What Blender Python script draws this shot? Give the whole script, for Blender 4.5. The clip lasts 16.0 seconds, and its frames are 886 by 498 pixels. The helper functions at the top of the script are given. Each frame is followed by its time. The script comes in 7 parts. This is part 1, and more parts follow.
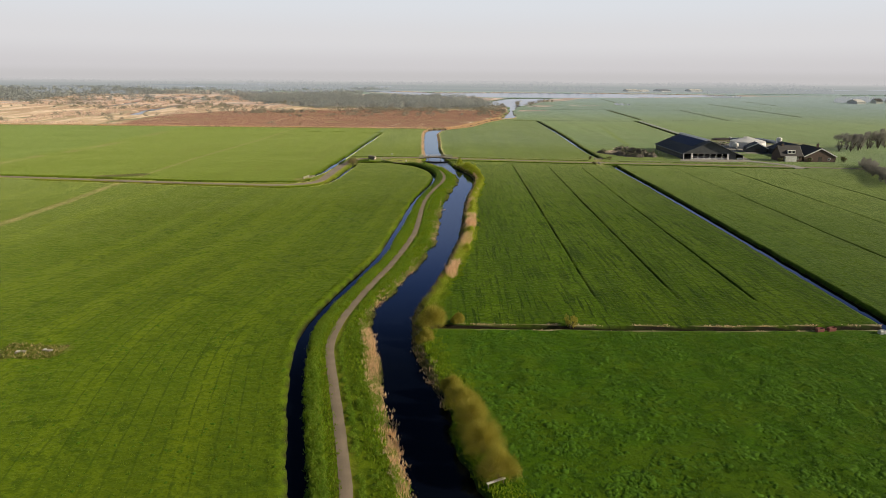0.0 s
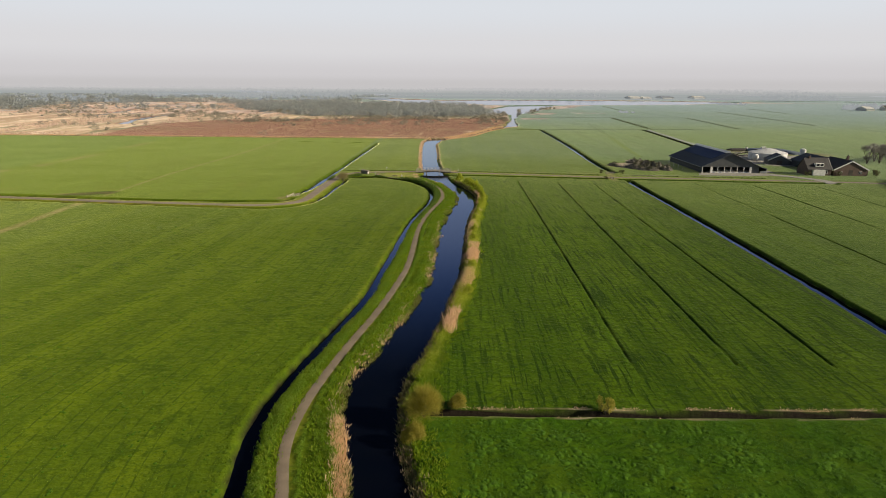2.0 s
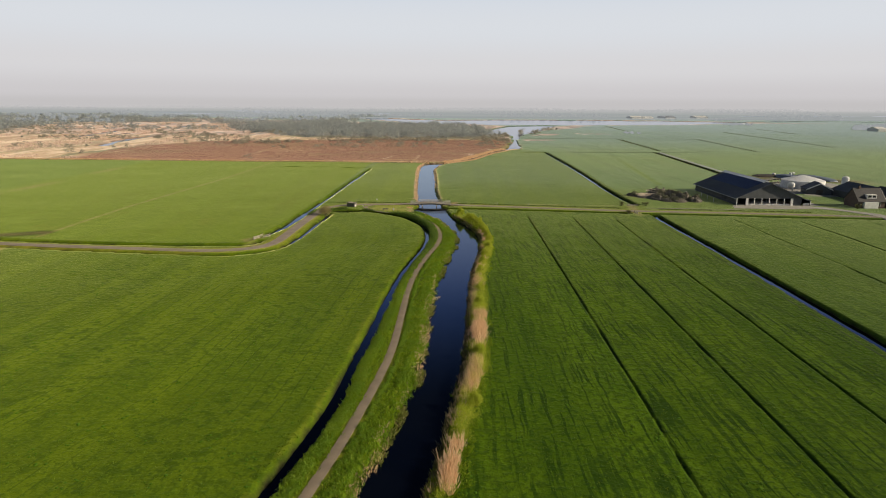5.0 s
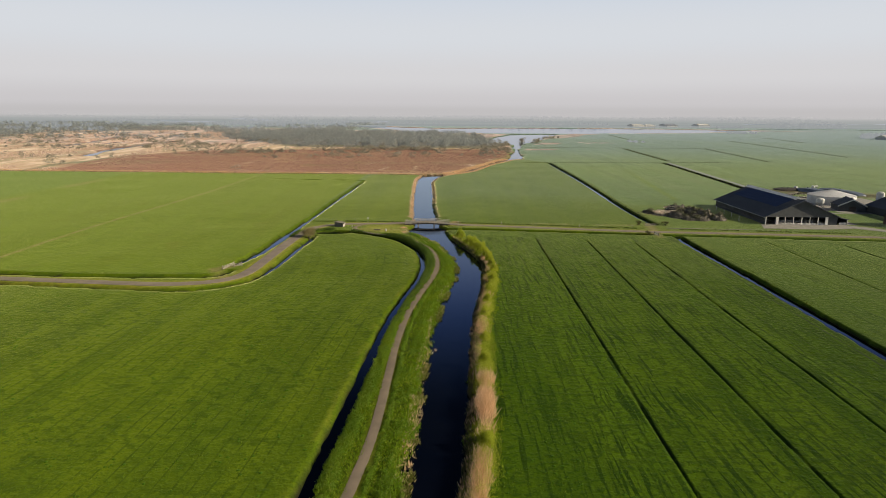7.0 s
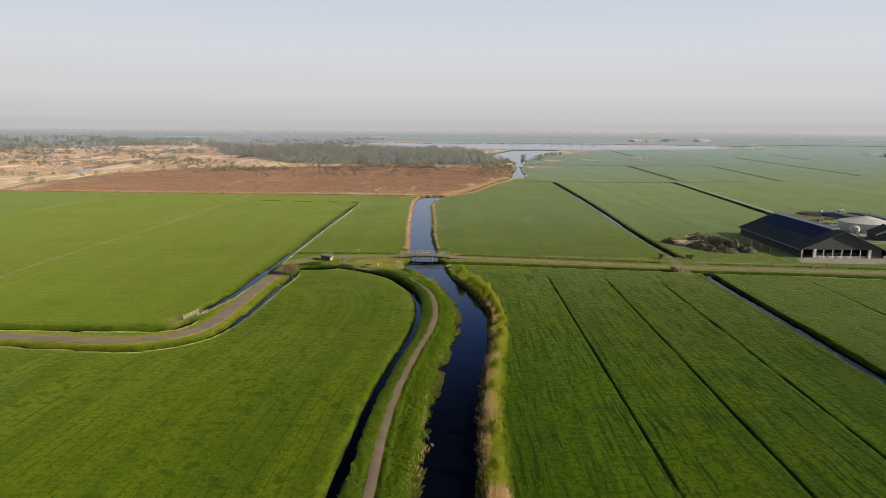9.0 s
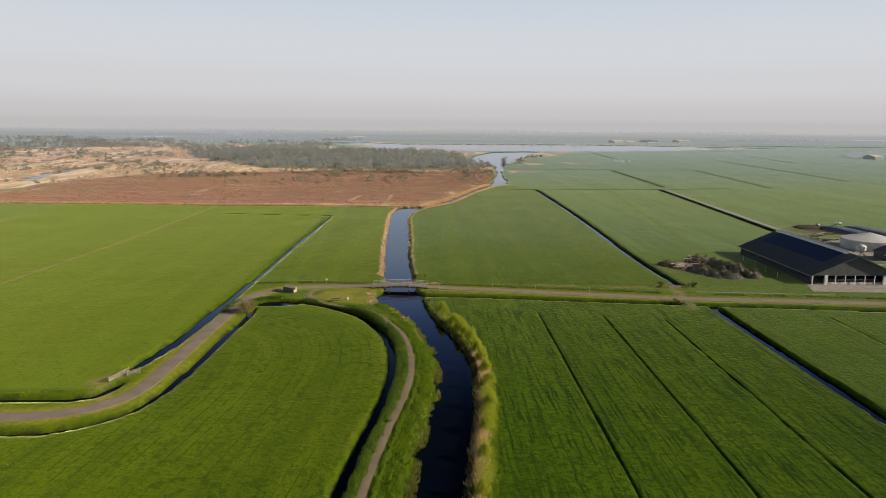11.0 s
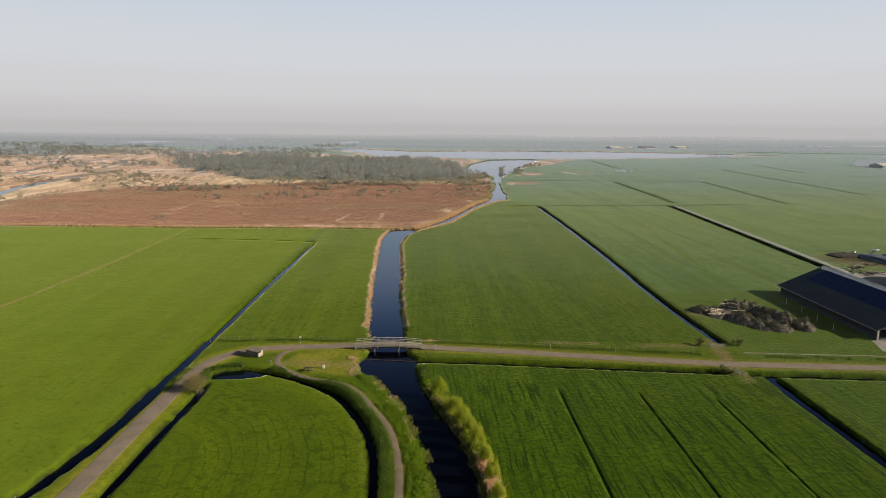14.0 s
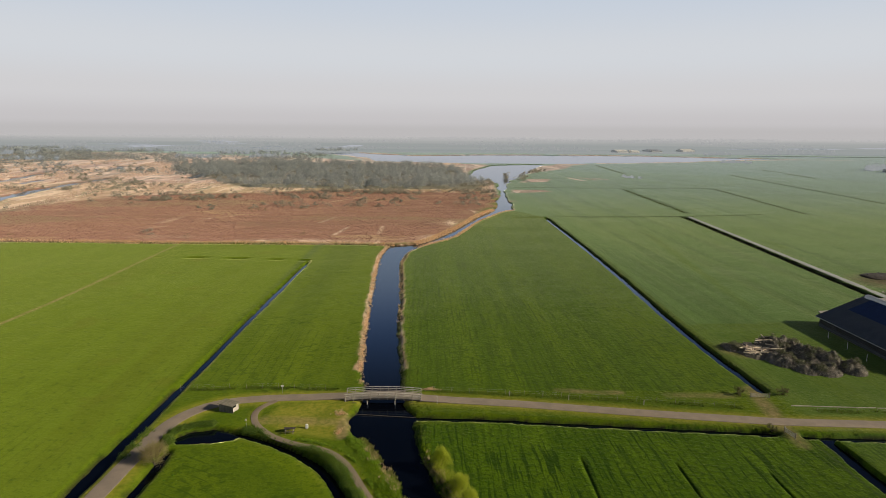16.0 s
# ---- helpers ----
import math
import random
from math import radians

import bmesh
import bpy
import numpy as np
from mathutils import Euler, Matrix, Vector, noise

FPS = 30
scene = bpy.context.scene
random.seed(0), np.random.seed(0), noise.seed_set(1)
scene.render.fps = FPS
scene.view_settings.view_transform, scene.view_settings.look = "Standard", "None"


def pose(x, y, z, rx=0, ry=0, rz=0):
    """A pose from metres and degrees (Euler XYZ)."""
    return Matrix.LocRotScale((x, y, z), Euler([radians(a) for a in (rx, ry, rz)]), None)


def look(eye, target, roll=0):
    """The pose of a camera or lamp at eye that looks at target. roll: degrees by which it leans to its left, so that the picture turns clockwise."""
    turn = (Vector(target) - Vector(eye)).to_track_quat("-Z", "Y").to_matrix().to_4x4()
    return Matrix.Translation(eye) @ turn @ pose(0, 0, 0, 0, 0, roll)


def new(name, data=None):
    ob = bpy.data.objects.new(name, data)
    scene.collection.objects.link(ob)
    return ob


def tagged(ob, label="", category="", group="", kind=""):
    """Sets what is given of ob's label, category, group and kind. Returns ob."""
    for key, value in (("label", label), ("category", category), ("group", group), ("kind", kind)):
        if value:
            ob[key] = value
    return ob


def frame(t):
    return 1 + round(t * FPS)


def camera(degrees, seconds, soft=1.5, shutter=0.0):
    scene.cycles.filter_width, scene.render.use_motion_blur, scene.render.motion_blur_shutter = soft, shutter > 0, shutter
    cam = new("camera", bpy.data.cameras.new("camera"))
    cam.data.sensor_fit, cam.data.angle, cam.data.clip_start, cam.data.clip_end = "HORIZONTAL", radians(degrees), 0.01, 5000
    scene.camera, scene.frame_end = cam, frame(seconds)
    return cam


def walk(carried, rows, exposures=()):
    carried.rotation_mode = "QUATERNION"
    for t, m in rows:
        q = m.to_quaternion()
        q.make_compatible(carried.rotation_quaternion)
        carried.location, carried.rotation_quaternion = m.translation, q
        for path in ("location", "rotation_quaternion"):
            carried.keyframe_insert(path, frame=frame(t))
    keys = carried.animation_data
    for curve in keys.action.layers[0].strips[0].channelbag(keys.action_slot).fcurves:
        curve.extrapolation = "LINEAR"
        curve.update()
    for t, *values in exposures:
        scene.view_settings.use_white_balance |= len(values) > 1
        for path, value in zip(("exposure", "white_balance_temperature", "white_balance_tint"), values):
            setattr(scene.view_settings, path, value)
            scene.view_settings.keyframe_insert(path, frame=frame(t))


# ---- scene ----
cam = camera(70.4, 16.0, 0.6)
PATH = [
    (0, (2.03, -2.11, 36.24), (1.975, 0.204, 35.602), 0.4),
    (0.5, (2.06, 3.59, 36.24), (2.005, 5.909, 35.618), 0.3),
    (1, (2.10, 9.33, 36.25), (2.042, 11.656, 35.639), 0.3),
    (1.5, (2.11, 15.17, 36.29), (2.051, 17.486, 35.683), 0.3),
    (2, (2.08, 21.02, 36.37), (2.023, 23.336, 35.758), 0.3),
    (2.5, (2.03, 26.76, 36.46), (1.968, 29.084, 35.849), 0.3),
    (3, (1.92, 32.44, 36.49), (1.865, 34.764, 35.881), 0.3),
    (3.5, (1.82, 38.31, 36.54), (1.769, 40.631, 35.939), 0.2),
    (4, (1.73, 44.14, 36.56), (1.675, 46.465, 35.986), 0.3),
    (6.5, (1.51, 73.09, 36.92), (1.456, 75.428, 36.391), 0.3),
    (7, (1.44, 78.86, 37.03), (1.387, 81.208, 36.512), 0.3),
    (7.5, (1.33, 84.69, 37.34), (1.273, 87.041, 36.834), 0.4),
    (8, (1.10, 90.44, 37.72), (1.043, 92.788, 37.231), 0.5),
    (8.5, (0.96, 96.06, 38.21), (0.901, 98.414, 37.730), 0.4),
    (9, (0.91, 101.49, 38.78), (0.859, 103.842, 38.315), 0.4),
    (11.5, (0.91, 126.96, 43.93), (0.950, 129.310, 43.460), 0.5),
    (12, (0.87, 132.15, 44.58), (0.914, 134.501, 44.122), 0.5),
    (12.5, (0.86, 137.27, 45.34), (0.900, 139.625, 44.881), 0.5),
    (13, (0.79, 142.17, 46.21), (0.834, 144.530, 45.748), 0.5),
    (13.5, (0.74, 146.90, 47.19), (0.784, 149.254, 46.727), 0.5),
    (14, (0.78, 151.52, 48.14), (0.826, 153.872, 47.684), 0.5),
    (14.5, (0.83, 156.11, 49.08), (0.872, 158.467, 48.622), 0.6),
    (15, (0.88, 160.73, 49.99), (0.922, 163.084, 49.537), 0.6),
    (15.5, (1.03, 165.30, 50.77), (1.070, 167.653, 50.318), 0.6),
    (16, (1.22, 170.00, 51.41), (1.254, 172.354, 50.962), 0.4),
]
walk(cam, [(t, look(eye, target, roll)) for t, eye, target, roll in PATH], [(0, 0.40), (4, 0.37), (8, 0.30), (16, 0.24)])

# ---- light ----
SUN_DIR = Vector((0.90, -0.20, 0.40)).normalized()      # towards the sun: low, over the farm
world = bpy.data.worlds.new("world")
scene.world = world
world.use_nodes = True
wn = world.node_tree.nodes
wl = world.node_tree.links
sky = wn.new("ShaderNodeTexSky")
sky.sky_type = "NISHITA"
sky.sun_disc = False
sky.sun_elevation = math.asin(SUN_DIR.z)
sky.sun_rotation = math.atan2(SUN_DIR.x, SUN_DIR.y)
sky.air_density = 1.0
sky.dust_density = 1.2
sky.ozone_density = 1.0
# the hazy air lies in a bright layer over the horizon all round
where = wn.new("ShaderNodeTexCoord")
split = wn.new("ShaderNodeSeparateXYZ")
wl.new(where.outputs["Generated"], split.inputs[0])
haze = wn.new("ShaderNodeValToRGB")
haze.color_ramp.interpolation = "EASE"
HAZE = ((0.0, (0.570, 0.550, 0.552)), (0.34, (0.26, 0.40, 0.70)), (0.20, (0.63, 0.70, 0.80)), (0.012, (0.632, 0.610, 0.620)), (0.05, (0.708, 0.698, 0.712)), (0.11, (0.722, 0.750, 0.792)))
stops = haze.color_ramp.elements
for i, (at, c) in enumerate(HAZE):
    e = stops[i] if i < 2 else stops.new(at)
    e.position = at
    e.color = (*c, 1)
veil = wn.new("ShaderNodeMapRange")
veil.interpolation_type = "SMOOTHSTEP"
for k, v in (("From Min", 0.24), ("From Max", 0.46), ("To Min", 1.0), ("To Max", 0.0)):
    veil.inputs[k].default_value = v
wl.new(split.outputs["Z"], haze.inputs["Fac"])
wl.new(split.outputs["Z"], veil.inputs["Value"])
over = wn.new("ShaderNodeBackground")
wl.new(haze.outputs["Color"], over.inputs["Color"])
both = wn.new("ShaderNodeMixShader")
wn["Background"].inputs["Strength"].default_value = 0.018
over.inputs["Strength"].default_value = 0.75
wl.new(sky.outputs["Color"], wn["Background"].inputs["Color"])
wl.new(veil.outputs["Result"], both.inputs[0])
wl.new(wn["Background"].outputs[0], both.inputs[1])
wl.new(over.outputs[0], both.inputs[2])
wl.new(both.outputs[0], wn["World Output"].inputs["Surface"])
sun = new("sun", bpy.data.lights.new("sun", "SUN"))
sun.data.energy = 5.0
sun.data.angle = radians(0.6)
sun.data.color = (1.0, 0.87, 0.66)
sun.matrix_world = look(SUN_DIR * 100, (0, 0, 0))

# ---- materials ----


class Nodes:
    """A small node builder round one Principled surface."""

    def __init__(self, name, rough=0.8, metal=0.0, spec=0.4):
        self.mat = bpy.data.materials.new(name)
        self.mat.use_nodes = True
        self.t = self.mat.node_tree
        self.b = self.t.nodes["Principled BSDF"]
        self.b.inputs["Roughness"].default_value = rough
        self.b.inputs["Metallic"].default_value = metal
        self.b.inputs["Specular IOR Level"].default_value = spec
        self.pos = self.t.nodes.new("ShaderNodeNewGeometry").outputs["Position"]
        self.info = None

    def put(self, socket, value):
        if hasattr(value, "links"):
            self.t.links.new(value, socket)
        elif isinstance(value, tuple) and len(value) == 3 and socket.type == "RGBA":
            socket.default_value = (*value, 1)
        else:
            socket.default_value = value

    def noise(self, size, detail=3.0, rough=0.55, stretch=(1, 1, 1), vec=None):
        m = self.t.nodes.new("ShaderNodeMapping")
        m.inputs["Scale"].default_value = tuple(a / size for a in stretch)
        self.put(m.inputs["Vector"], vec or self.pos)
        n = self.t.nodes.new("ShaderNodeTexNoise")
        n.inputs["Scale"].default_value = 1.0
        n.inputs["Detail"].default_value = detail
        n.inputs["Roughness"].default_value = rough
        self.put(n.inputs["Vector"], m.outputs["Vector"])
        return n.outputs["Fac"]

    def attr(self, name):
        n = self.t.nodes.new("ShaderNodeAttribute")
        n.attribute_name = name
        return n.outputs["Fac"]

    def shifted(self, by, vec=None):
        n = self.t.nodes.new("ShaderNodeVectorMath")
        self.put(n.inputs[0], self.pos if vec is None else vec)
        n.inputs[1].default_value = by
        return n.outputs[0]

    def island(self):
        return [o for o in self.t.nodes if o.type == "NEW_GEOMETRY"][0].outputs["Random Per Island"]

    def random(self):
        return self.t.nodes.new("ShaderNodeObjectInfo").outputs["Random"]

    def math(self, op, a, b=0.0, c=0.0):
        n = self.t.nodes.new("ShaderNodeMath")
        n.operation = op
        self.put(n.inputs[0], a)
        self.put(n.inputs[1], b)
        self.put(n.inputs[2], c)
        return n.outputs[0]

    def span(self, v, lo, hi, to0=0.0, to1=1.0):
        n = self.t.nodes.new("ShaderNodeMapRange")
        n.clamp = True
        n.interpolation_type = "SMOOTHSTEP"
        for k, a in zip(("Value", "From Min", "From Max", "To Min", "To Max"), (v, lo, hi, to0, to1)):
            self.put(n.inputs[k], a)
        return n.outputs[0]

    def mix(self, f, a, b, mode="MIX"):
        n = self.t.nodes.new("ShaderNodeMix")
        n.data_type = "RGBA"
        n.blend_type = mode
        self.put(n.inputs["Factor"], f)
        self.put(n.inputs["A"], a)
        self.put(n.inputs["B"], b)
        return n.outputs["Result"]

    def color(self, c):
        self.put(self.b.inputs["Base Color"], c)
        return self

    def bump(self, h, depth, strength=1.0):
        n = self.t.nodes.new("ShaderNodeBump")
        n.inputs["Strength"].default_value = strength
        n.inputs["Distance"].default_value = depth
        self.put(n.inputs["Height"], h)
        self.put(self.b.inputs["Normal"], n.outputs["Normal"])
        return self

    def sheen(self, weight, rough=0.35, tint=(1, 1, 1)):
        self.put(self.b.inputs["Sheen Weight"], weight)
        self.put(self.b.inputs["Sheen Roughness"], rough)
        self.put(self.b.inputs["Sheen Tint"], tint)
        return self


def plain(name, c, c2=None, size=0.6, rough=0.75, metal=0.0, grain=0.05, depth=0.004, stretch=(1, 1, 1), spec=0.4, vary=0.0):
    """A surface of two near colours, stained at one scale and grained at another."""
    n = Nodes(name, rough, metal, spec)
    c2 = c2 or tuple(a * 0.7 for a in c)
    col = n.mix(n.span(n.noise(size, 4, stretch=stretch), 0.3, 0.7), c, c2)
    fine = n.noise(grain, 2, stretch=stretch)
    col = n.mix(n.span(fine, 0.3, 0.75, 0.0, 0.35), col, tuple(a * 0.55 for a in c2))
    if vary:
        col = n.mix(n.math("MULTIPLY", n.random(), vary), col, tuple(a * 0.5 for a in c2))
    n.color(col).bump(fine, depth, 0.6)
    return n.mat


def blades(name, cols, rough=0.7, translucent=0.25, sheen=0.05, patch=0.45):
    """Leaves or blades: each piece takes a colour of its own between cols."""
    n = Nodes(name, rough, 0, 0.25)
    r = n.island()
    col = n.mix(n.span(r, 0.0, 0.55), cols[0], cols[1])
    col = n.mix(n.span(r, 0.6, 1.0), col, cols[2])
    col = n.mix(n.span(n.noise(6, 2), 0.35, 0.65, 0, patch), col, cols[0])
    n.color(col).sheen(sheen)
    tr = n.t.nodes.new("ShaderNodeBsdfTranslucent")
    n.put(tr.inputs["Color"], col)
    m = n.t.nodes.new("ShaderNodeMixShader")
    m.inputs[0].default_value = translucent
    n.t.links.new(n.b.outputs[0], m.inputs[1])
    n.t.links.new(tr.outputs[0], m.inputs[2])
    n.t.links.new(m.outputs[0], n.t.nodes["Material Output"].inputs["Surface"])
    return n.mat


def make_ground_material():
    n = Nodes("meadow", 0.9, 0, 0.06)
    fine = n.noise(0.22, 3, 0.65)
    tuft = n.noise(0.9, 3, 0.6)
    mid = n.noise(5, 3)
    large = n.noise(45, 3)
    lane = n.attr("lane")
    split = n.t.nodes.new("ShaderNodeSeparateXYZ")
    n.put(split.inputs[0], n.pos)
    comb = n.t.nodes.new("ShaderNodeCombineXYZ")
    n.put(comb.inputs[0], n.math("ADD", lane, n.math("MULTIPLY", n.noise(12, 2), 0.8)))
    n.put(comb.inputs[1], n.math("MULTIPLY", split.outputs["Y"], 0.03))
    # thin grips and wheel lines at uneven distances, their shade painted dark
    turn = n.math("ADD", n.math("MULTIPLY", lane, 3.4), n.math("ADD", n.math("MULTIPLY", n.noise(8, 2, vec=comb.outputs[0]), 11), n.math("MULTIPLY", n.noise(9, 3), 2.2)))
    line = n.span(n.math("SINE", turn), 0.86, 0.99)
    line = n.math("MULTIPLY", line, n.span(n.noise(2.2, 3, 0.6), 0.36, 0.52))
    line2 = n.noise(7.0, 2, 0.5, vec=comb.outputs[0])
    # meadow: fresh and mature grass in lanes, with rough tufts
    g = n.mix(n.span(mid, 0.3, 0.7), (0.070, 0.115, 0.004), (0.090, 0.137, 0.005))
    g = n.mix(n.span(large, 0.35, 0.65, 0, 0.8), g, (0.076, 0.113, 0.004))
    g = n.mix(n.span(line2, 0.45, 0.62, 0, 0.5), g, (0.126, 0.176, 0.005))
    rows = n.attr("rows")
    g = n.mix(n.math("MULTIPLY", n.math("MULTIPLY", line, rows), n.span(n.noise(26, 3), 0.38, 0.58, 0.25, 0.7)), g, (0.030, 0.060, 0.004))
    g = n.mix(n.span(tuft, 0.50, 0.62, 0, 0.45), g, (0.042, 0.084, 0.004))
    g = n.mix(n.span(n.noise(1.9, 3, 0.7, vec=n.shifted((9, 50, 0))), 0.56, 0.66, 0, 0.3), g, (0.036, 0.074, 0.004))
    g = n.mix(n.span(fine, 0.46, 0.72, 0, 0.5), g, (0.030, 0.066, 0.004))
    # the field east of the river: darker, in long drilled rows
    e1 = n.mix(n.span(line2, 0.40, 0.60), (0.053, 0.103, 0.002), (0.081, 0.140, 0.003))
    e1 = n.mix(n.span(n.noise(16, 3, vec=comb.outputs[0]), 0.5, 0.62, 0, 0.5), e1, (0.089, 0.164, 0.005))
    e1 = n.mix(n.span(mid, 0.42, 0.66, 0, 0.4), e1, (0.038, 0.088, 0.002))
    thin = n.t.nodes.new("ShaderNodeCombineXYZ")
    n.put(thin.inputs[0], n.math("ADD", lane, n.math("MULTIPLY", n.noise(7, 2), 0.9)))
    n.put(thin.inputs[1], n.math("MULTIPLY", split.outputs["Y"], 0.045))
    streak = n.noise(0.6, 2, 0.5, vec=thin.outputs[0])
    e1 = n.mix(n.math("MULTIPLY", n.span(streak, 0.52, 0.60), n.span(n.noise(11, 3), 0.38, 0.60, 0.5, 0.95)), e1, (0.018, 0.046, 0.002))
    e1 = n.mix(n.span(streak, 0.30, 0.42, 0.4, 0.0), e1, (0.094, 0.160, 0.006))
    e1 = n.mix(n.math("MULTIPLY", line, n.span(n.noise(26, 3, vec=n.shifted((5, 0, 0))), 0.38, 0.58, 0.10, 0.45)), e1, (0.018, 0.044, 0.002))
    e1 = n.mix(n.span(tuft, 0.50, 0.60, 0, 0.6), e1, (0.020, 0.052, 0.003))
    e1 = n.mix(n.span(fine, 0.46, 0.72, 0, 0.45), e1, (0.022, 0.052, 0.003))
    g = n.mix(n.attr("drilled"), g, e1)
    # the bright young ley beyond the road
    y1 = n.mix(n.span(mid, 0.3, 0.7), (0.108, 0.158, 0.010), (0.126, 0.178, 0.012))
    y1 = n.mix(n.span(n.noise(26, 3, 0.6, (1, 0.15, 1)), 0.5, 0.75, 0, 0.6), y1, (0.108, 0.136, 0.010))
    y1 = n.mix(n.span(line2, 0.46, 0.60, 0, 0.6), y1, (0.128, 0.184, 0.013))
    y1 = n.mix(n.span(n.noise(1.5, 4, 0.7), 0.54, 0.66, 0, 0.55), y1, (0.046, 0.086, 0.007))
    y1 = n.mix(n.span(n.noise(14, 3, 0.6, vec=n.shifted((60, 11, 0))), 0.58, 0.70, 0, 0.5), y1, (0.120, 0.140, 0.012))
    y1 = n.mix(n.span(fine, 0.46, 0.75, 0, 0.35), y1, (0.040, 0.080, 0.006))
    y1 = n.mix(n.math("MULTIPLY", line, n.math("MULTIPLY", rows, n.span(n.noise(30, 3), 0.4, 0.6, 0.0, 0.3))), y1, (0.040, 0.066, 0.006))
    g = n.mix(n.attr("ley"), g, y1)
    # darker green spots at random over the fields, weaker in the ley
    dark_spot = n.math("MULTIPLY", n.span(n.noise(2.4, 3, 0.7, vec=n.shifted((17, 4, 0))), 0.52, 0.60), n.span(n.noise(19, 3, vec=n.shifted((0, 71, 0))), 0.36, 0.62, 0.10, 0.60))
    g = n.mix(n.math("MULTIPLY", dark_spot, n.math("SUBTRACT", 1.0, n.math("MULTIPLY", n.attr("ley"), 0.8))), g, (0.028, 0.060, 0.003))
    # coarse single tussocks and weeds
    g = n.mix(n.span(n.noise(0.5, 2, 0.5, vec=n.shifted((31, 7, 0))), 0.62, 0.70, 0, 0.25), g, (0.150, 0.215, 0.016))
    g = n.mix(n.span(n.noise(0.42, 2, 0.5), 0.62, 0.69, 0, 0.35), g, (0.026, 0.060, 0.004))
    # rougher pasture with darker, lusher tufts
    p = n.mix(n.span(tuft, 0.42, 0.60), (0.052, 0.122, 0.003), (0.036, 0.094, 0.003))
    p = n.mix(n.span(mid, 0.35, 0.7, 0, 0.5), p, (0.084, 0.132, 0.004))
    p = n.mix(n.span(large, 0.46, 0.62, 0, 0.5), p, (0.066, 0.112, 0.004))
    p = n.mix(n.span(fine, 0.45, 0.75, 0, 0.45), p, (0.022, 0.070, 0.004))
    c = n.mix(n.attr("pasture"), g, p)
    # dull meadow across the canal: greyer, bluer green stands in for haze
    d = n.mix(n.span(mid, 0.3, 0.7), (0.082, 0.150, 0.032), (0.101, 0.174, 0.041))
    d = n.mix(n.span(n.noise(11, 2, vec=comb.outputs[0]), 0.50, 0.62, 0, 0.5), d, (0.134, 0.192, 0.052))
    d = n.mix(n.math("MULTIPLY", line, n.span(n.noise(24, 3), 0.42, 0.6, 0, 0.8)), d, (0.034, 0.070, 0.012))
    d = n.mix(n.span(tuft, 0.45, 0.75, 0, 0.3), d, (0.048, 0.092, 0.024))
    d = n.mix(n.math("MULTIPLY", n.span(line2, 0.5, 0.62), 0.4), d, (0.040, 0.080, 0.018))
    c = n.mix(n.attr("dull"), c, d)
    # yellowish verge and worn tracks
    v = n.mix(n.span(tuft, 0.3, 0.7), (0.270, 0.245, 0.036), (0.165, 0.185, 0.018))
    c = n.mix(n.math("MULTIPLY", n.attr("verge"), n.span(mid, 0.25, 0.6, 0.5, 0.95)), c, v)
    bands = n.t.nodes.new("ShaderNodeCombineXYZ")
    n.put(bands.inputs[0], n.math("ADD", split.outputs["X"], n.math("MULTIPLY", split.outputs["Y"], 0.07)))
    n.put(bands.inputs[1], n.math("MULTIPLY", split.outputs["Y"], 0.16))
    bands = bands.outputs[0]
    # cut reed: straw, with damp brown and green patches
    r = n.mix(n.span(n.noise(16, 4, 0.6, vec=bands), 0.42, 0.54), (0.75, 0.56, 0.45), (0.50, 0.33, 0.255))
    r = n.mix(n.span(n.noise(34, 4, 0.6, (1, 1.6, 1), vec=bands), 0.52, 0.60), r, (0.340, 0.245, 0.195))
    r = n.mix(n.span(n.noise(27, 5, 0.65, (1, 1.4, 1.7), vec=bands), 0.575, 0.63), r, (0.160, 0.145, 0.115))
    r = n.mix(n.span(n.noise(3, 3), 0.5, 0.75, 0, 0.6), r, (0.20, 0.13, 0.075))
    r = n.mix(n.span(n.noise(46, 5, 0.65, (1, 1.8, 1), vec=bands), 0.50, 0.60, 0, 0.8), r, (0.350, 0.190, 0.140))
    r = n.mix(n.span(n.noise(9, 4, 0.65, vec=bands), 0.54, 0.64, 0, 0.7), r, (0.30, 0.21, 0.13))
    r = n.mix(n.span(n.noise(6, 3, 0.6, vec=n.shifted((40, 90, 0), bands)), 0.56, 0.62, 0, 0.8), r, (0.76, 0.60, 0.48))
    c = n.mix(n.attr("reed"), c, r)
    # heath and bog: reddish brown
    h = n.mix(n.span(n.noise(7, 4, 0.65, (0.35, 1, 1)), 0.35, 0.65), (0.310, 0.158, 0.118), (0.390, 0.212, 0.162))
    h = n.mix(n.span(n.noise(2.2, 4, 0.65), 0.45, 0.66, 0, 0.75), h, (0.200, 0.104, 0.080))
    h = n.mix(n.span(n.noise(55, 4, 0.65, (0.4, 1, 1)), 0.52, 0.66, 0, 0.5), h, (0.180, 0.098, 0.078))
    h = n.mix(n.span(n.noise(70, 4, 0.65, (0.35, 1, 1), vec=n.shifted((0, 333, 0))), 0.52, 0.64, 0, 0.55), h, (0.250, 0.200, 0.120))
    h = n.mix(n.span(n.noise(30, 4, 0.6, (0.3, 1, 1)), 0.60, 0.68, 0, 0.7), h, (0.46, 0.32, 0.19))
    c = n.mix(n.attr("heath"), c, h)
    # leaf litter and brush under the fen woods
    w = n.mix(n.span(n.noise(3, 3), 0.35, 0.65), (0.130, 0.130, 0.108), (0.200, 0.190, 0.155))
    c = n.mix(n.attr("litter"), c, w)
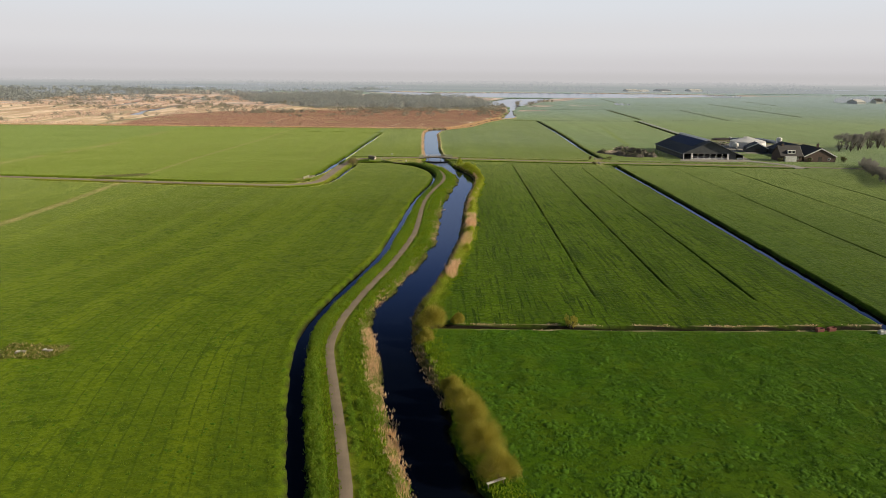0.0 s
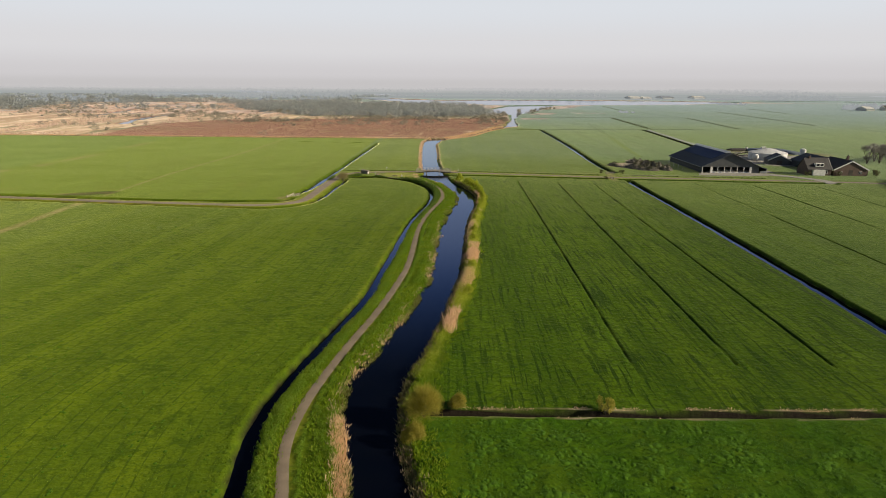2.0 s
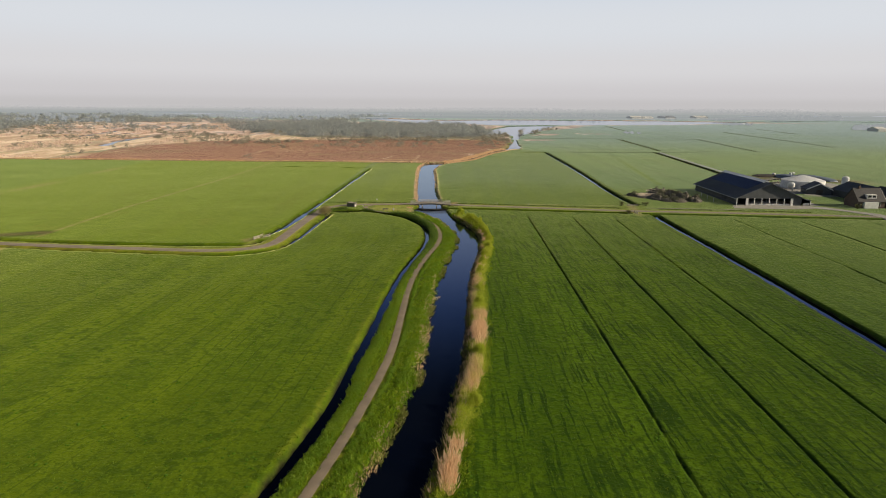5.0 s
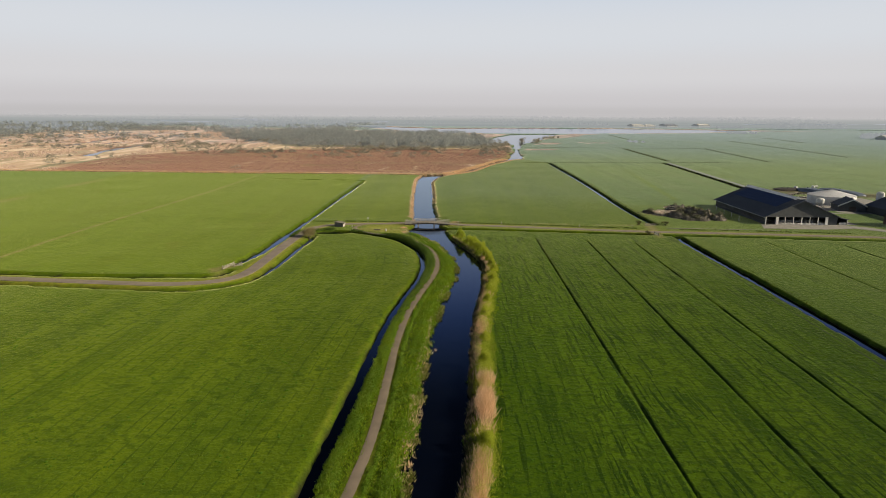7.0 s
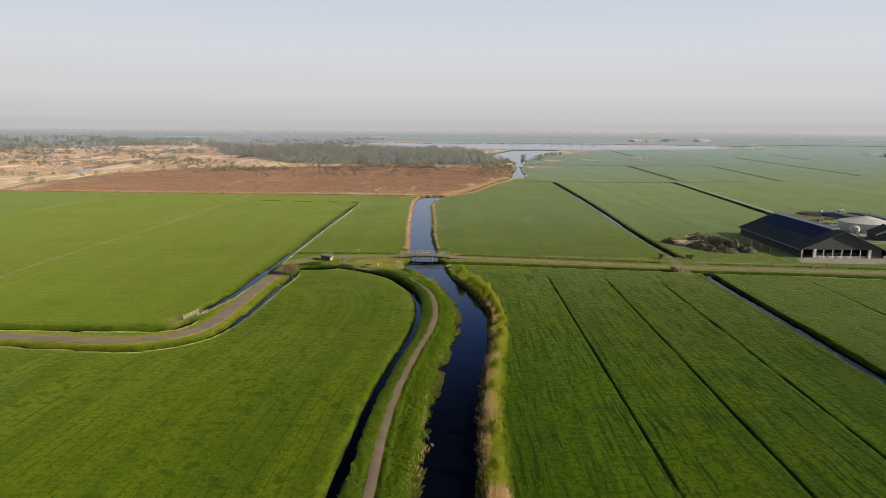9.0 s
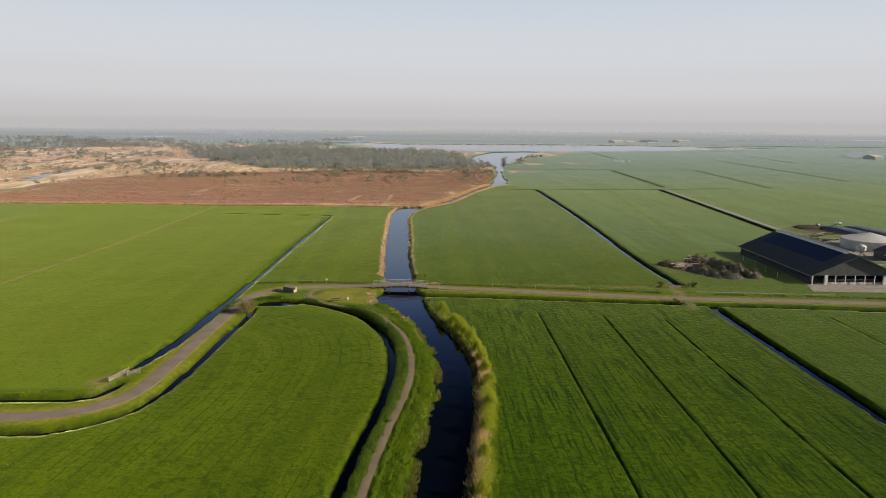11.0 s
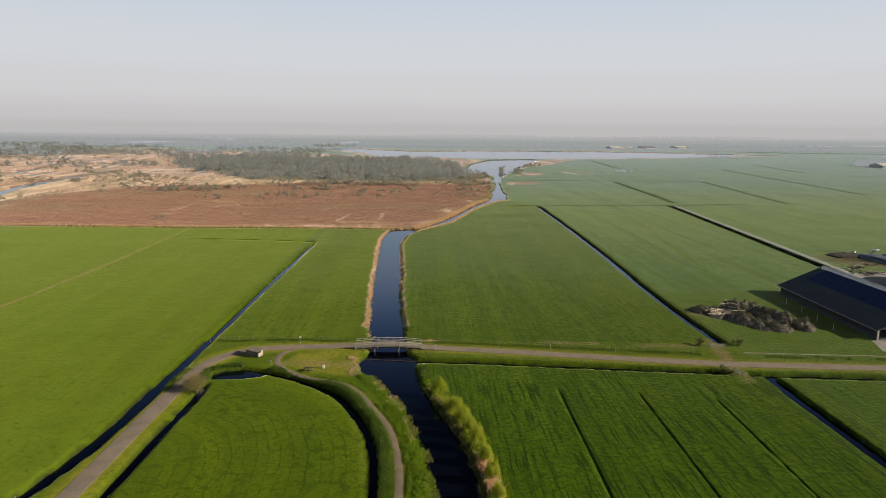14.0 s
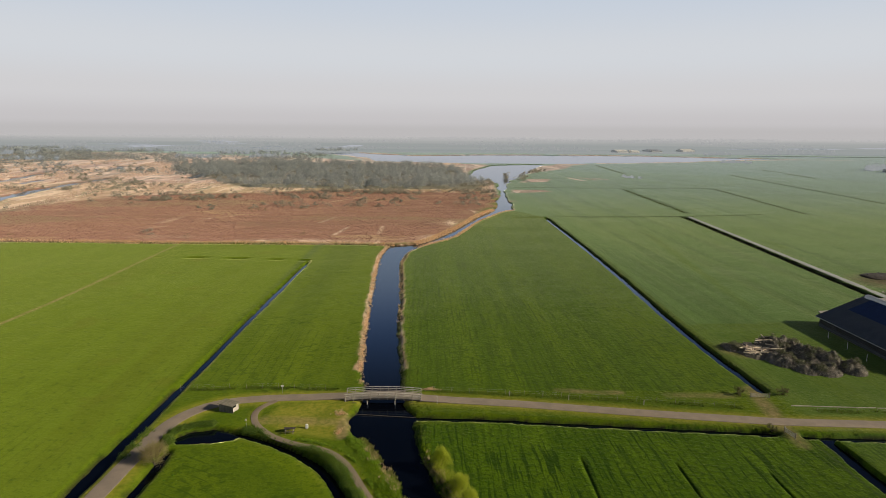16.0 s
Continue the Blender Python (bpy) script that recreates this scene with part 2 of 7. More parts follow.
    # worn earth, wheel tracks, and dark lines for far ditches and one bank
    k = n.mix(n.span(tuft, 0.35, 0.65), (0.300, 0.215, 0.120), (0.190, 0.145, 0.070))
    c = n.mix(n.math("MULTIPLY", n.attr("worn"), n.span(mid, 0.25, 0.65, 0.35, 1.0)), c, k)
    c = n.mix(n.math("MULTIPLY", n.attr("dark_line"), n.span(n.noise(6, 2), 0.3, 0.6, 0.5, 0.95)), c, (0.040, 0.052, 0.026))
    # bare wet earth at the foot of the banks, darkened with painted shade
    e = n.mix(n.span(fine, 0.3, 0.7), (0.026, 0.021, 0.014), (0.012, 0.010, 0.007))
    c = n.mix(n.attr("mud_shade"), c, e)
    n.color(c)
    hgt = n.math("ADD", n.math("MULTIPLY", tuft, 0.8), n.math("MULTIPLY", fine, 0.2))
    n.bump(hgt, 0.32)
    n.put([o for o in n.t.nodes if o.type == "BUMP"][0].inputs["Strength"], n.attr("shaggy"))
    # haze painted as sheen: stronger and bluer on farther ground
    haze_sheen = n.attr("haze_sheen")
    n.sheen(n.math("MULTIPLY", haze_sheen, n.math("SUBTRACT", 1.0, n.attr("mud_shade"))), 0.20, n.mix(n.math("MAXIMUM", n.span(haze_sheen, 0.49, 0.66), n.math("MULTIPLY", n.attr("dull"), n.span(split.outputs["Y"], 340, 760, 0.0, 0.9))), (0.94, 1.0, 0.36), (0.85, 0.94, 0.97)))
    n.b.inputs["Diffuse Roughness"].default_value = 0.35
    return n.mat


GROUND = make_ground_material()
GRASS = blades("grass", ((0.084, 0.146, 0.005), (0.116, 0.182, 0.006), (0.150, 0.205, 0.012)), translucent=0.35)
PASTURE = blades("pasture_grass", ((0.055, 0.135, 0.010), (0.080, 0.175, 0.014), (0.120, 0.210, 0.030)), translucent=0.35)
BANK = blades("bank_grass", ((0.140, 0.240, 0.006), (0.215, 0.325, 0.010), (0.320, 0.360, 0.030)), translucent=0.5)
REED = blades("dry_reed", ((0.72, 0.51, 0.30), (0.84, 0.62, 0.40), (0.56, 0.37, 0.20)), translucent=0.55)
WILLOW = blades("willow_leaf", ((0.26, 0.25, 0.028), (0.36, 0.32, 0.045), (0.44, 0.36, 0.085)), translucent=0.5)
LIME = blades("young_leaf", ((0.33, 0.40, 0.028), (0.46, 0.52, 0.045), (0.60, 0.55, 0.10)), translucent=0.55)
TWIG = blades("bare_twig", ((0.16, 0.125, 0.075), (0.24, 0.19, 0.12), (0.20, 0.18, 0.08)), translucent=0.15)
BUSH = blades("low_brush", ((0.08, 0.09, 0.03), (0.14, 0.13, 0.05), (0.20, 0.15, 0.08)), translucent=0.2)
# far reeds: paler, pinker copy of the dry reed, toned for haze
FAR_STRAW = blades("pale_reed", ((0.70, 0.54, 0.42), (0.78, 0.62, 0.50), (0.54, 0.40, 0.30)), translucent=0.5)
TURF = plain("tussock_turf", (0.044, 0.110, 0.005), (0.064, 0.136, 0.007), 0.35, 0.9, grain=0.07, depth=0.05, spec=0.1)
HEATHER = blades("heather", ((0.31, 0.175, 0.14), (0.37, 0.215, 0.18), (0.43, 0.265, 0.22)), translucent=0.3)
# woods and moor bushes: haze put into pale leaf colours and sheen
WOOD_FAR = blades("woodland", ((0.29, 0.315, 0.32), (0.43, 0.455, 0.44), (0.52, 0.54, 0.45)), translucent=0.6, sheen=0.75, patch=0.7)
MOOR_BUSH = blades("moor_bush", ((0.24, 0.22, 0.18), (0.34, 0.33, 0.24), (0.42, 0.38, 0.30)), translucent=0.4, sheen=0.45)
HAZE_GLOW = blades("distant_trees", ((0.02, 0.021, 0.022), (0.024, 0.025, 0.026), (0.03, 0.03, 0.03)), translucent=0.0)
hz = HAZE_GLOW.node_tree.nodes["Principled BSDF"]
hz.inputs["Emission Color"].default_value = (0.286, 0.300, 0.304, 1)      # backdrop of the far distance: leaves emit the haze's grey
hn = HAZE_GLOW.node_tree
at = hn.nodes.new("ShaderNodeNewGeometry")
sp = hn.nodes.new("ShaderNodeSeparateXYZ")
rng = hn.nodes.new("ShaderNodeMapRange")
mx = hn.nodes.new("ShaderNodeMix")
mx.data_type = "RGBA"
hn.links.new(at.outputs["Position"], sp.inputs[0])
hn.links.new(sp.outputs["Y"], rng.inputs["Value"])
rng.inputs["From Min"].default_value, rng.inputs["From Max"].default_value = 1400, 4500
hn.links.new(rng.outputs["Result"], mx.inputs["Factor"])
# the painted haze brightens from near trees to the horizon
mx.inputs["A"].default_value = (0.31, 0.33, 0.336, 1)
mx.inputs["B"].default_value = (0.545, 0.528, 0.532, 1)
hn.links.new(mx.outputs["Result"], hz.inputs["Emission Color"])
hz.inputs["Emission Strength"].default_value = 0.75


def make_far_plain():
    """Backdrop: the flat land beyond the lake, glowing with painted haze."""
    n = Nodes("distant_plain", 0.95, 0, 0.0)
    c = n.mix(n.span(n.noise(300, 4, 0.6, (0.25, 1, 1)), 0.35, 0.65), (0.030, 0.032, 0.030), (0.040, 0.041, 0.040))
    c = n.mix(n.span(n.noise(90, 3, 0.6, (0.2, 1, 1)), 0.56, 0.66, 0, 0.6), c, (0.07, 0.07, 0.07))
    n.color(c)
    # emission stands in for haze and pales towards the horizon
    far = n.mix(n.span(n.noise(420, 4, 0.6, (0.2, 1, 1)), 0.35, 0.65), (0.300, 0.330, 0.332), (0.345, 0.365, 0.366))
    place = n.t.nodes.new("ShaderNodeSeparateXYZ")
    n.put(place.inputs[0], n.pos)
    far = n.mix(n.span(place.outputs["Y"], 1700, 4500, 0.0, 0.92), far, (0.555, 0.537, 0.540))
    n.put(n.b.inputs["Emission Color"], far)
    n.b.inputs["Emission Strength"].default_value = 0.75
    return n.mat


FAR_PLAIN = make_far_plain()
THORN = blades("thorn_leaf", ((0.24, 0.21, 0.08), (0.34, 0.29, 0.13), (0.30, 0.22, 0.13)), translucent=0.4)
BARK = plain("bark", (0.12, 0.10, 0.075), (0.07, 0.058, 0.042), 0.3, 0.9, grain=0.04, depth=0.02)
ASPHALT = plain("worn_asphalt", (0.250, 0.198, 0.142), (0.190, 0.150, 0.108), 2.5, 0.9, grain=0.05, depth=0.01)
ROADTOP = plain("road_asphalt", (0.285, 0.230, 0.180), (0.220, 0.180, 0.142), 3.0, 0.9, grain=0.05, depth=0.01)
TRACKTOP = plain("track_concrete", (0.38, 0.39, 0.38), (0.30, 0.31, 0.30), 3.0, 0.85, grain=0.1)
CONCRETE = plain("concrete", (0.36, 0.34, 0.31), (0.26, 0.245, 0.22), 1.5, 0.85, grain=0.08)
OLDWOOD = plain("weathered_timber", (0.34, 0.30, 0.25), (0.22, 0.19, 0.155), 0.8, 0.85, grain=0.03, vary=0.35)
RAILWOOD = plain("pale_timber", (0.46, 0.42, 0.36), (0.33, 0.29, 0.24), 0.7, 0.8, grain=0.03, vary=0.2)
HANDWOOD = plain("bleached_timber", (0.60, 0.57, 0.52), (0.46, 0.43, 0.38), 0.7, 0.75, grain=0.03, vary=0.15)
DARKWOOD = plain("dark_timber", (0.075, 0.062, 0.05), (0.045, 0.038, 0.03), 0.5, 0.8, grain=0.03)
WHITE = plain("white_paint", (0.72, 0.71, 0.68), (0.58, 0.57, 0.54), 0.8, 0.6)
BLACKP = plain("black_sheet", (0.02, 0.02, 0.024), (0.035, 0.035, 0.04), 2, 0.45)
ROOFDARK = plain("dark_roof_sheet", (0.088, 0.097, 0.115), (0.070, 0.077, 0.092), 3, 0.75, grain=0.3)
GABLE = plain("dark_cladding", (0.080, 0.086, 0.090), (0.060, 0.065, 0.070), 2, 0.75, grain=0.2)
STEEL = plain("zinc", (0.52, 0.53, 0.54), (0.42, 0.43, 0.44), 1.2, 0.45, 0.6)
TANKWALL = plain("tank_concrete", (0.66, 0.66, 0.65), (0.54, 0.53, 0.51), 2, 0.8, grain=0.15)
TANKTOP = plain("tank_cover", (0.66, 0.665, 0.67), (0.57, 0.575, 0.58), 4, 0.7, grain=0.3)
BRICK = plain("brown_brick", (0.14, 0.095, 0.074), (0.10, 0.07, 0.056), 0.8, 0.85, grain=0.08)
TILE = plain("roof_tiles", (0.062, 0.058, 0.057), (0.045, 0.043, 0.043), 1.2, 0.75, grain=0.12)
PANEL = plain("solar_panel", (0.022, 0.044, 0.135), (0.017, 0.034, 0.105), 1.5, 0.6, spec=0.2)
GLASS = plain("dark_glass", (0.02, 0.024, 0.028), (0.012, 0.014, 0.017), 0.5, 0.08, spec=0.5)
RED = plain("faded_red_paint", (0.20, 0.06, 0.045), (0.14, 0.045, 0.035), 0.4, 0.7)
CANVAS = plain("olive_boards", (0.20, 0.185, 0.15), (0.13, 0.12, 0.095), 0.6, 0.85, grain=0.04)


def make_water():
    """Dark peaty water under a blue-favouring mirror whose tint is painted by distance."""
    n = Nodes("water", 0.6, 0, 0.0)
    n.color(n.mix(n.span(n.noise(6, 2), 0.3, 0.7), (0.0012, 0.0022, 0.0055), (0.002, 0.003, 0.006)))
    split = n.t.nodes.new("ShaderNodeSeparateXYZ")
    n.put(split.inputs[0], n.pos)
    open_water = n.span(split.outputs["Y"], 560, 1000, 1.0, 7.0)       # the wind reaches the lake, not the ditches
    n.bump(n.math("MULTIPLY", n.math("ADD", n.noise(0.5, 2), n.math("MULTIPLY", n.noise(4, 2), 1.5)), open_water), 0.010, 0.12)
    wave = n.b.inputs["Normal"].links[0].from_socket
    gloss = n.t.nodes.new("ShaderNodeBsdfGlossy")
    gloss.inputs["Roughness"].default_value = 0.04
    # painted reflection: tint dark near, bluer midway, paler far off
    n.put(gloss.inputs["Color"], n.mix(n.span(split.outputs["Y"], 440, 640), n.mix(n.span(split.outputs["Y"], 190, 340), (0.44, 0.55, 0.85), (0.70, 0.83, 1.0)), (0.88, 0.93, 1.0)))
    n.put(gloss.inputs["Normal"], wave)
    rim = n.t.nodes.new("ShaderNodeFresnel")
    rim.inputs["IOR"].default_value = 1.33
    n.put(rim.inputs["Normal"], wave)
    both = n.t.nodes.new("ShaderNodeMixShader")
    n.put(both.inputs[0], rim.outputs[0])
    n.put(both.inputs[1], n.b.outputs[0])
    n.put(both.inputs[2], gloss.outputs[0])
    n.put(n.t.nodes["Material Output"].inputs["Surface"], both.outputs[0])
    return n.mat


WATER = make_water()

# ---- mesh helpers ----


def mesh_of(name, verts, faces, mats, smooth=False, mat_index=None):
    """A mesh from numpy vertices and faces that all have the same number of corners."""
    verts = np.asarray(verts, float)
    faces = np.asarray(faces, int)
    me = bpy.data.meshes.new(name)
    k = faces.shape[1]
    me.vertices.add(len(verts))
    me.vertices.foreach_set("co", verts.astype(np.float32).ravel())
    me.loops.add(faces.size)
    me.loops.foreach_set("vertex_index", faces.astype(np.int32).ravel())
    me.polygons.add(len(faces))
    me.polygons.foreach_set("loop_start", np.arange(0, faces.size, k, dtype=np.int32))
    me.update(calc_edges=True)
    for m in mats:
        me.materials.append(m)
    if mat_index is not None:
        me.polygons.foreach_set("material_index", np.asarray(mat_index, dtype=np.int32))
    me.polygons.foreach_set("use_smooth", np.full(len(faces), smooth))
    me.update()
    return me


def part(name, bm, mat, parent=None, label=""):
    """Links a bmesh as one mesh object under a thing or a part."""
    me = bpy.data.meshes.new(name)
    bm.normal_update()
    bm.to_mesh(me)
    bm.free()
    me.materials.append(mat)
    ob = new(name, me)
    if parent:
        ob.parent = parent
    if label:
        ob["label"] = label
    return ob


def thing(name, m, label, category, group=""):
    """An empty at the thing's base."""
    ob = new(name)
    ob.empty_display_size = 0.3
    ob.matrix_world = m
    return tagged(ob, label, category, group)


def box(bm, c, s, bevel=0.0, rot=None):
    """Adds a box of size s round c."""
    r = bmesh.ops.create_cube(bm, size=1.0)
    m = Matrix.Translation(c) @ (rot or Matrix()) @ Matrix.Diagonal((*s, 1))
    bmesh.ops.transform(bm, matrix=m, verts=r["verts"])
    if bevel:
        es = list({e for v in r["verts"] for e in v.link_edges})
        bmesh.ops.bevel(bm, geom=es, offset=bevel, segments=1, affect="EDGES")
    return bm


def boxed(c, s, bevel=0.0, rot=None):
    return box(bmesh.new(), c, s, bevel, rot)


def rod(bm, a, b, r0, r1=None, n=6):
    """A tapered rod from a to b."""
    a, b = Vector(a), Vector(b)
    d = b - a
    m = Matrix.Translation((a + b) / 2) @ d.to_track_quat("Z", "Y").to_matrix().to_4x4()
    bmesh.ops.create_cone(bm, cap_ends=True, segments=n, radius1=r0, radius2=r0 if r1 is None else r1, depth=d.length, matrix=m)
    return bm


def prism(bm, poly, y0, y1):
    """A solid from an outline in x and z, drawn out along y."""
    f = [bm.verts.new((x, y0, z)) for x, z in poly]
    g = [bm.verts.new((x, y1, z)) for x, z in poly]
    bm.faces.new(f)
    bm.faces.new(g[::-1])
    for i in range(len(poly)):
        j = (i + 1) % len(poly)
        bm.faces.new((f[j], f[i], g[i], g[j]))
    return bm


def smooth_line(pts, step=1.0):
    """A Catmull-Rom curve through pts, cut into even steps."""
    p = np.array(pts, float)
    p = np.vstack([2 * p[0] - p[1], p, 2 * p[-1] - p[-2]])
    out = []
    for i in range(1, len(p) - 2):
        n = max(2, int(np.linalg.norm(p[i + 1] - p[i]) / step))
        t = np.linspace(0, 1, n, endpoint=False)[:, None]
        out.append(0.5 * (2 * p[i] + (p[i + 1] - p[i - 1]) * t + (2 * p[i - 1] - 5 * p[i] + 4 * p[i + 1] - p[i + 2]) * t ** 2
                          + (3 * p[i] - p[i - 1] - 3 * p[i + 1] + p[i + 2]) * t ** 3))
    out.append(p[-2:-1])
    return np.vstack(out)


def line_dist(x, y, pts, reach=1e9):
    """Distance of many places to a line, exact within reach of its box."""
    d = np.full(x.shape, 1e6)
    p = np.asarray(pts, float)
    for (ax, ay), (bx, by) in zip(p[:-1], p[1:]):
        near = (x > min(ax, bx) - reach) & (x < max(ax, bx) + reach) & (y > min(ay, by) - reach) & (y < max(ay, by) + reach)
        if not near.any():
            continue
        px, py = x[near] - ax, y[near] - ay
        vx, vy = bx - ax, by - ay
        t = np.clip((px * vx + py * vy) / (vx * vx + vy * vy + 1e-9), 0, 1)
        d[near] = np.minimum(d[near], np.hypot(px - t * vx, py - t * vy))
    return d


def inside(x, y, poly):
    r = np.zeros(x.shape, bool)
    p = np.asarray(poly, float)
    for (ax, ay), (bx, by) in zip(p, np.roll(p, -1, 0)):
        if ay == by:
            continue
        r ^= ((ay > y) != (by > y)) & (x < (bx - ax) * (y - ay) / (by - ay) + ax)
    return r


def signed(x, y, poly, reach):
    d = line_dist(x, y, list(poly) + [poly[0]], reach)
    return np.where(inside(x, y, poly), -d, d)


def lumps(x, y, size, seed=0):
    """Smooth value noise in 0..1 for many places."""
    u, v = x / size + 17.3 * seed, y / size - 9.1 * seed
    i, j = np.floor(u), np.floor(v)
    f, g = u - i, v - j
    f, g = f * f * (3 - 2 * f), g * g * (3 - 2 * g)

    def h(a, b):
        s = np.sin(a * 127.1 + b * 311.7 + seed * 74.7) * 43758.5453
        return s - np.floor(s)
    return (h(i, j) * (1 - f) + h(i + 1, j) * f) * (1 - g) + (h(i, j + 1) * (1 - f) + h(i + 1, j + 1) * f) * g


# ---- the plan, in metres ----
K = 1.2


def plan(*pts):
    return [(K * x, K * y) for x, y in pts]


RIVER_W = plan((30, -260), (14, -60), (3, 10), (0, 28), (-2.1, 39.2), (-4.2, 47.5), (-6.5, 56.5), (-7.8, 63.6), (-9.6, 71.5), (-10.0, 75.6), (-9.3, 81), (-7.4, 88), (-5.7, 97),
               (-4.7, 103), (-3.3, 111.3), (-2.9, 122), (-2.8, 128), (-3.0, 135), (-2.2, 148), (-2.0, 156), (-1.0, 168), (0.4, 178), (1.0, 186), (0.7, 195),
               (-1.3, 204), (-3.9, 213), (-6.6, 219), (-9.4, 224.6), (-11.6, 227), (-11.5, 230.5), (-10.4, 233.4), (-10.5, 242), (-11.9, 250), (-13.7, 276),
               (-16.1, 318), (-17.4, 350), (-16.5, 366), (-15.0, 374), (-4.9, 378), (8.9, 409.6), (24.8, 460.5), (34.5, 484))
RIVER_E = plan((38, -260), (21, -60), (10, 10), (7, 28), (3.9, 39.2), (2.3, 43.5), (0.3, 54.7), (-0.8, 57.8), (-2.9, 65), (-3.6, 72.5), (-3.6, 77), (-2.1, 85), (-0.9, 91.4),
               (0.9, 106), (2.1, 115), (2.6, 125), (3.0, 135), (3.6, 150), (4.2, 160), (5.9, 175.5), (6.6, 190), (5.0, 201.5), (2.0, 211.5), (-0.1, 218.5),
               (-1.7, 226), (-1.6, 230), (-3.9, 236), (-4.3, 242), (-5.3, 255), (-6.7, 272), (-8.7, 318), (-10.0, 345), (-8.2, 361), (-4.6, 372), (8.5, 394),
               (22, 440), (34.4, 469), (43.5, 483))
RIVER = RIVER_W + RIVER_E[::-1]
INLET = plan((33, 478), (39, 520), (45, 566), (48, 606), (51, 650), (50, 692), (28, 694), (34, 740), (41, 808), (72, 925), (140, 950), (112, 850), (88, 757),
             (66, 680), (61, 650), (52, 590), (44, 480))
LAKE = plan((-70, 1000), (60, 965), (177, 972), (343, 1025), (400, 1075), (560, 1150), (480, 1180), (375, 1236), (233, 1264), (81, 1242), (-35, 1201), (-160, 1330), (-230, 1300), (-130, 1180))
DITCH_PATH = plan((20, -260), (4, -60), (-5.5, 5), (-7.5, 20), (-9.0, 34), (-11.3, 43), (-13.6, 52), (-15.8, 62), (-16.6, 70), (-16.2, 76), (-15.0, 84), (-13.4, 93.5), (-11.6, 104), (-10.9, 118),
                  (-10.3, 128), (-9.8, 142), (-9.0, 156), (-7.6, 168), (-6.3, 177), (-5.7, 186), (-5.8, 193), (-7.1, 202), (-9.8, 209.5), (-13.0, 215.5),
                  (-17.6, 220), (-23, 223.5), (-27, 225.4))
POND = plan((-27.2, 223.6), (-30, 222.8), (-34.6, 222.6), (-35.6, 224.6), (-34.2, 226.6), (-31, 227.4), (-27.5, 226.2))
DITCH_WEST = plan((-44.3, 189.6), (-42.9, 198), (-42.2, 206), (-42.0, 222), (-41.6, 244), (-41.3, 268), (-40.9, 306), (-40.3, 344))
DITCH_WEST_B = plan((-170, 190), (-120, 184.5), (-86, 180.5), (-62, 179), (-47.6, 179.5), (-44.6, 180.6), (-43.4, 183.6))
DITCH_EAST = plan((-120, 178), (-84, 174), (-67, 171.8), (-58, 171), (-49, 169.8), (-43.8, 170.8), (-38.9, 174.2), (-36.5, 180), (-35.6, 190), (-35.2, 205), (-34.9, 213), (-35.0, 220))
DITCH_ROAD = plan((-1.8, 230.6), (9, 230.0), (20.7, 228.6), (37, 226.8), (50.2, 225.4))
DITCH_ROAD_B = plan((54.8, 224.4), (66, 223.6), (90, 221.5), (122, 219))
DITCH_MAIN = plan((57.0, 223.4), (56.9, 211), (57.2, 191), (57.5, 165), (57.5, 145), (57.4, 123), (57.2, 100), (57.0, 76), (57.0, 40), (57.4, 0), (57, -60))
DITCH_CROSS = plan((-3.0, 71.2), (1.6, 71.2), (15.7, 71.5), (30, 71.9), (45, 72.6), (57.6, 73.4))
DITCH_NORTH = plan((56.4, 240.5), (55.6, 262), (55.6, 285), (56.6, 325), (57.0, 380), (56.6, 450))
DITCH_NORTH_B = plan((117.0, 288), (118.2, 306), (120.4, 340), (123.6, 390), (127.8, 456))
TRACK_LINE = plan((120.0, 290), (121.2, 306), (123.4, 340), (126.6, 390), (130.8, 457))
DITCH_NORTH_C = plan((136, 471), (139, 540), (142, 605))
DITCH_HEATH = plan((-330, 381), (-163, 378.3), (-112, 377), (-92, 376), (-46, 376), (-14, 374.5))
DITCH_LEFT = plan((-92, 375), (-94.5, 353), (-93.4, 294), (-94, 276), (-95, 232), (-96, 184))
DITCH_LEFT_B = plan((-92.5, 350.5), (-60, 348), (-40.6, 346))
TRENCHES = [plan((21.3, 83.0), (21.1, 130), (20.7, 218)), plan((33.1, 83.2), (32.8, 150), (32.9, 217)), plan((43.8, 83.2), (43.9, 150), (44.0, 214.5)), plan((76.3, 216), (76.6, 150), (76.6, 60)), plan((93.6, 214), (93.8, 150), (93.8, 60)), plan((111.8, 213), (111.6, 150), (111.6, 60))]
FAR_LINES = [(DITCH_NORTH_C, 1.7), (plan((212, 615), (205, 540), (198, 471)), 1.5), (plan((296, 766), (283, 595), (276, 519)), 1.3), (plan((366, 794), (359, 731)), 1.6), (plan((373, 854), (371, 808)), 1.3), (plan((62, 618), (133, 615), (211, 620)), 0.8),
             (plan((41, 453), (85, 455), (133, 459), (172, 467)), 0.8), (plan((103, 527), (97, 452), (79, 290)), 0.45), (plan((139, 448), (131, 371)), 0.4), (plan((203, 927), (192, 770)), 1.2)]
TRAILS = [plan((-62, 509), (-53, 531)), plan((-40, 398), (-37, 418)), plan((-22, 402), (-22, 421)), plan((-63, 403), (-55, 403)), plan((-52, 431), (-48, 449)), plan((-120, 415), (-123, 431), (-125, 457)), plan((-108, 442), (-99, 452))]
SOAKS = [plan((-54, 547), (39, 528)), plan((-90, 447), (-30, 467), (35, 486)), plan((-212, 450), (-218, 480), (-227, 521)), plan((-225, 470), (-221, 507), (-215, 560)), plan((-244, 500), (-262, 600))]
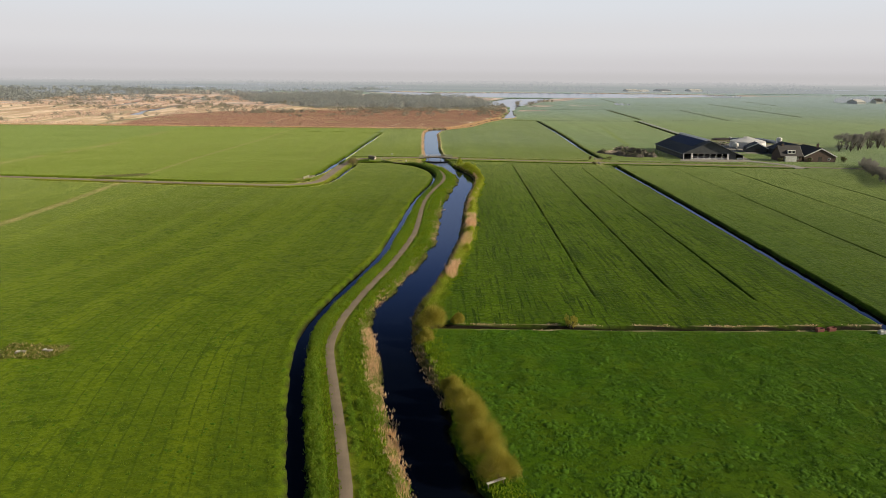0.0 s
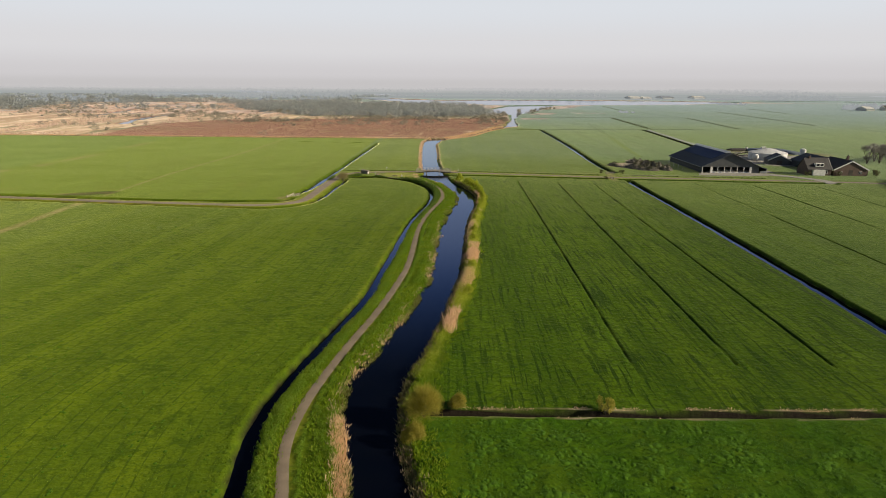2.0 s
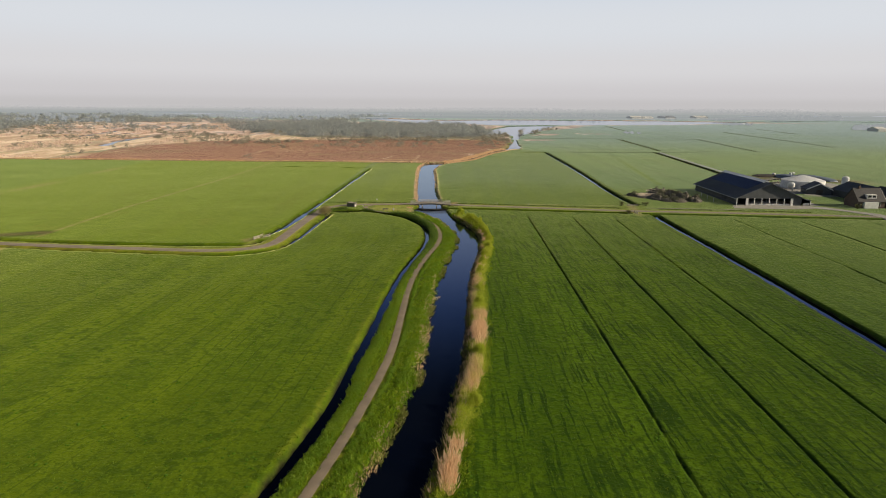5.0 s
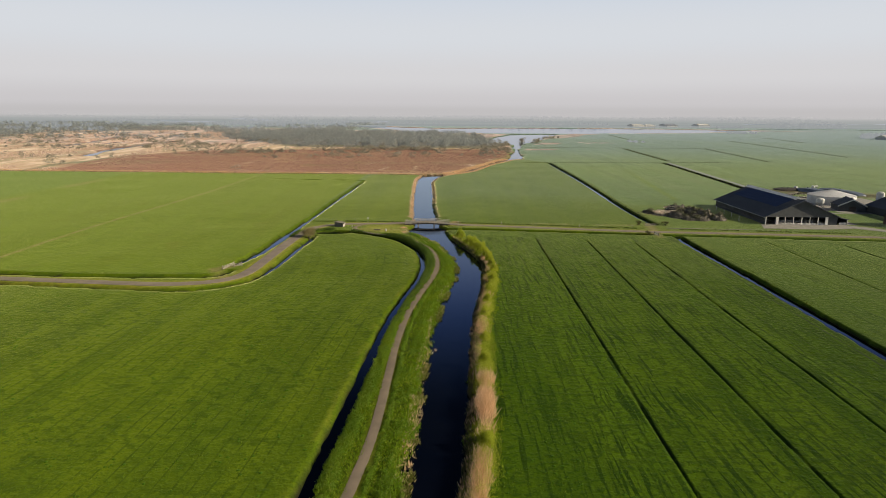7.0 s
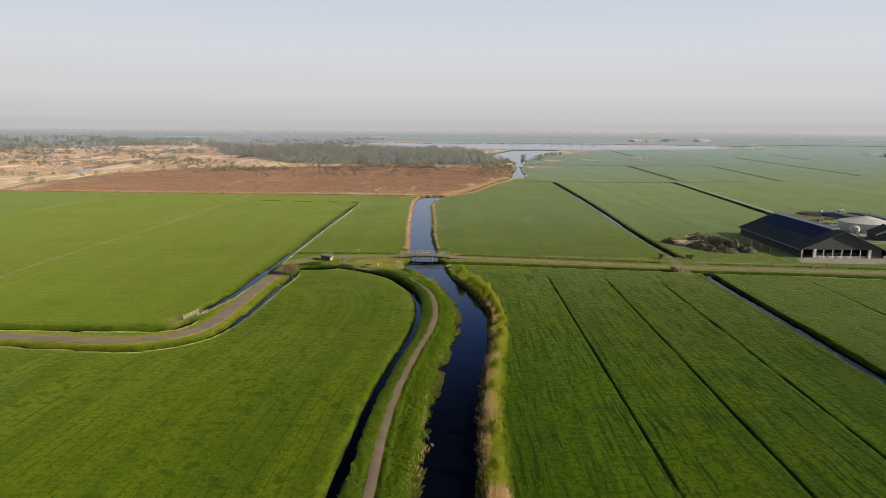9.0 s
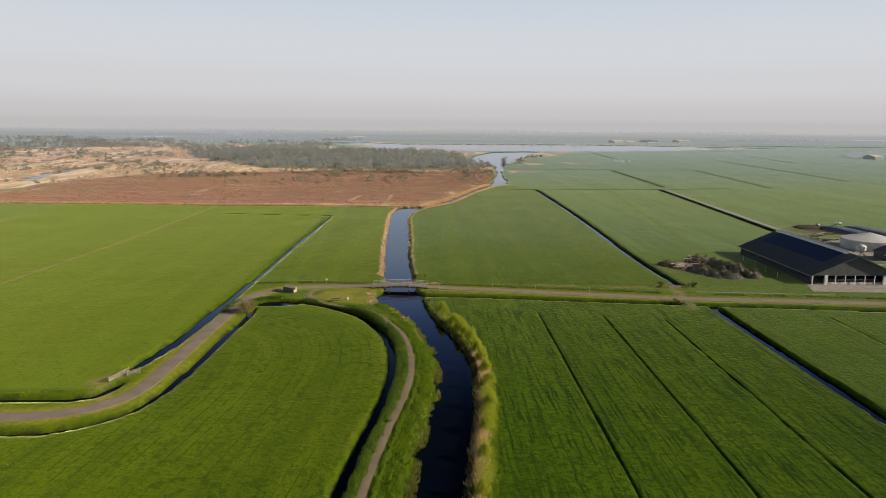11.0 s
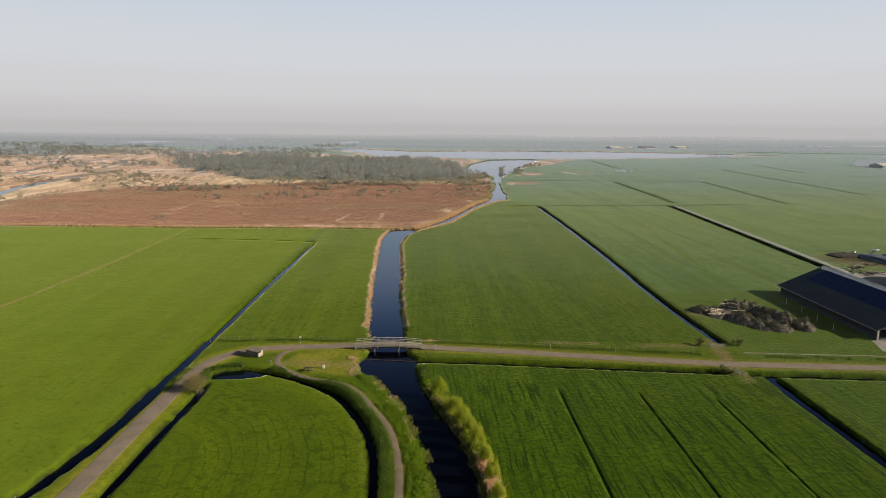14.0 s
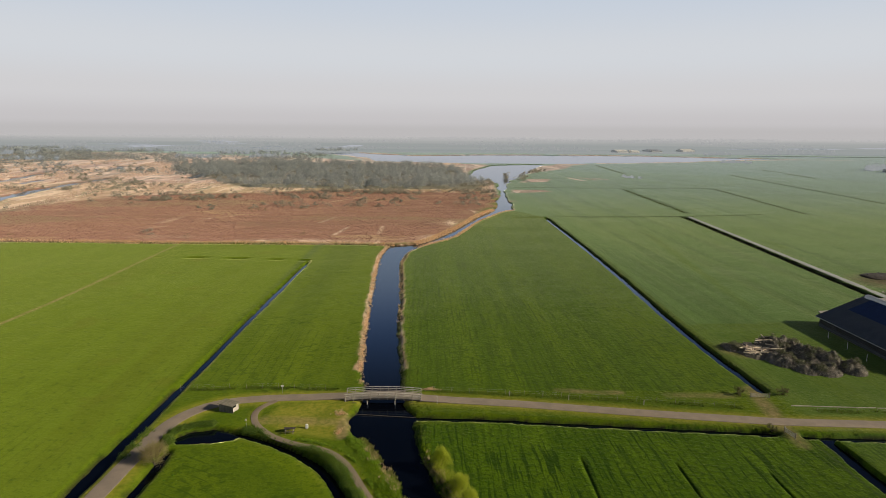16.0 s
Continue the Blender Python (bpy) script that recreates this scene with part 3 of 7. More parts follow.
PATH_LINE = plan((24, -260), (8, -60), (-1.0, 2), (-2.5, 12), (-4.5, 28), (-6.3, 38.0), (-7.3, 42.4), (-9.0, 49.3), (-10.7, 55.8), (-12.7, 63.9), (-13.1, 69.7), (-12.6, 76.5), (-11.3, 85.8), (-9.2, 98.1),
                 (-7.5, 112), (-6.8, 122), (-6.8, 136), (-6.9, 145.5), (-6.4, 157.5), (-5.0, 169.8), (-3.3, 181.2), (-2.8, 190), (-3.5, 198.4), (-5.1, 205.6),
                 (-7.6, 211.2), (-10.7, 217.4), (-14.0, 220.6), (-18.2, 222.2), (-21.9, 224.5), (-24.8, 227.7), (-26.1, 230.8), (-25.9, 233.6), (-24.2, 236.2))
ROAD_LINE = plan((240, 207), (160, 217), (122, 222.5), (87, 226.4), (68.7, 227.9), (54.5, 228.8), (46.7, 229.8), (30, 232.4), (17.4, 234.6), (8, 236.0), (-1.0, 236.9), (-13.1, 237.6),
                 (-18, 237.6), (-27, 236.9), (-33.2, 234.9), (-36.8, 230.7), (-38.2, 225.4), (-38.6, 217.5), (-38.9, 205), (-39.0, 192), (-39.2, 183.6), (-40.6, 178.6),
                 (-44.4, 175.4), (-51, 173.8), (-60, 174.2), (-73, 175.4), (-92, 177.3), (-117, 180.9), (-140, 184), (-200, 192))
HEATH = plan((-206, 384), (-163, 379.5), (-14, 377), (-3, 380), (7, 411), (23, 462), (33, 486), (43, 560), (44, 590), (-60, 590), (-110, 572), (-190, 548), (-216, 500), (-224, 455))
MOOR = plan((-900, 380), (-420, 383), (-163, 379.5), (-14, 377), (-3, 380), (23, 462), (43, 560), (49, 650), (48, 692), (27, 694), (38, 808), (70, 930), (-40, 985), (-200, 1100), (-500, 1250), (-1200, 1300), (-1400, 600))
FOREST = plan((-140, 606), (-60, 594), (34, 602), (46, 640), (47, 688), (24, 694), (33, 800), (10, 880), (-150, 960), (-320, 920), (-272, 800))
FEN = plan((-470, 700), (-1500, 860), (-1500, 1450), (-760, 1450), (-430, 1060), (-520, 860))
STRIPS = [plan((-250, 486), (-261, 523), (-273, 572), (-277, 631), (-278, 688)), plan((-330, 590), (-348, 653), (-364, 730)), plan((-319, 628), (-323, 678)), plan((-400, 640), (-440, 790)), plan((-210, 690), (-222, 760)), plan((-330, 790), (-350, 860)), plan((-480, 800), (-500, 900))]
FAR_WATERS = [plan((-826, 1466), (-790, 1651)), plan((-696, 1581), (-626, 1805)), plan((-420, 1500), (-380, 1700)), plan((-1000, 1560), (-960, 1800)), plan((-250, 1560), (-200, 1900)), plan((-870, 2600), (-560, 1900)), plan((-1100, 2300), (-700, 1700)), plan((-300, 1500), (-520, 1620)), plan((700, 1700), (1500, 1900)), plan((600, 1250), (1100, 1200)), plan((-900, 1400), (-500, 1330))]

TRACKS = [(plan((-48.5, 61), (-46, 62), (-43.4, 62.6)), 1.5, 0.45), (plan((53.4, 229.5), (54.2, 236.6), (54.8, 241)), 1.6, 0.8), (plan((52.8, 228), (52.4, 222)), 1.4, 0.7), (plan((-44.4, 187.2), (-46.5, 185), (-43.0, 179.5)), 1.6, 0.6),
        (plan((-95.5, 186), (-96.5, 232), (-95.2, 266), (-93.8, 294), (-94.6, 372)), 0.75, 0.75)]
BARE = [(plan((-25, 228.6), (-19, 229.4), (-12.2, 229.4)), 0.9, 0.45), (plan((-12.0, 224.2), (-11.9, 227.5), (-11.6, 230.5)), 0.9, 0.8), (plan((-92.5, 90), (-93.6, 145), (-95.5, 175)), 1.5, 0.8), (plan((-156, 180), (-158, 225), (-152, 254), (-158, 342), (-160, 376)), 1.1, 0.7), (plan((-107, 187.2), (-102, 188.4), (-97.5, 190)), 2.0, 1.0), (plan((22, 240.5), (29, 239.5), (32, 239.6)), 1.0, 0.6),
        (plan((40, 238.5), (50, 238.2)), 1.3, 0.5), (plan((-12.6, 227.2), (-12.4, 231)), 0.8, 0.9), (plan((134, 318), (146, 312), (160, 306)), 11, 1.0), (plan((62, 260), (68, 259)), 4.4, 1.0), (plan((-24, 229.6), (-18, 229.2), (-13.5, 229)), 1.5, 0.55), (plan((69, 256), (76, 253)), 5.0, 0.7)]
WORN = TRACKS + BARE
RUTS = [plan((54.4, 222), (54.6, 150), (54.4, 78)), plan((55.7, 222), (55.9, 150), (55.7, 78))]

# ---- ground: one sheet to the horizon ----


def axis(*runs):
    """Ruling lines from (start, end, step) runs; a step below zero grows outwards."""
    out = []
    for a, b, s in runs:
        out.append(np.linspace(a, b, max(2, int(round((b - a) / s)) + 1)))
    return np.unique(np.round(np.concatenate(out), 3))


def grow(a, b, s, f=1.13):
    r = [a]
    sign = 1 if b > a else -1
    while (b - r[-1]) * sign > 0:
        r.append(r[-1] + sign * s)
        s *= f
    return np.array(r)


gx = np.unique(np.concatenate([grow(-480, -4600, 8), axis((-480, -130, 4.5), (-130, -118, 1.6), (-118, -108, 0.7), (-108, -58, 1.6), (-58, -22, 0.8), (-22, 12, 0.6), (12, 80, 1.0), (80, 134, 1.8), (134, 158, 0.9), (158, 480, 4.5)),
                               grow(480, 4600, 8)] + [axis((x - 0.7, x + 0.7, 0.2)) for x in (25.3, 39.5, 52.7)] + [axis((64.4, 71, 0.35)), axis((91.2, 92.4, 0.25)), axis((112, 113, 0.25)), axis((133.5, 134.6, 0.25))]))
gy = np.unique(np.concatenate([grow(20, -4600, 3, 1.2), axis((20, 84, 0.8), (84, 92, 0.35), (92, 265, 0.9), (265, 292, 0.5), (292, 460, 1.4), (460, 840, 3.6), (840, 1600, 9)), grow(1600, 4600, 10)]))
X, Y = np.meshgrid(gx, gy)
fx, fy = X.ravel(), Y.ravel()
ROADS = smooth_line(ROAD_LINE, 1.5)
PATHS = smooth_line(PATH_LINE, 1.0)
wobble = (lumps(fx, fy, 1.9, 1) - 0.5) * 1.0 + (lumps(fx, fy, 6.0, 2) - 0.5) * 0.8
d_water = np.full(fx.shape, 1e6)
d_river = signed(fx, fy, RIVER, 12) + wobble
d_water = np.minimum(d_water, d_river)
for poly, ruff in ((INLET, 6), (LAKE, 14), (POND, 0.4)):
    d_water = np.minimum(d_water, signed(fx, fy, poly, 40) + (lumps(fx, fy, ruff * 3 + 1, 3) - 0.5) * ruff)
WET = [(DITCH_PATH, np.interp(fy, (100 * K, 150 * K), (0.86, 0.60))), (DITCH_WEST, np.interp(fy, (215 * K, 246 * K, 340 * K), (1.1, 0.72, 0.52))), (DITCH_WEST_B, 0.8), (DITCH_EAST, 0.6), (DITCH_ROAD, 0.95), (DITCH_ROAD_B, 0.95), (DITCH_MAIN, 1.25), (DITCH_CROSS, 0.42),
       (DITCH_NORTH, 1.0), (DITCH_NORTH_B, 0.8), (DITCH_HEATH, 1.0), (DITCH_LEFT_B, 0.2)]
d_ditch = np.full(fx.shape, 1e6)
for pts, hw in WET:
    d_ditch = np.minimum(d_ditch, line_dist(fx, fy, smooth_line(pts, 2.5), 8) - hw + (0.06 if pts is DITCH_CROSS else 0.35) * wobble)
for pts in STRIPS:
    d_ditch = np.minimum(d_ditch, line_dist(fx, fy, pts, 40) - 5.0 + 6 * (lumps(fx, fy, 22, 5) - 0.5))
for pts in FAR_WATERS:
    d_ditch = np.minimum(d_ditch, line_dist(fx, fy, pts, 160) - 26 + 30 * (lumps(fx, fy, 90, 5) - 0.5))
d_wet = np.minimum(d_water, d_ditch)
d_road = line_dist(fx, fy, ROADS, 12)
d_path = line_dist(fx, fy, PATHS, 12)
z = 0.06 * (lumps(fx, fy, 3.3, 7) - 0.5) + 0.22 * (lumps(fx, fy, 17, 8) - 0.5)
z *= np.clip(np.minimum(d_road, d_path) / 3 - 0.6, 0, 1)
z += 0.26 * (lumps(fx, fy, 1.5, 9) - 0.5) * (lumps(fx, fy, 9, 10) > 0.35) * ((fy < 70.8 * K) & (fx > 6) & (fx < 66))
d_trench = np.full(fx.shape, 1e6)
for pts in TRENCHES:
    d_trench = np.minimum(d_trench, line_dist(fx, fy, pts, 4) + 0.12 * wobble)
z -= 0.30 * np.clip(1 - d_trench / 0.24, 0, 1)
z += 0.03 * np.clip(1 - np.abs(d_trench - 0.9) / 0.5, 0, 1)
WATER_Z = -0.72
soft = np.where(d_river < d_ditch, 1.2, np.where(np.minimum(line_dist(fx, fy, DITCH_CROSS, 5), np.minimum(line_dist(fx, fy, DITCH_LEFT, 5), line_dist(fx, fy, DITCH_LEFT_B, 5))) < 3, 0.25, 0.55))
soft = np.where(line_dist(fx, fy, smooth_line(DITCH_PATH, 2.5), 6) < 3.5, 0.55, soft)
soft = np.where(line_dist(fx, fy, DITCH_MAIN, 6) < 3.5, 0.38, soft)
bank = np.interp(d_wet / soft, (-1.6, -0.4, 0.0, 0.75, 1.0), (-2.0, -1.3, WATER_Z, -0.06, 0.0))
z = np.where(d_wet < soft, np.minimum(bank, z + bank), z)
G_N = (len(gy), len(gx))


def make_ground():
    ny, nx = G_N
    i = np.arange(ny * nx).reshape(ny, nx)
    faces = np.stack([i[:-1, :-1], i[:-1, 1:], i[1:, 1:], i[1:, :-1]], -1).reshape(-1, 4)
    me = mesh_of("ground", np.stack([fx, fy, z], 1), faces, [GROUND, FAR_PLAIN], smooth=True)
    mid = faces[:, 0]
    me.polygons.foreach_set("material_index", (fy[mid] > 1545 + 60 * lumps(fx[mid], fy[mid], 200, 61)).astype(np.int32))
    edge = (lumps(fx, fy, 9, 11) - 0.5) * 8 + (lumps(fx, fy, 30, 12) - 0.5) * 14
    east = fx > np.interp(fy, [p[1] for p in RIVER_E[:26]], [p[0] - 3 for p in RIVER_E[:26]])
    zones = {
        "pasture": ((fy < 71.9 * K) & east & (fx < 58 * K)).astype(float),
        "dull": np.clip((fx - 57.9 * K) / 2, 0, 1) * (fy < 226 * K) + np.clip((fx - np.interp(fy, (230 * K, 450 * K, 484 * K), (57 * K, 57 * K, 40 * K))) / 2, 0, 1) * (fy > 226 * K),
        "drilled": ((fy > 71.9 * K) & (fy < 228 * K) & east & (fx < 57.6 * K)).astype(float),
        "ley": np.clip((-43 * K - fx) / 2, 0, 1) * (fy > 182 * K) + np.clip((fx + 41.5 * K) / 2, 0, 1) * (fx < -14 * K) * (fy > 243 * K) * 0.25,
        # sheen weight by distance, imitating haze over the fields
        "haze_sheen": np.interp(np.hypot(fx, fy - 120), (60, 150, 250, 400, 700, 1100, 2200), (0.16, 0.49, 0.56, 0.55, 0.57, 0.74, 0.80)),
        "rows": np.where(fx < -6 * K, np.interp(line_dist(fx, fy, smooth_line(DITCH_PATH, 4), 200), (40, 90), (1.0, 0.25)), 1.0) * np.clip(np.minimum(d_road - 5, d_path - 4) / 2, 0, 1) * np.clip((d_wet - 2.0) / 1.5, 0, 1) * ~inside(fx, fy, plan((-26, 210), (-2, 206), (0, 240), (-30, 240))),
        "verge": np.maximum(np.clip(1.0 - (d_road - 1.6) / 2.2, 0, 1), 0.55 * np.clip(1 - (d_path - 0.7) / 0.5, 0, 1)) * (fx < 130),
        "heath": np.clip(-signed(fx, fy, HEATH, 60) / 14 + 0.45 + edge / 30 + 2.4 * (lumps(fx * 0.28, fy, 16, 14) - 0.5), 0, 1) * np.clip((fy - 379 * K) / 2, 0, 1),
        "reed": np.clip(-signed(fx, fy, MOOR, 200) / 6 + 0.4, 0, 1),
        "mud_shade": np.clip((-0.38 - z) / 0.3, 0, 1),
        "shaggy": np.where((fx < -10 * K) & (fy > 182 * K), 0.45, np.where(fy > 240 * K, 0.48, np.where(fx > 57.6 * K, 0.7, np.where(east, 0.75, 0.72)))),
        "lane": np.where((fx < -6 * K) & (fy < 238 * K) & ~((fx < -43.5 * K) & (fy > 182 * K)), line_dist(fx, fy, smooth_line(DITCH_PATH, 4), 200), fx * 0.98 + 0.02 * fy),
    }
    zones["drilled"] = np.maximum(zones["drilled"], 0.55 * ((fy > 240 * K) & (fx > -8 * K) & (fx < 57 * K)))
    zones["dull"] = np.maximum(zones["dull"], 0.4 * np.clip((-158 * K - fx) / 4, 0, 1) * (fy > 186 * K))
    zones["drilled"] = np.maximum(zones["drilled"], 0.85 * (fx > 57.6 * K) * (fy < 226 * K))
    zones["dull"] = zones["dull"] * np.where(fy < 226 * K, 0.25, 1.0)
    yard = inside(fx, fy, plan((57.6, 228), (118, 224), (118, 282), (84, 279), (58, 277)))
    zones["dull"] = zones["dull"] * np.where(yard, 0.45, 1.0)
    zones["dull"] = np.maximum(zones["dull"], 0.08 * ((fy > 240 * K) & (fx > -8 * K) & (fx < 57 * K)))
    zones["ley"] = zones["ley"] * (fy < 400 * K)
    zones["dull"] = np.maximum(zones["dull"], (fy > 640 * K).astype(float))
    fringe = np.clip(1 - np.abs(d_wet - 0.6) / 1.0, 0, 1) * (fy > 250 * K) * (fx < 50 * K) * (d_river < 6)
    zones["reed"] = np.maximum(zones["reed"], 0.8 * np.clip(fringe * 1.6, 0, 1))
    rim = line_dist(fx, fy, smooth_line(DITCH_PATH, 2.5), 6)
    zones["verge"] = np.maximum(zones["verge"], 0.35 * np.clip(1.2 - np.abs(rim - 1.75) / 0.4, 0, 1) * (fy > 90 * K) * (lumps(fx, fy, 5, 15) > 0.4))
    # dark rim of the path ditch: wet earth with the banks' shade
    zones["mud_shade"] = np.maximum(zones["mud_shade"], 0.95 * np.clip((np.interp(fy, (100 * K, 150 * K), (1.22, 0.98)) - rim) / 0.3, 0, 1))
    far_ditch = line_dist(fx, fy, smooth_line(DITCH_NORTH_B, 4), 6)
    # painted shade of the bank that faces away from the sun
    zones["mud_shade"] = np.maximum(zones["mud_shade"], 0.9 * np.clip((1.9 - far_ditch) / 0.4, 0, 1))
    patch = plan((-24.5, 229), (-21, 225.5), (-13, 223.5), (-11.5, 236), (-23, 235.5))
    zones["verge"] = np.maximum(zones["verge"], 0.85 * np.clip(-signed(fx, fy, patch, 12) / 1.5 + 0.4, 0, 1))
    cut = line_dist(fx, fy, smooth_line(DITCH_CROSS, 2.5), 8)
    # cross ditch: peat and the shade in the cut, as one dark colour
    zones["mud_shade"] = np.maximum(zones["mud_shade"], np.clip((0.86 - cut) / 0.2, 0, 1))
    zones["reed"] = np.maximum(zones["reed"], 0.6 * np.clip(1 - np.abs(cut - 1.0) / 0.2, 0, 1) * (fx > 5) * (lumps(fx, fy, 3, 53) > 0.3))
    zones["mud_shade"] = np.maximum(zones["mud_shade"], 0.6 * np.clip(1.5 - line_dist(fx, fy, plan((-106, 186.6), (-102, 188.0), (-97.5, 190.5)), 12) / 2.6 + edge / 14, 0, 1))
    zones["mud_shade"] = np.maximum(zones["mud_shade"], 0.65 * np.clip(1.5 - line_dist(fx, fy, plan((134, 318), (146, 312), (160, 306)), 30) / 9 + edge / 12, 0, 1))
    zones["mud_shade"] = np.maximum(zones["mud_shade"], 0.35 * np.clip(1 - d_trench / 0.22, 0, 1))
    shore = signed(fx, fy, LAKE, 60)
    strip = np.clip(1.3 - np.abs(shore - 8) / 14, 0, 1) * (fy > 560) * (lumps(fx, fy * 2, 60, 13) > 0.35)
    strip = np.maximum(strip, np.clip(1.5 - line_dist(fx, fy, smooth_line(plan((300, 1010), (369, 1045), (440, 1080), (537, 1113), (640, 1120)), 20), 60) / 9 + edge / 20, 0, 1))
    spit = np.clip(-signed(fx, fy, plan((84, 760), (98, 772), (128, 850), (150, 930), (118, 900), (96, 830)), 30) / 5 + 0.4, 0, 1)
    for poly in (plan((112, 800), (150, 860), (172, 925), (205, 955), (160, 960), (128, 880)), plan((72, 665), (96, 672), (104, 700), (84, 700)), plan((55, 575), (84, 586), (80, 596), (58, 600))):
        spit = np.maximum(spit, np.clip(-signed(fx, fy, poly, 30) / 4 + 0.5, 0, 1))
    zones["reed"] = np.maximum(zones["reed"], np.maximum(strip, spit))
    for pts in TRAILS:
        zones["heath"] *= 1 - np.clip(1.4 - line_dist(fx, fy, smooth_line(pts, 4), 12) / 1.1, 0, 1)
    for pts in SOAKS:
        zones["mud_shade"] = np.maximum(zones["mud_shade"], 0.28 * np.clip(1.5 - line_dist(fx, fy, smooth_line(pts, 8), 14) / 1.8 + edge / 16, 0, 1))
    for pts in (plan((124, 720), (130, 686)), plan((136, 721), (143, 694)), plan((148, 715), (154, 701))):
        zones["reed"] = np.maximum(zones["reed"], np.clip(1.4 - line_dist(fx, fy, pts, 20) / 2.6, 0, 1))
    zones["litter"] = np.maximum(np.clip(-signed(fx, fy, FEN, 60) / 10 + 0.3 + edge / 14, 0, 1), np.clip(-signed(fx, fy, FOREST, 60) / 8 + 0.2 + edge / 14, 0, 1)) * 0.9
    worn = np.zeros(fx.shape)
    for pts, hw, amount in WORN:
        worn = np.maximum(worn, amount * np.clip(1.4 - line_dist(fx, fy, pts, 8 + 3 * hw) / hw, 0, 1))
    zones["worn"] = worn
    dark_line = np.zeros(fx.shape)
    for pts in RUTS:
        dark_line = np.maximum(dark_line, np.clip(1.3 - line_dist(fx, fy, pts, 3) / 0.22, 0, 1))
    # distant ditches drawn as dark lines on flat ground
    for pts, hw in FAR_LINES:
        dark_line = np.maximum(dark_line, (0.16 if hw < 0.6 else 0.5) * np.clip(1.5 - line_dist(fx, fy, pts, 20) / (hw + 0.6), 0, 1))
    # darker strip on the north ditch's east bank
    dark_line = np.maximum(dark_line, 0.4 * np.clip((1.2 - line_dist(fx, fy, smooth_line([(px + 2.0, py) for px, py in DITCH_NORTH], 4), 5)) / 0.4, 0, 1))
    zones["dark_line"] = dark_line
    zones["haze_sheen"] = zones["haze_sheen"] * (1 - 0.8 * zones["dark_line"]) * (1 - 0.2 * np.clip(zones["ley"], 0, 1)) * (1 - 0.4 * zones["heath"]) * (1 - 0.6 * zones["litter"]) * (1 - 0.35 * zones["reed"])
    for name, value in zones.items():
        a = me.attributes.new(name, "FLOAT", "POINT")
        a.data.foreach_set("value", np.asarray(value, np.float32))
    return tagged(new("ground", me), "flat green polder meadows with ditches and mown lanes", "ground", kind="structure")


make_ground()
bm = bmesh.new()
bmesh.ops.create_grid(bm, x_segments=8, y_segments=8, size=4550)
bmesh.ops.translate(bm, verts=bm.verts, vec=(0, 0, WATER_Z))
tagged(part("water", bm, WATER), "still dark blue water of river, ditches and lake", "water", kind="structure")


def ground_z(x, y):
    """The ground's height at many places."""
    x, y = np.asarray(x, float), np.asarray(y, float)
    i = np.clip(np.searchsorted(gx, x) - 1, 0, len(gx) - 2)
    j = np.clip(np.searchsorted(gy, y) - 1, 0, len(gy) - 2)
    u = (x - gx[i]) / (gx[i + 1] - gx[i])
    v = (y - gy[j]) / (gy[j + 1] - gy[j])
    g = z.reshape(G_N)
    return (g[j, i] * (1 - u) + g[j, i + 1] * u) * (1 - v) + (g[j + 1, i] * (1 - u) + g[j + 1, i + 1] * u) * v


BRIDGE_X0, BRIDGE_X1, BRIDGE_Y = -13.2 * K, -0.9 * K, 237.3 * K


def deck_z(x):
    """Height of the road over the bridge's hump."""
    u = (np.asarray(x, float) - BRIDGE_X0) / (BRIDGE_X1 - BRIDGE_X0)
    inside_hump = np.where((u > 0) & (u < 1), 0.28 + 0.42 * np.sin(np.pi * np.clip(u, 0, 1)) ** 1.0, 0)
    ramp = 0.28 * np.clip(1 - np.maximum(-u, u - 1) * (BRIDGE_X1 - BRIDGE_X0) / 7.0, 0, 1)
    return np.where((u > 0) & (u < 1), inside_hump, ramp)


def ribbon(name, line, width, mat, label, category, lift=0.05, skip=None):
    """A paved strip with crumbled edges, a low crown and a turned-down side."""
    d = np.gradient(line, axis=0)
    d /= np.linalg.norm(d, axis=1)[:, None]
    side = np.stack([-d[:, 1], d[:, 0]], 1)
    prof = ((-0.5, -0.14), (-0.5, 0.0), (-0.25, 0.025), (0, 0.035), (0.25, 0.025), (0.5, 0.0), (0.5, -0.14))
    verts = []
    for k, (u, h) in enumerate(prof):
        rag = np.array([random.uniform(-0.03, 0.03) for _ in line]) if abs(u) == 0.5 else 0
        p = line + side * (u * width + rag)[:, None] if abs(u) == 0.5 else line + side * u * width
        verts.append(np.column_stack([p, lift + h + (deck_z(p[:, 0]) * (np.abs(p[:, 1] - BRIDGE_Y) < 8) if skip else 0 * p[:, 0])]))
    n, m = len(line), len(prof)
    v = np.stack(verts, 1).reshape(-1, 3)
    i = np.arange(n * m).reshape(n, m)
    f = np.stack([i[:-1, :-1], i[1:, :-1], i[1:, 1:], i[:-1, 1:]], -1)[:, ::1].reshape(-1, 4)[:, ::-1]
    if skip:
        mid = v[f].mean(1)
        f = f[~((mid[:, 0] > skip[0]) & (mid[:, 0] < skip[1]) & (np.abs(mid[:, 1] - BRIDGE_Y) < 8))]
    return tagged(new(name, mesh_of(name, v, f, [mat], smooth=False)), label, category, kind="structure")


ribbon("path", PATHS, 1.2, ASPHALT, "narrow worn asphalt path along the river", "path")
ribbon("farm_track", smooth_line(TRACK_LINE, 6), 2.5, TRACKTOP, "pale concrete farm track beside the ditch", "track", 0.10)
ribbon("road", ROADS, 2.9, ROADTOP, "narrow grey-brown asphalt farm road", "road", 0.06, (BRIDGE_X0, BRIDGE_X1))

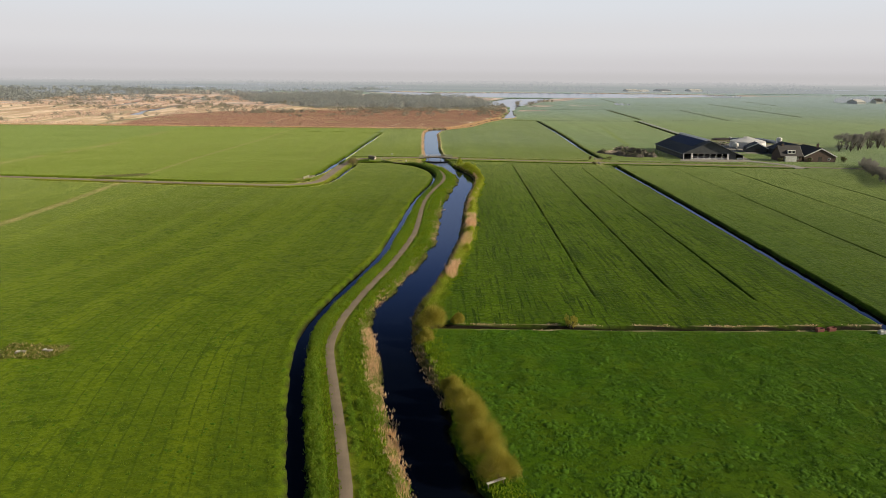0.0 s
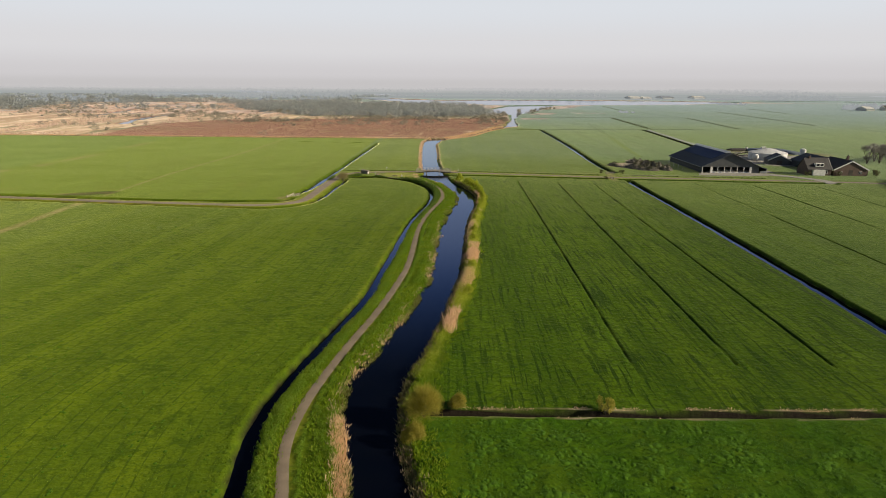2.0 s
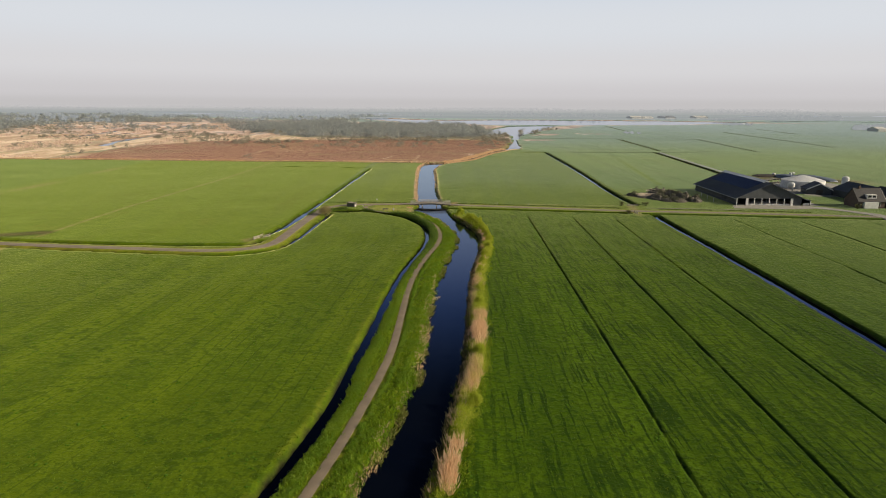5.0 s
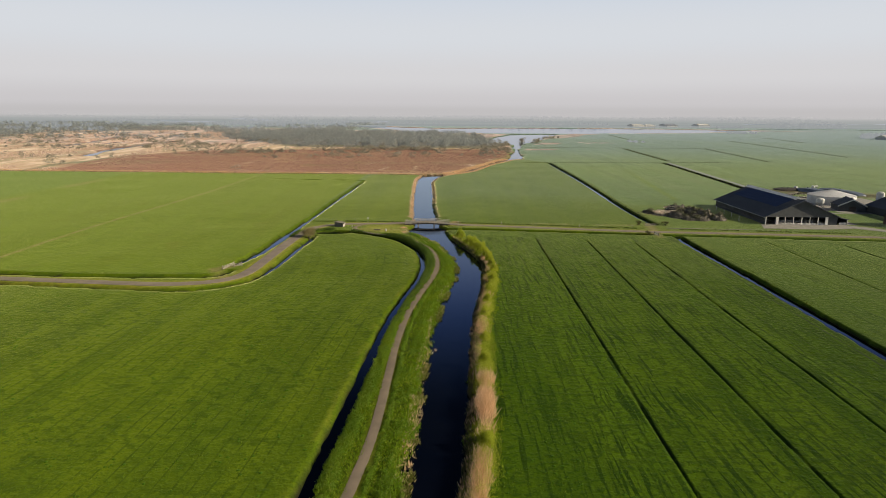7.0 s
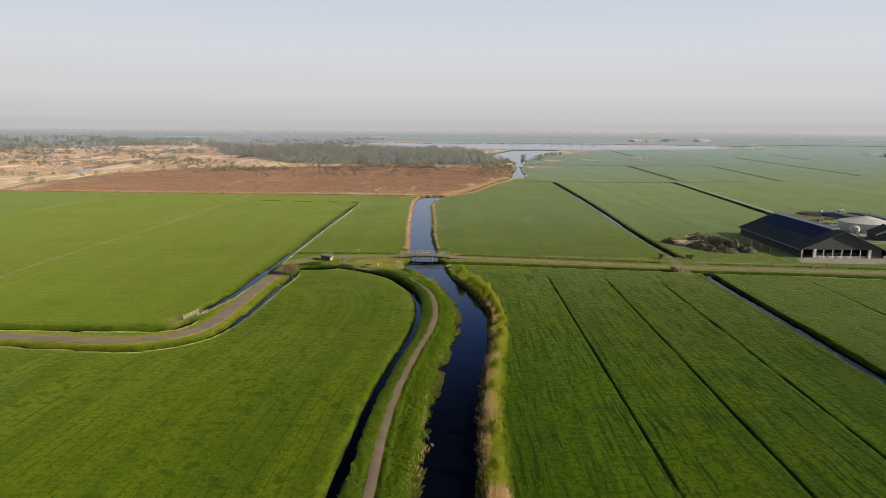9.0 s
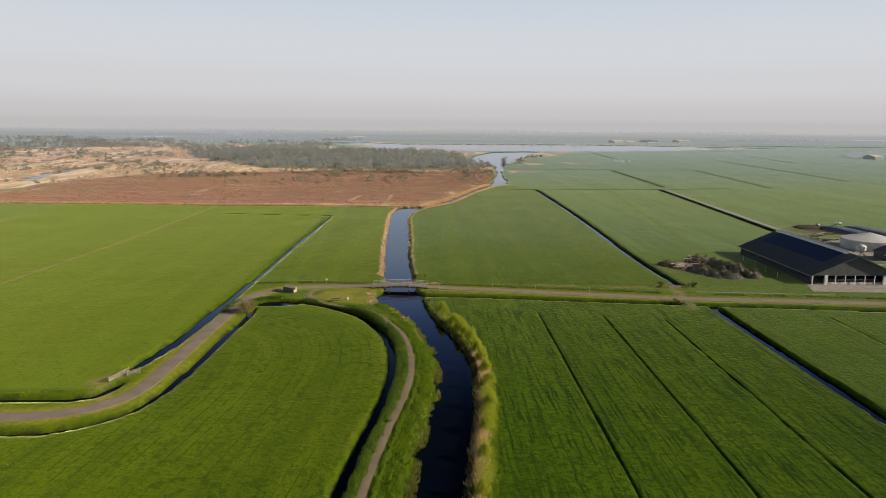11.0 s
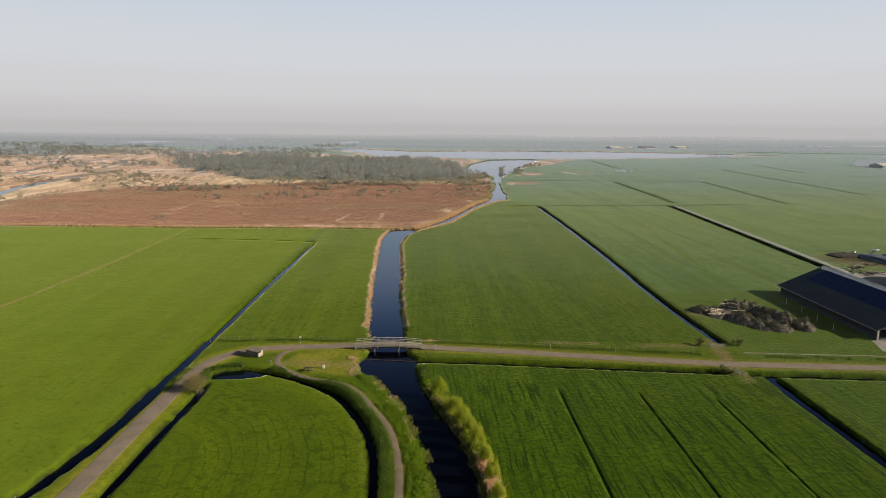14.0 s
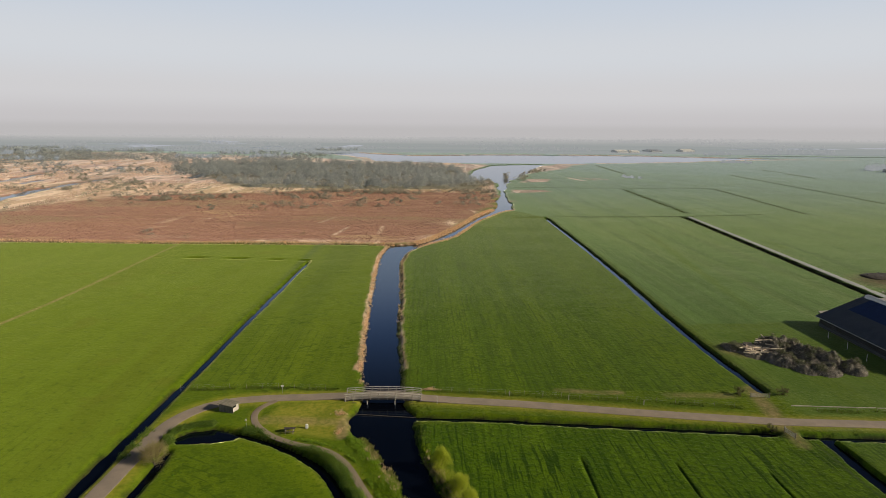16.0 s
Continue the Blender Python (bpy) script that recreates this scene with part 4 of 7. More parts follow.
# ---- vegetation ----
RNG = np.random.default_rng(7)
CLUMP = blades("sedge_clump", ((0.12, 0.15, 0.02), (0.20, 0.22, 0.035), (0.46, 0.36, 0.18)), translucent=0.35)
SCRUB = blades("bramble_leaf", ((0.055, 0.105, 0.010), (0.095, 0.165, 0.014), (0.190, 0.240, 0.040)), translucent=0.3)
DITCH_GRASS = blades("ditch_grass", ((0.070, 0.120, 0.010), (0.115, 0.170, 0.016), (0.210, 0.205, 0.060)), translucent=0.35)
HERB = blades("bank_herb", ((0.120, 0.230, 0.010), (0.200, 0.320, 0.016), (0.300, 0.370, 0.045)), translucent=0.5)
SEDGE = blades("sedge", ((0.085, 0.112, 0.036), (0.115, 0.145, 0.045), (0.180, 0.190, 0.080)), translucent=0.3, sheen=0.2)


def sample(values, x, y):
    """Any of the ground's fields at many places."""
    i = np.clip(np.searchsorted(gx, x) - 1, 0, len(gx) - 2)
    j = np.clip(np.searchsorted(gy, y) - 1, 0, len(gy) - 2)
    return values.reshape(G_N)[j, i]


def scatter(n, x0, x1, y0, y1, near=None):
    """Places in a rectangle; near: an exponent above 1 crowds them towards the low end of y."""
    u = RNG.random(n)
    if near:
        u = u ** near
    return RNG.uniform(x0, x1, n), y0 + u * (y1 - y0)


def along(pts, n, lo, hi):
    """Places beside a line, between lo and hi metres to its right."""
    p = smooth_line(pts, 1.0)
    k = RNG.integers(0, len(p) - 1, n)
    f = RNG.random(n)[:, None]
    q = p[k] * (1 - f) + p[k + 1] * f
    d = p[k + 1] - p[k]
    d /= np.linalg.norm(d, axis=1)[:, None]
    off = RNG.uniform(lo, hi, n)
    return q[:, 0] + d[:, 1] * off, q[:, 1] - d[:, 0] * off


def tufts(name, x, y, h, spread, width, k, mat, label, category, lean=0.6, zz=None):
    """Tufts of k pointed blades each, joined into one mesh."""
    n = len(x)
    zz = ground_z(x, y) if zz is None else zz
    h = np.broadcast_to(h, (n,))
    spread = np.broadcast_to(spread, (n,))
    width = np.broadcast_to(width, (n,))
    a = RNG.uniform(0, 2 * np.pi, (n, k))
    r = np.sqrt(RNG.random((n, k))) * spread[:, None]
    bx, by = x[:, None] + r * np.cos(a), y[:, None] + r * np.sin(a)
    t = RNG.uniform(0, 2 * np.pi, (n, k))
    hh = h[:, None] * RNG.uniform(0.6, 1.15, (n, k))
    ww = 0.5 * width[:, None] * RNG.uniform(0.6, 1.3, (n, k))
    out = np.empty((n, k, 3, 3))
    out[:, :, 0] = np.stack([bx - ww * np.sin(t), by + ww * np.cos(t), np.broadcast_to(zz[:, None] - 0.03, bx.shape)], -1)
    out[:, :, 1] = np.stack([bx + ww * np.sin(t), by - ww * np.cos(t), np.broadcast_to(zz[:, None] - 0.03, bx.shape)], -1)
    lx = lean * hh * (0.6 * np.cos(a) + RNG.uniform(-0.5, 0.5, (n, k)))
    ly = lean * hh * (0.6 * np.sin(a) + RNG.uniform(-0.5, 0.5, (n, k)))
    out[:, :, 2] = np.stack([bx + lx, by + ly, zz[:, None] + hh], -1)
    v = out.reshape(-1, 3)
    return tagged(new(name, mesh_of(name, v, np.arange(len(v)).reshape(-1, 3), [mat])), label, category, kind="stuff")


def leaf_cloud(centres, radii, counts, size, drop=0.15):
    """Small leaf triangles in many overlapping clumps; returns vertices and faces."""
    out = []
    for c, r, n in zip(centres, radii, counts):
        d = RNG.normal(size=(n, 3))
        d /= np.linalg.norm(d, axis=1)[:, None]
        p = np.asarray(c) + d * np.asarray(r) * (RNG.random((n, 1)) ** 0.45)
        u = RNG.normal(size=(n, 3))
        u /= np.linalg.norm(u, axis=1)[:, None]
        w = np.cross(u, RNG.normal(size=(n, 3)))
        w /= np.linalg.norm(w, axis=1)[:, None] + 1e-9
        s = size * RNG.uniform(0.6, 1.4, (n, 1))
        out.append(np.stack([p - u * s, p + u * s * 0.8 + w * s * 0.4, p + w * s * 1.1], 1))
    v = np.concatenate(out).reshape(-1, 3)
    return v, np.arange(len(v)).reshape(-1, 3)


def shells(x, y, base, r, h, n, size, rough=0.45, low=0.0):
    """Leafy domes: n leaf triangles each that lie on an uneven rounded skin; returns vertices and faces."""
    m = len(x)
    r, h, base = (np.broadcast_to(q, (m,))[:, None] for q in (r, h, base))
    a = RNG.uniform(0, 2 * np.pi, (m, n))
    u = RNG.uniform(low, 1.0, (m, n))
    c = np.sqrt(1 - u * u)
    d = np.stack([c * np.cos(a), c * np.sin(a), u], -1)
    ph = RNG.uniform(0, 6.3, (m, 1))
    f = RNG.uniform(0.78, 1.06, (m, n)) * (1 + 0.13 * np.sin(3 * a + ph) + 0.10 * np.sin(5 * a + 6 * u + 2 * ph))
    p = np.stack([x[:, None] + d[..., 0] * r * f, y[:, None] + d[..., 1] * r * f, base + d[..., 2] * h * f], -1)
    nv = d / np.stack([r, r, h], -1)
    nv = nv / np.linalg.norm(nv, axis=-1, keepdims=True) + RNG.normal(0, rough, p.shape)
    t = np.cross(nv, RNG.normal(size=p.shape))
    t /= np.linalg.norm(t, axis=-1, keepdims=True) + 1e-9
    b = np.cross(nv, t)
    b /= np.linalg.norm(b, axis=-1, keepdims=True) + 1e-9
    sz = size * RNG.uniform(0.6, 1.4, (m, n, 1))
    v = np.stack([p - t * sz, p + t * sz * 0.7 + b * sz * 0.5, p + b * sz * 1.2], -2).reshape(-1, 3)
    return v, np.arange(len(v)).reshape(-1, 3)


def leafy(name, x, y, r, h, n, size, mat, label, category, sunk=0.05, rough=0.45):
    """Many low leafy clumps on the ground or the water's edge, in one mesh."""
    v, f = shells(x, y, np.maximum(ground_z(x, y), WATER_Z) - sunk, r, h, n, size, rough)
    return tagged(new(name, mesh_of(name, v, f, [mat])), label, category, kind="stuff")


def mounds(name, x, y, r, h, mat, label):
    """Low rounded tussocks with an uneven foot, in one mesh."""
    n, k = len(x), 6
    a = np.arange(k) * 2 * np.pi / k + RNG.uniform(0, 1, (n, 1))
    g = ground_z(x, y)
    rr = r[:, None] * RNG.uniform(0.75, 1.25, (n, k))
    rings = [np.stack([x[:, None] + f * rr * np.cos(a), y[:, None] + f * rr * np.sin(a), g[:, None] + q * h[:, None] * RNG.uniform(0.8, 1.2, (n, k)) - 0.03], -1) for f, q in ((1.0, 0.0), (0.78, 0.62))]
    v = np.concatenate(rings + [np.stack([x + RNG.normal(0, 0.2, n) * r, y + RNG.normal(0, 0.2, n) * r, g + h], 1)[:, None]], 1)
    i = np.arange(k)
    j = (i + 1) % k
    f = np.concatenate([np.stack([i, j, j + k], 1), np.stack([i, j + k, i + k], 1), np.stack([i + k, j + k, np.full(k, 2 * k)], 1)])
    f = (f[None] + (np.arange(n) * (2 * k + 1))[:, None, None]).reshape(-1, 3)
    return tagged(new(name, mesh_of(name, v.reshape(-1, 3), f, [mat], smooth=True)), label, "grass", kind="stuff")


def limbs(bm, base, height, spread, n, r0, lean=0.25):
    """Stems that leave one foot and fork once."""
    tips = []
    for i in range(n):
        a = 2 * math.pi * (i + random.random()) / n
        k = random.uniform(0.4, 1.0) * spread
        mid = Vector(base) + Vector((math.cos(a) * k * 0.4, math.sin(a) * k * 0.4, height * random.uniform(0.35, 0.5)))
        rod(bm, base, mid, r0, r0 * 0.6, 5)
        for j in range(2):
            b = a + random.uniform(-0.7, 0.7)
            tip = mid + Vector((math.cos(b) * k * 0.6, math.sin(b) * k * 0.6, height * random.uniform(0.3, 0.5)))
            rod(bm, mid, tip, r0 * 0.55, r0 * 0.15, 4)
            tips.append(tip)
    return tips


def shrub(name, x, y, h, r, mat, leaves, size, label, category, group="", trunk=0.07, stems=6, low=0.25):
    """A shrub or small tree: stems under a crown of leaf clumps with an uneven outline."""
    g = float(ground_z([x], [y])[0])
    ob = thing(name, pose(x, y, g - 0.05), label, category, group)
    bm = bmesh.new()
    tips = limbs(bm, (0, 0, 0), h, r, stems, trunk)
    part("trunk", bm, BARK, ob)
    cs, rs, ns = [], [], []
    for t in tips + [Vector((random.gauss(0, r * 0.4), random.gauss(0, r * 0.4), h * random.uniform(low, 0.8))) for _ in range(8)]:
        cs.append((t.x, t.y, max(h * low, min(t.z, h * 0.92))))
        q = r * random.uniform(0.22, 0.42)
        rs.append((q, q, q * random.uniform(0.8, 1.3)))
        ns.append(max(8, int(leaves / (len(tips) + 8))))
    v, f = leaf_cloud(cs, rs, ns, size)
    crown = new("crown", mesh_of("crown", v, f, [mat]))
    crown.parent = ob
    return ob


def willow(px, py, h, r, n, label, group, name="willow_bush", mat=None, leaf=0.05, category="bush"):
    """A willow bush: overlapping rounded lobes of small leaves with thin twigs standing out of them."""
    g = float(ground_z([px], [py])[0])
    ob = thing(name, pose(px, py, g - 0.05), label, category, group)
    bm = bmesh.new()
    limbs(bm, (0, 0, 0), h * 0.8, r * 0.8, 11, 0.05)
    part("trunk", bm, BARK, ob)
    k = 13
    a = np.arange(k) * 2.4 + RNG.uniform(0, 0.8, k)
    q = np.sqrt(np.linspace(0.02, 1, k)) * RNG.uniform(0.8, 1.1, k)
    lx, ly = 0.66 * r * q * np.cos(a), 0.66 * r * q * np.sin(a)
    top = h * (1.0 - 0.40 * q ** 2) * RNG.uniform(0.70, 1.10, k)
    lr = r * RNG.uniform(0.26, 0.50, k)
    lobe = RNG.integers(0, k, n)
    d = RNG.normal(size=(n, 3))
    d /= np.linalg.norm(d, axis=1)[:, None]
    d[:, 2] = np.where(d[:, 2] < -0.35, -d[:, 2], d[:, 2])
    skin = RNG.uniform(0.45, 1.15, (n, 1)) ** 0.8
    mid = np.stack([lx[lobe], ly[lobe], 0.52 * top[lobe]], 1)
    size3 = np.stack([lr[lobe], lr[lobe], 0.48 * top[lobe]], 1)
    p = mid + d * size3 * skin
    nv = d / size3
    nv = nv / np.linalg.norm(nv, axis=1)[:, None] + RNG.normal(0, 0.55, p.shape)
    t = np.cross(nv, RNG.normal(size=p.shape))
    t /= np.linalg.norm(t, axis=1)[:, None] + 1e-9
    b = np.cross(nv, t)
    b /= np.linalg.norm(b, axis=1)[:, None] + 1e-9
    sz = leaf * RNG.uniform(0.6, 1.5, (n, 1))
    leaves = np.stack([p - t * sz, p + t * sz * 0.7 + b * sz * 0.4, p + b * sz * 1.3], 1).reshape(-1, 3)
    tip = p[::4] + (d[::4] * 0.12 + np.array([0, 0, 0.26])) * r * RNG.uniform(0.3, 1.1, (len(p[::4]), 1))
    foot = tip - (tip - np.array([0, 0, 0.1 * h])) * RNG.uniform(0.25, 0.45, (len(tip), 1))
    w = np.cross(tip - foot, RNG.normal(size=tip.shape))
    w *= (RNG.uniform(0.008, 0.02, len(tip)) / (np.linalg.norm(w, axis=1) + 1e-9))[:, None]
    v = np.concatenate([leaves, np.stack([foot - w, foot + w, tip], 1).reshape(-1, 3)])
    v[:, 2] = np.maximum(v[:, 2], 0.0)
    new("crown", mesh_of("crown", v, np.arange(len(v)).reshape(-1, 3), [mat or WILLOW])).parent = ob
    return ob


clear = np.minimum(d_road - 1.6, d_path - 0.75)

x, y = scatter(44000, -5, 68, 34, 70.8 * K, 1.3)
ok = (x > np.interp(y, [p[1] for p in RIVER_E[:12]], [p[0] for p in RIVER_E[:12]])) & (sample(d_wet, x, y) > 1.2) & (lumps(x, y, 2.6, 21) + 0.5 * RNG.random(len(x)) > 0.55)
tussock = ok & (lumps(x, y, 1.6, 25) + 0.5 * RNG.random(len(x)) > 0.84) & (lumps(x, y, 11, 26) > 0.2)
mounds("pasture_tussocks", x[tussock], y[tussock], 0.12 + 0.42 * RNG.random(tussock.sum()) ** 2, RNG.uniform(0.03, 0.12, tussock.sum()), TURF, "lush tussocks standing out of the pasture")
tufts("pasture_tufts", x[ok], y[ok], RNG.uniform(0.06, 0.18, ok.sum()), 0.22, 0.12, 4, PASTURE, "coarse dark green tufts in the rough pasture", "grass", 0.9)
x, y = scatter(150000, -95, 110, 34, 400, 1.25)
ok = (sample(d_wet, x, y) > 1.0) & (sample(clear, x, y) > 2.0) & ~inside(x, y, plan((-26, 210), (-2, 206), (0, 240), (-30, 240))) & ((y > 72.4 * K) | (x < 0)) & (lumps(x, y, 3.0, 22) + 0.5 * RNG.random(len(x)) > 0.6) & (sample(d_trench, x, y) > 0.3) & (RNG.random(len(x)) < np.interp(y, (90, 180, 290), (1.0, 0.7, 0.0))) & (x > -90) & ((x > -48) | (y < 205))
tufts("meadow_tufts", x[ok], y[ok], RNG.uniform(0.06, 0.17, ok.sum()), 0.16, 0.13, 3, GRASS, "short fresh green meadow grass", "grass", 0.9)
few = ok & (x < 68) & (lumps(x, y, 1.1, 27) + 0.4 * RNG.random(len(x)) > 0.96)
mounds("meadow_tussocks", x[few], y[few], RNG.uniform(0.08, 0.24, few.sum()), RNG.uniform(0.05, 0.13, few.sum()), TURF, "small tussocks in the mown meadow")
x, y = scatter(260000, -58, 12, 30, 300)
dr = sample(d_wet, x, y)
ditch_x = np.interp(y, [p[1] for p in DITCH_PATH[:21]], [p[0] for p in DITCH_PATH[:21]])
ok = (dr > -0.15) & (dr < 3.4) & (sample(clear, x, y) > 0.15) & (((x > ditch_x + 0.6) & (y < 209 * K)) | ((y > 209 * K) & (x > -9.6))) & ~((np.abs(y - 71.4 * K) < 4) & (x > -1)) & ~((y > 209 * K) & (x > 1) & (dr > 0.7))
x, y, dr = x[ok], y[ok], dr[ok]
rough = (y > 222 * K) & (x > -16)
rx, ry = x[rough][::3], y[rough][::3]
x, y, dr = x[~rough], y[~rough], dr[~rough]
tufts("bank_grass", x, y, RNG.uniform(0.22, 0.60, len(x)) * np.interp(dr, (0, 0.8, 2.1, 3.4), (0.7, 1.0, 0.55, 0.4)) * np.where((y > 214 * K) & (x > -20), 0.5, 1.0), 0.28, 0.17, 4, BANK, "long lush grass and herbs on the banks", "grass", 0.8)
a, b = along([p for p in DITCH_PATH if 0 < p[1] < 110 * K], 1500, -2.6, -1.1)
ok = (sample(d_wet, a, b) > 0.7) & (lumps(a, b, 2.2, 28) > 0.34)
a, b = a[ok], b[ok]
tufts("field_edge_grass", a, b, RNG.uniform(0.06, 0.18, len(a)), 0.25, 0.14, 4, GRASS, "long uncut grass at the field's edge", "grass", 0.8)
x, y = scatter(60000, -130, 130, 195, 300)
dr = sample(d_ditch, x, y)
ok = (dr > 0.0) & (dr < 1.4) & (sample(clear, x, y) > 0.2) & ((x < -20) | (x > 2)) & (lumps(x, y, 2.6, 29) > 0.45)
x, y = np.concatenate([x[ok], rx]), np.concatenate([y[ok], ry])
tufts("ditch_grass", x, y, RNG.uniform(0.06, 0.18, len(x)), 0.22, 0.14, 4, DITCH_GRASS, "rough olive grass along the ditches", "grass", 0.8)

# sedge by the canal; by the ditches it is added to deepen shaded banks
xs, ys = [], []
for pts, n, lo, hi in (([p for p in RIVER_E if 240 * K < p[1] < 372 * K], 1200, -0.2, 0.7), (DITCH_NORTH, 420, 1.0, 2.2), (DITCH_NORTH_B, 900, -2.2, -1.5), (DITCH_NORTH_C, 500, -2.4, -1.6), (DITCH_HEATH, 600, 1.0, 1.8)):
    a, b = along(pts, n, lo, hi)
    xs.append(a), ys.append(b)
# sedge rows added to draw the distant ditches as dark lines
for pts, hw in FAR_LINES:
    if hw > 0.6:
        run = np.linalg.norm(np.array(pts[-1]) - np.array(pts[0]))
        a, b = along(pts, int(2.0 * run), -0.55 * hw, 0.55 * hw)
        xs.append(a), ys.append(b)
x, y = np.concatenate(xs), np.concatenate(ys)
tufts("ditch_sedge", x, y, RNG.uniform(0.1, 0.28, len(x)) * np.where(y > 470, 1.5, 1.0), 0.35, 0.22, 5, SEDGE, "dark green sedge along the ditch banks", "sedge", 0.7)

# reeds: dry stands along the river, the canal and the heath's edge
xs, ys, hs = [], [], []
for y0, y1, lo, hi, n, h in ((58, 71, -0.3, 0.5, 620, 0.7), (34, 58, -0.3, 0.5, 420, 0.5), (71, 86, -0.2, 0.3, 160, 0.4), (88, 98, -0.1, 0.4, 60, 0.5), (112, 150, -0.2, 0.3, 90, 0.5), (208, 222, -0.1, 0.4, 100, 0.5)):
    a, b = along([p for p in RIVER_W if (y0 - 12) * K < p[1] < (y1 + 12) * K], n * 2, -hi, -lo)
    k = (b > y0 * K) & (b < y1 * K)
    xs.append(a[k]), ys.append(b[k]), hs.append(np.full(k.sum(), h))
for y0, y1, lo, hi, n, h in ((92, 99, 1.2, 2.2, 380, 1.2), (110, 118, 1.2, 2.2, 340, 1.2), (122, 135, 1.4, 2.7, 900, 1.4), (150, 170, 1.0, 2.0, 240, 1.0), (184, 198, 1.0, 2.4, 420, 1.0), (100, 186, 0.3, 1.3, 900, 0.6), (52, 72, -0.1, 0.6, 70, 0.45), (196, 219, 0.2, 1.4, 110, 0.6)):
    a, b = along([p for p in RIVER_E if (y0 - 12) * K < p[1] < (y1 + 12) * K], n * 2, lo, hi)
    k = (b > y0 * K) & (b < y1 * K)
    xs.append(a[k]), ys.append(b[k]), hs.append(np.full(k.sum(), h))
for pts, y0, y1, lo, hi, n in ((RIVER_W, 243, 372, -0.8, -0.1, 900), (RIVER_E, 280, 366, 0.1, 0.6, 420), (RIVER_W, 378, 484, -2.6, -0.3, 2200), (RIVER_E, 370, 484, 0.2, 1.8, 1500), (DITCH_HEATH, 340, 400, -3.4, -1.0, 2600)):
    a, b = along([p for p in pts if y0 * K - 40 < p[1] < y1 * K + 40], n, lo, hi)
    k = (b > y0 * K) & (b < y1 * K)
    xs.append(a[k]), ys.append(b[k]), hs.append(np.full(k.sum(), 0.5 if y1 < 373 else 0.9))
x, y, h = np.concatenate(xs), np.concatenate(ys), np.concatenate(hs)
ok = (lumps(x, y, 4.5, 51) + 0.35 * RNG.random(len(x)) > 0.50) | (y > 242 * K)
x, y, h = x[ok] + RNG.normal(0, 0.25, ok.sum()), y[ok] + RNG.normal(0, 0.9, ok.sum()), h[ok]
tufts("dry_reeds", x, y, h * RNG.uniform(0.7, 1.1, len(x)), 0.35, 0.13, 7, REED, "straw-coloured dry reeds at the water's edge", "reeds", 0.5, np.maximum(ground_z(x, y), WATER_Z))

a, b = along([p for p in RIVER_W if 30 * K < p[1] < 222 * K], 800, -1.1, -0.5)
ok = (sample(d_path, a, b) > 1.6) & (lumps(a, b, 5, 61) > 0.36)
a, b = a[ok], b[ok]
for px, py, wide, deep, n in ((0.6, 240.7, 1.3, 0.5, 70), (-13.2, 231.6, 0.9, 0.9, 60), (-12.6, 225.6, 0.4, 1.2, 30)):
    a, b = np.concatenate([a, RNG.normal(px, 0.5 * wide, n) * K]), np.concatenate([b, RNG.normal(py, 0.5 * deep, n) * K])
ok = (sample(clear, a, b) > 0.2) & (sample(d_wet, a, b) > 0.1)
a, b = a[ok], b[ok]
tufts("bank_straw", a, b, RNG.uniform(0.12, 0.4, len(a)), 0.22, 0.09, 6, REED, "a line of pale dead straw along the foot of the bank", "reeds", 1.0)

# clumps of sedge that bulge into the river
a, b = along([p for p in RIVER_W if 40 * K < p[1] < 226 * K], 3600, -0.3, 0.7)
ok = lumps(a, b, 3.6, 54) > 0.52
a, b = a[ok], b[ok]
tufts("sedge_clumps", a, b, RNG.uniform(0.2, 0.55, len(a)), 0.35, 0.18, 7, CLUMP, "olive and straw sedge clumps in the shallows", "sedge", 0.9, np.maximum(ground_z(a, b), WATER_Z))

# straw along the cross ditch and the foot of the fields
a, b = along(DITCH_CROSS, 3000, -1.6, 1.6)
dd = sample(d_ditch, a, b)
ok = (dd > 0.42) & (dd < 0.66) & ((b > np.interp(a, [p[0] for p in DITCH_CROSS], [p[1] for p in DITCH_CROSS])) | (RNG.random(len(a)) < 0.15)) & (a > 2) & (lumps(a, b, 3, 53) > 0.3)
a, b = a[ok], b[ok]
tufts("ditch_straw", a, b, RNG.uniform(0.06, 0.2, len(a)), 0.3, 0.10, 5, REED, "dry straw along the narrow cross ditch", "reeds", 0.9, np.maximum(ground_z(a, b), WATER_Z))

# young green growth on the eastern bank
xs, ys = [], []
for y0, y1, lo, hi, n in ((78, 92, 0.6, 2.4, 220), (98, 124, 1.1, 2.9, 1700), (132, 186, 1.1, 2.9, 2700), (196, 218, 0.8, 2.5, 800)):
    a, b = along([p for p in RIVER_E if (y0 - 12) * K < p[1] < (y1 + 12) * K], n, lo, hi)
    k = (b > y0 * K) & (b < y1 * K)
    xs.append(a[k]), ys.append(b[k])
x, y = np.concatenate(xs), np.concatenate(ys)
ok = lumps(x, y, 4, 52) + 0.45 * RNG.random(len(x)) > 0.62
x, y = x[ok] + RNG.normal(0, 0.3, ok.sum()), y[ok]
h = RNG.uniform(0.4, 1.7, len(x))
v, f = shells(x, y, ground_z(x, y) - 0.05, RNG.uniform(0.35, 0.75, len(x)), h, 48, 0.055, 0.6)
tagged(new("young_shoots", mesh_of("young_shoots", v, f, [LIME])), "yellow-green young willow shoots on the bank", "shrubs", kind="stuff")
a, b = along([p for p in RIVER_E if 50 * K < p[1] < 226 * K], 1500, -0.1, 0.8)
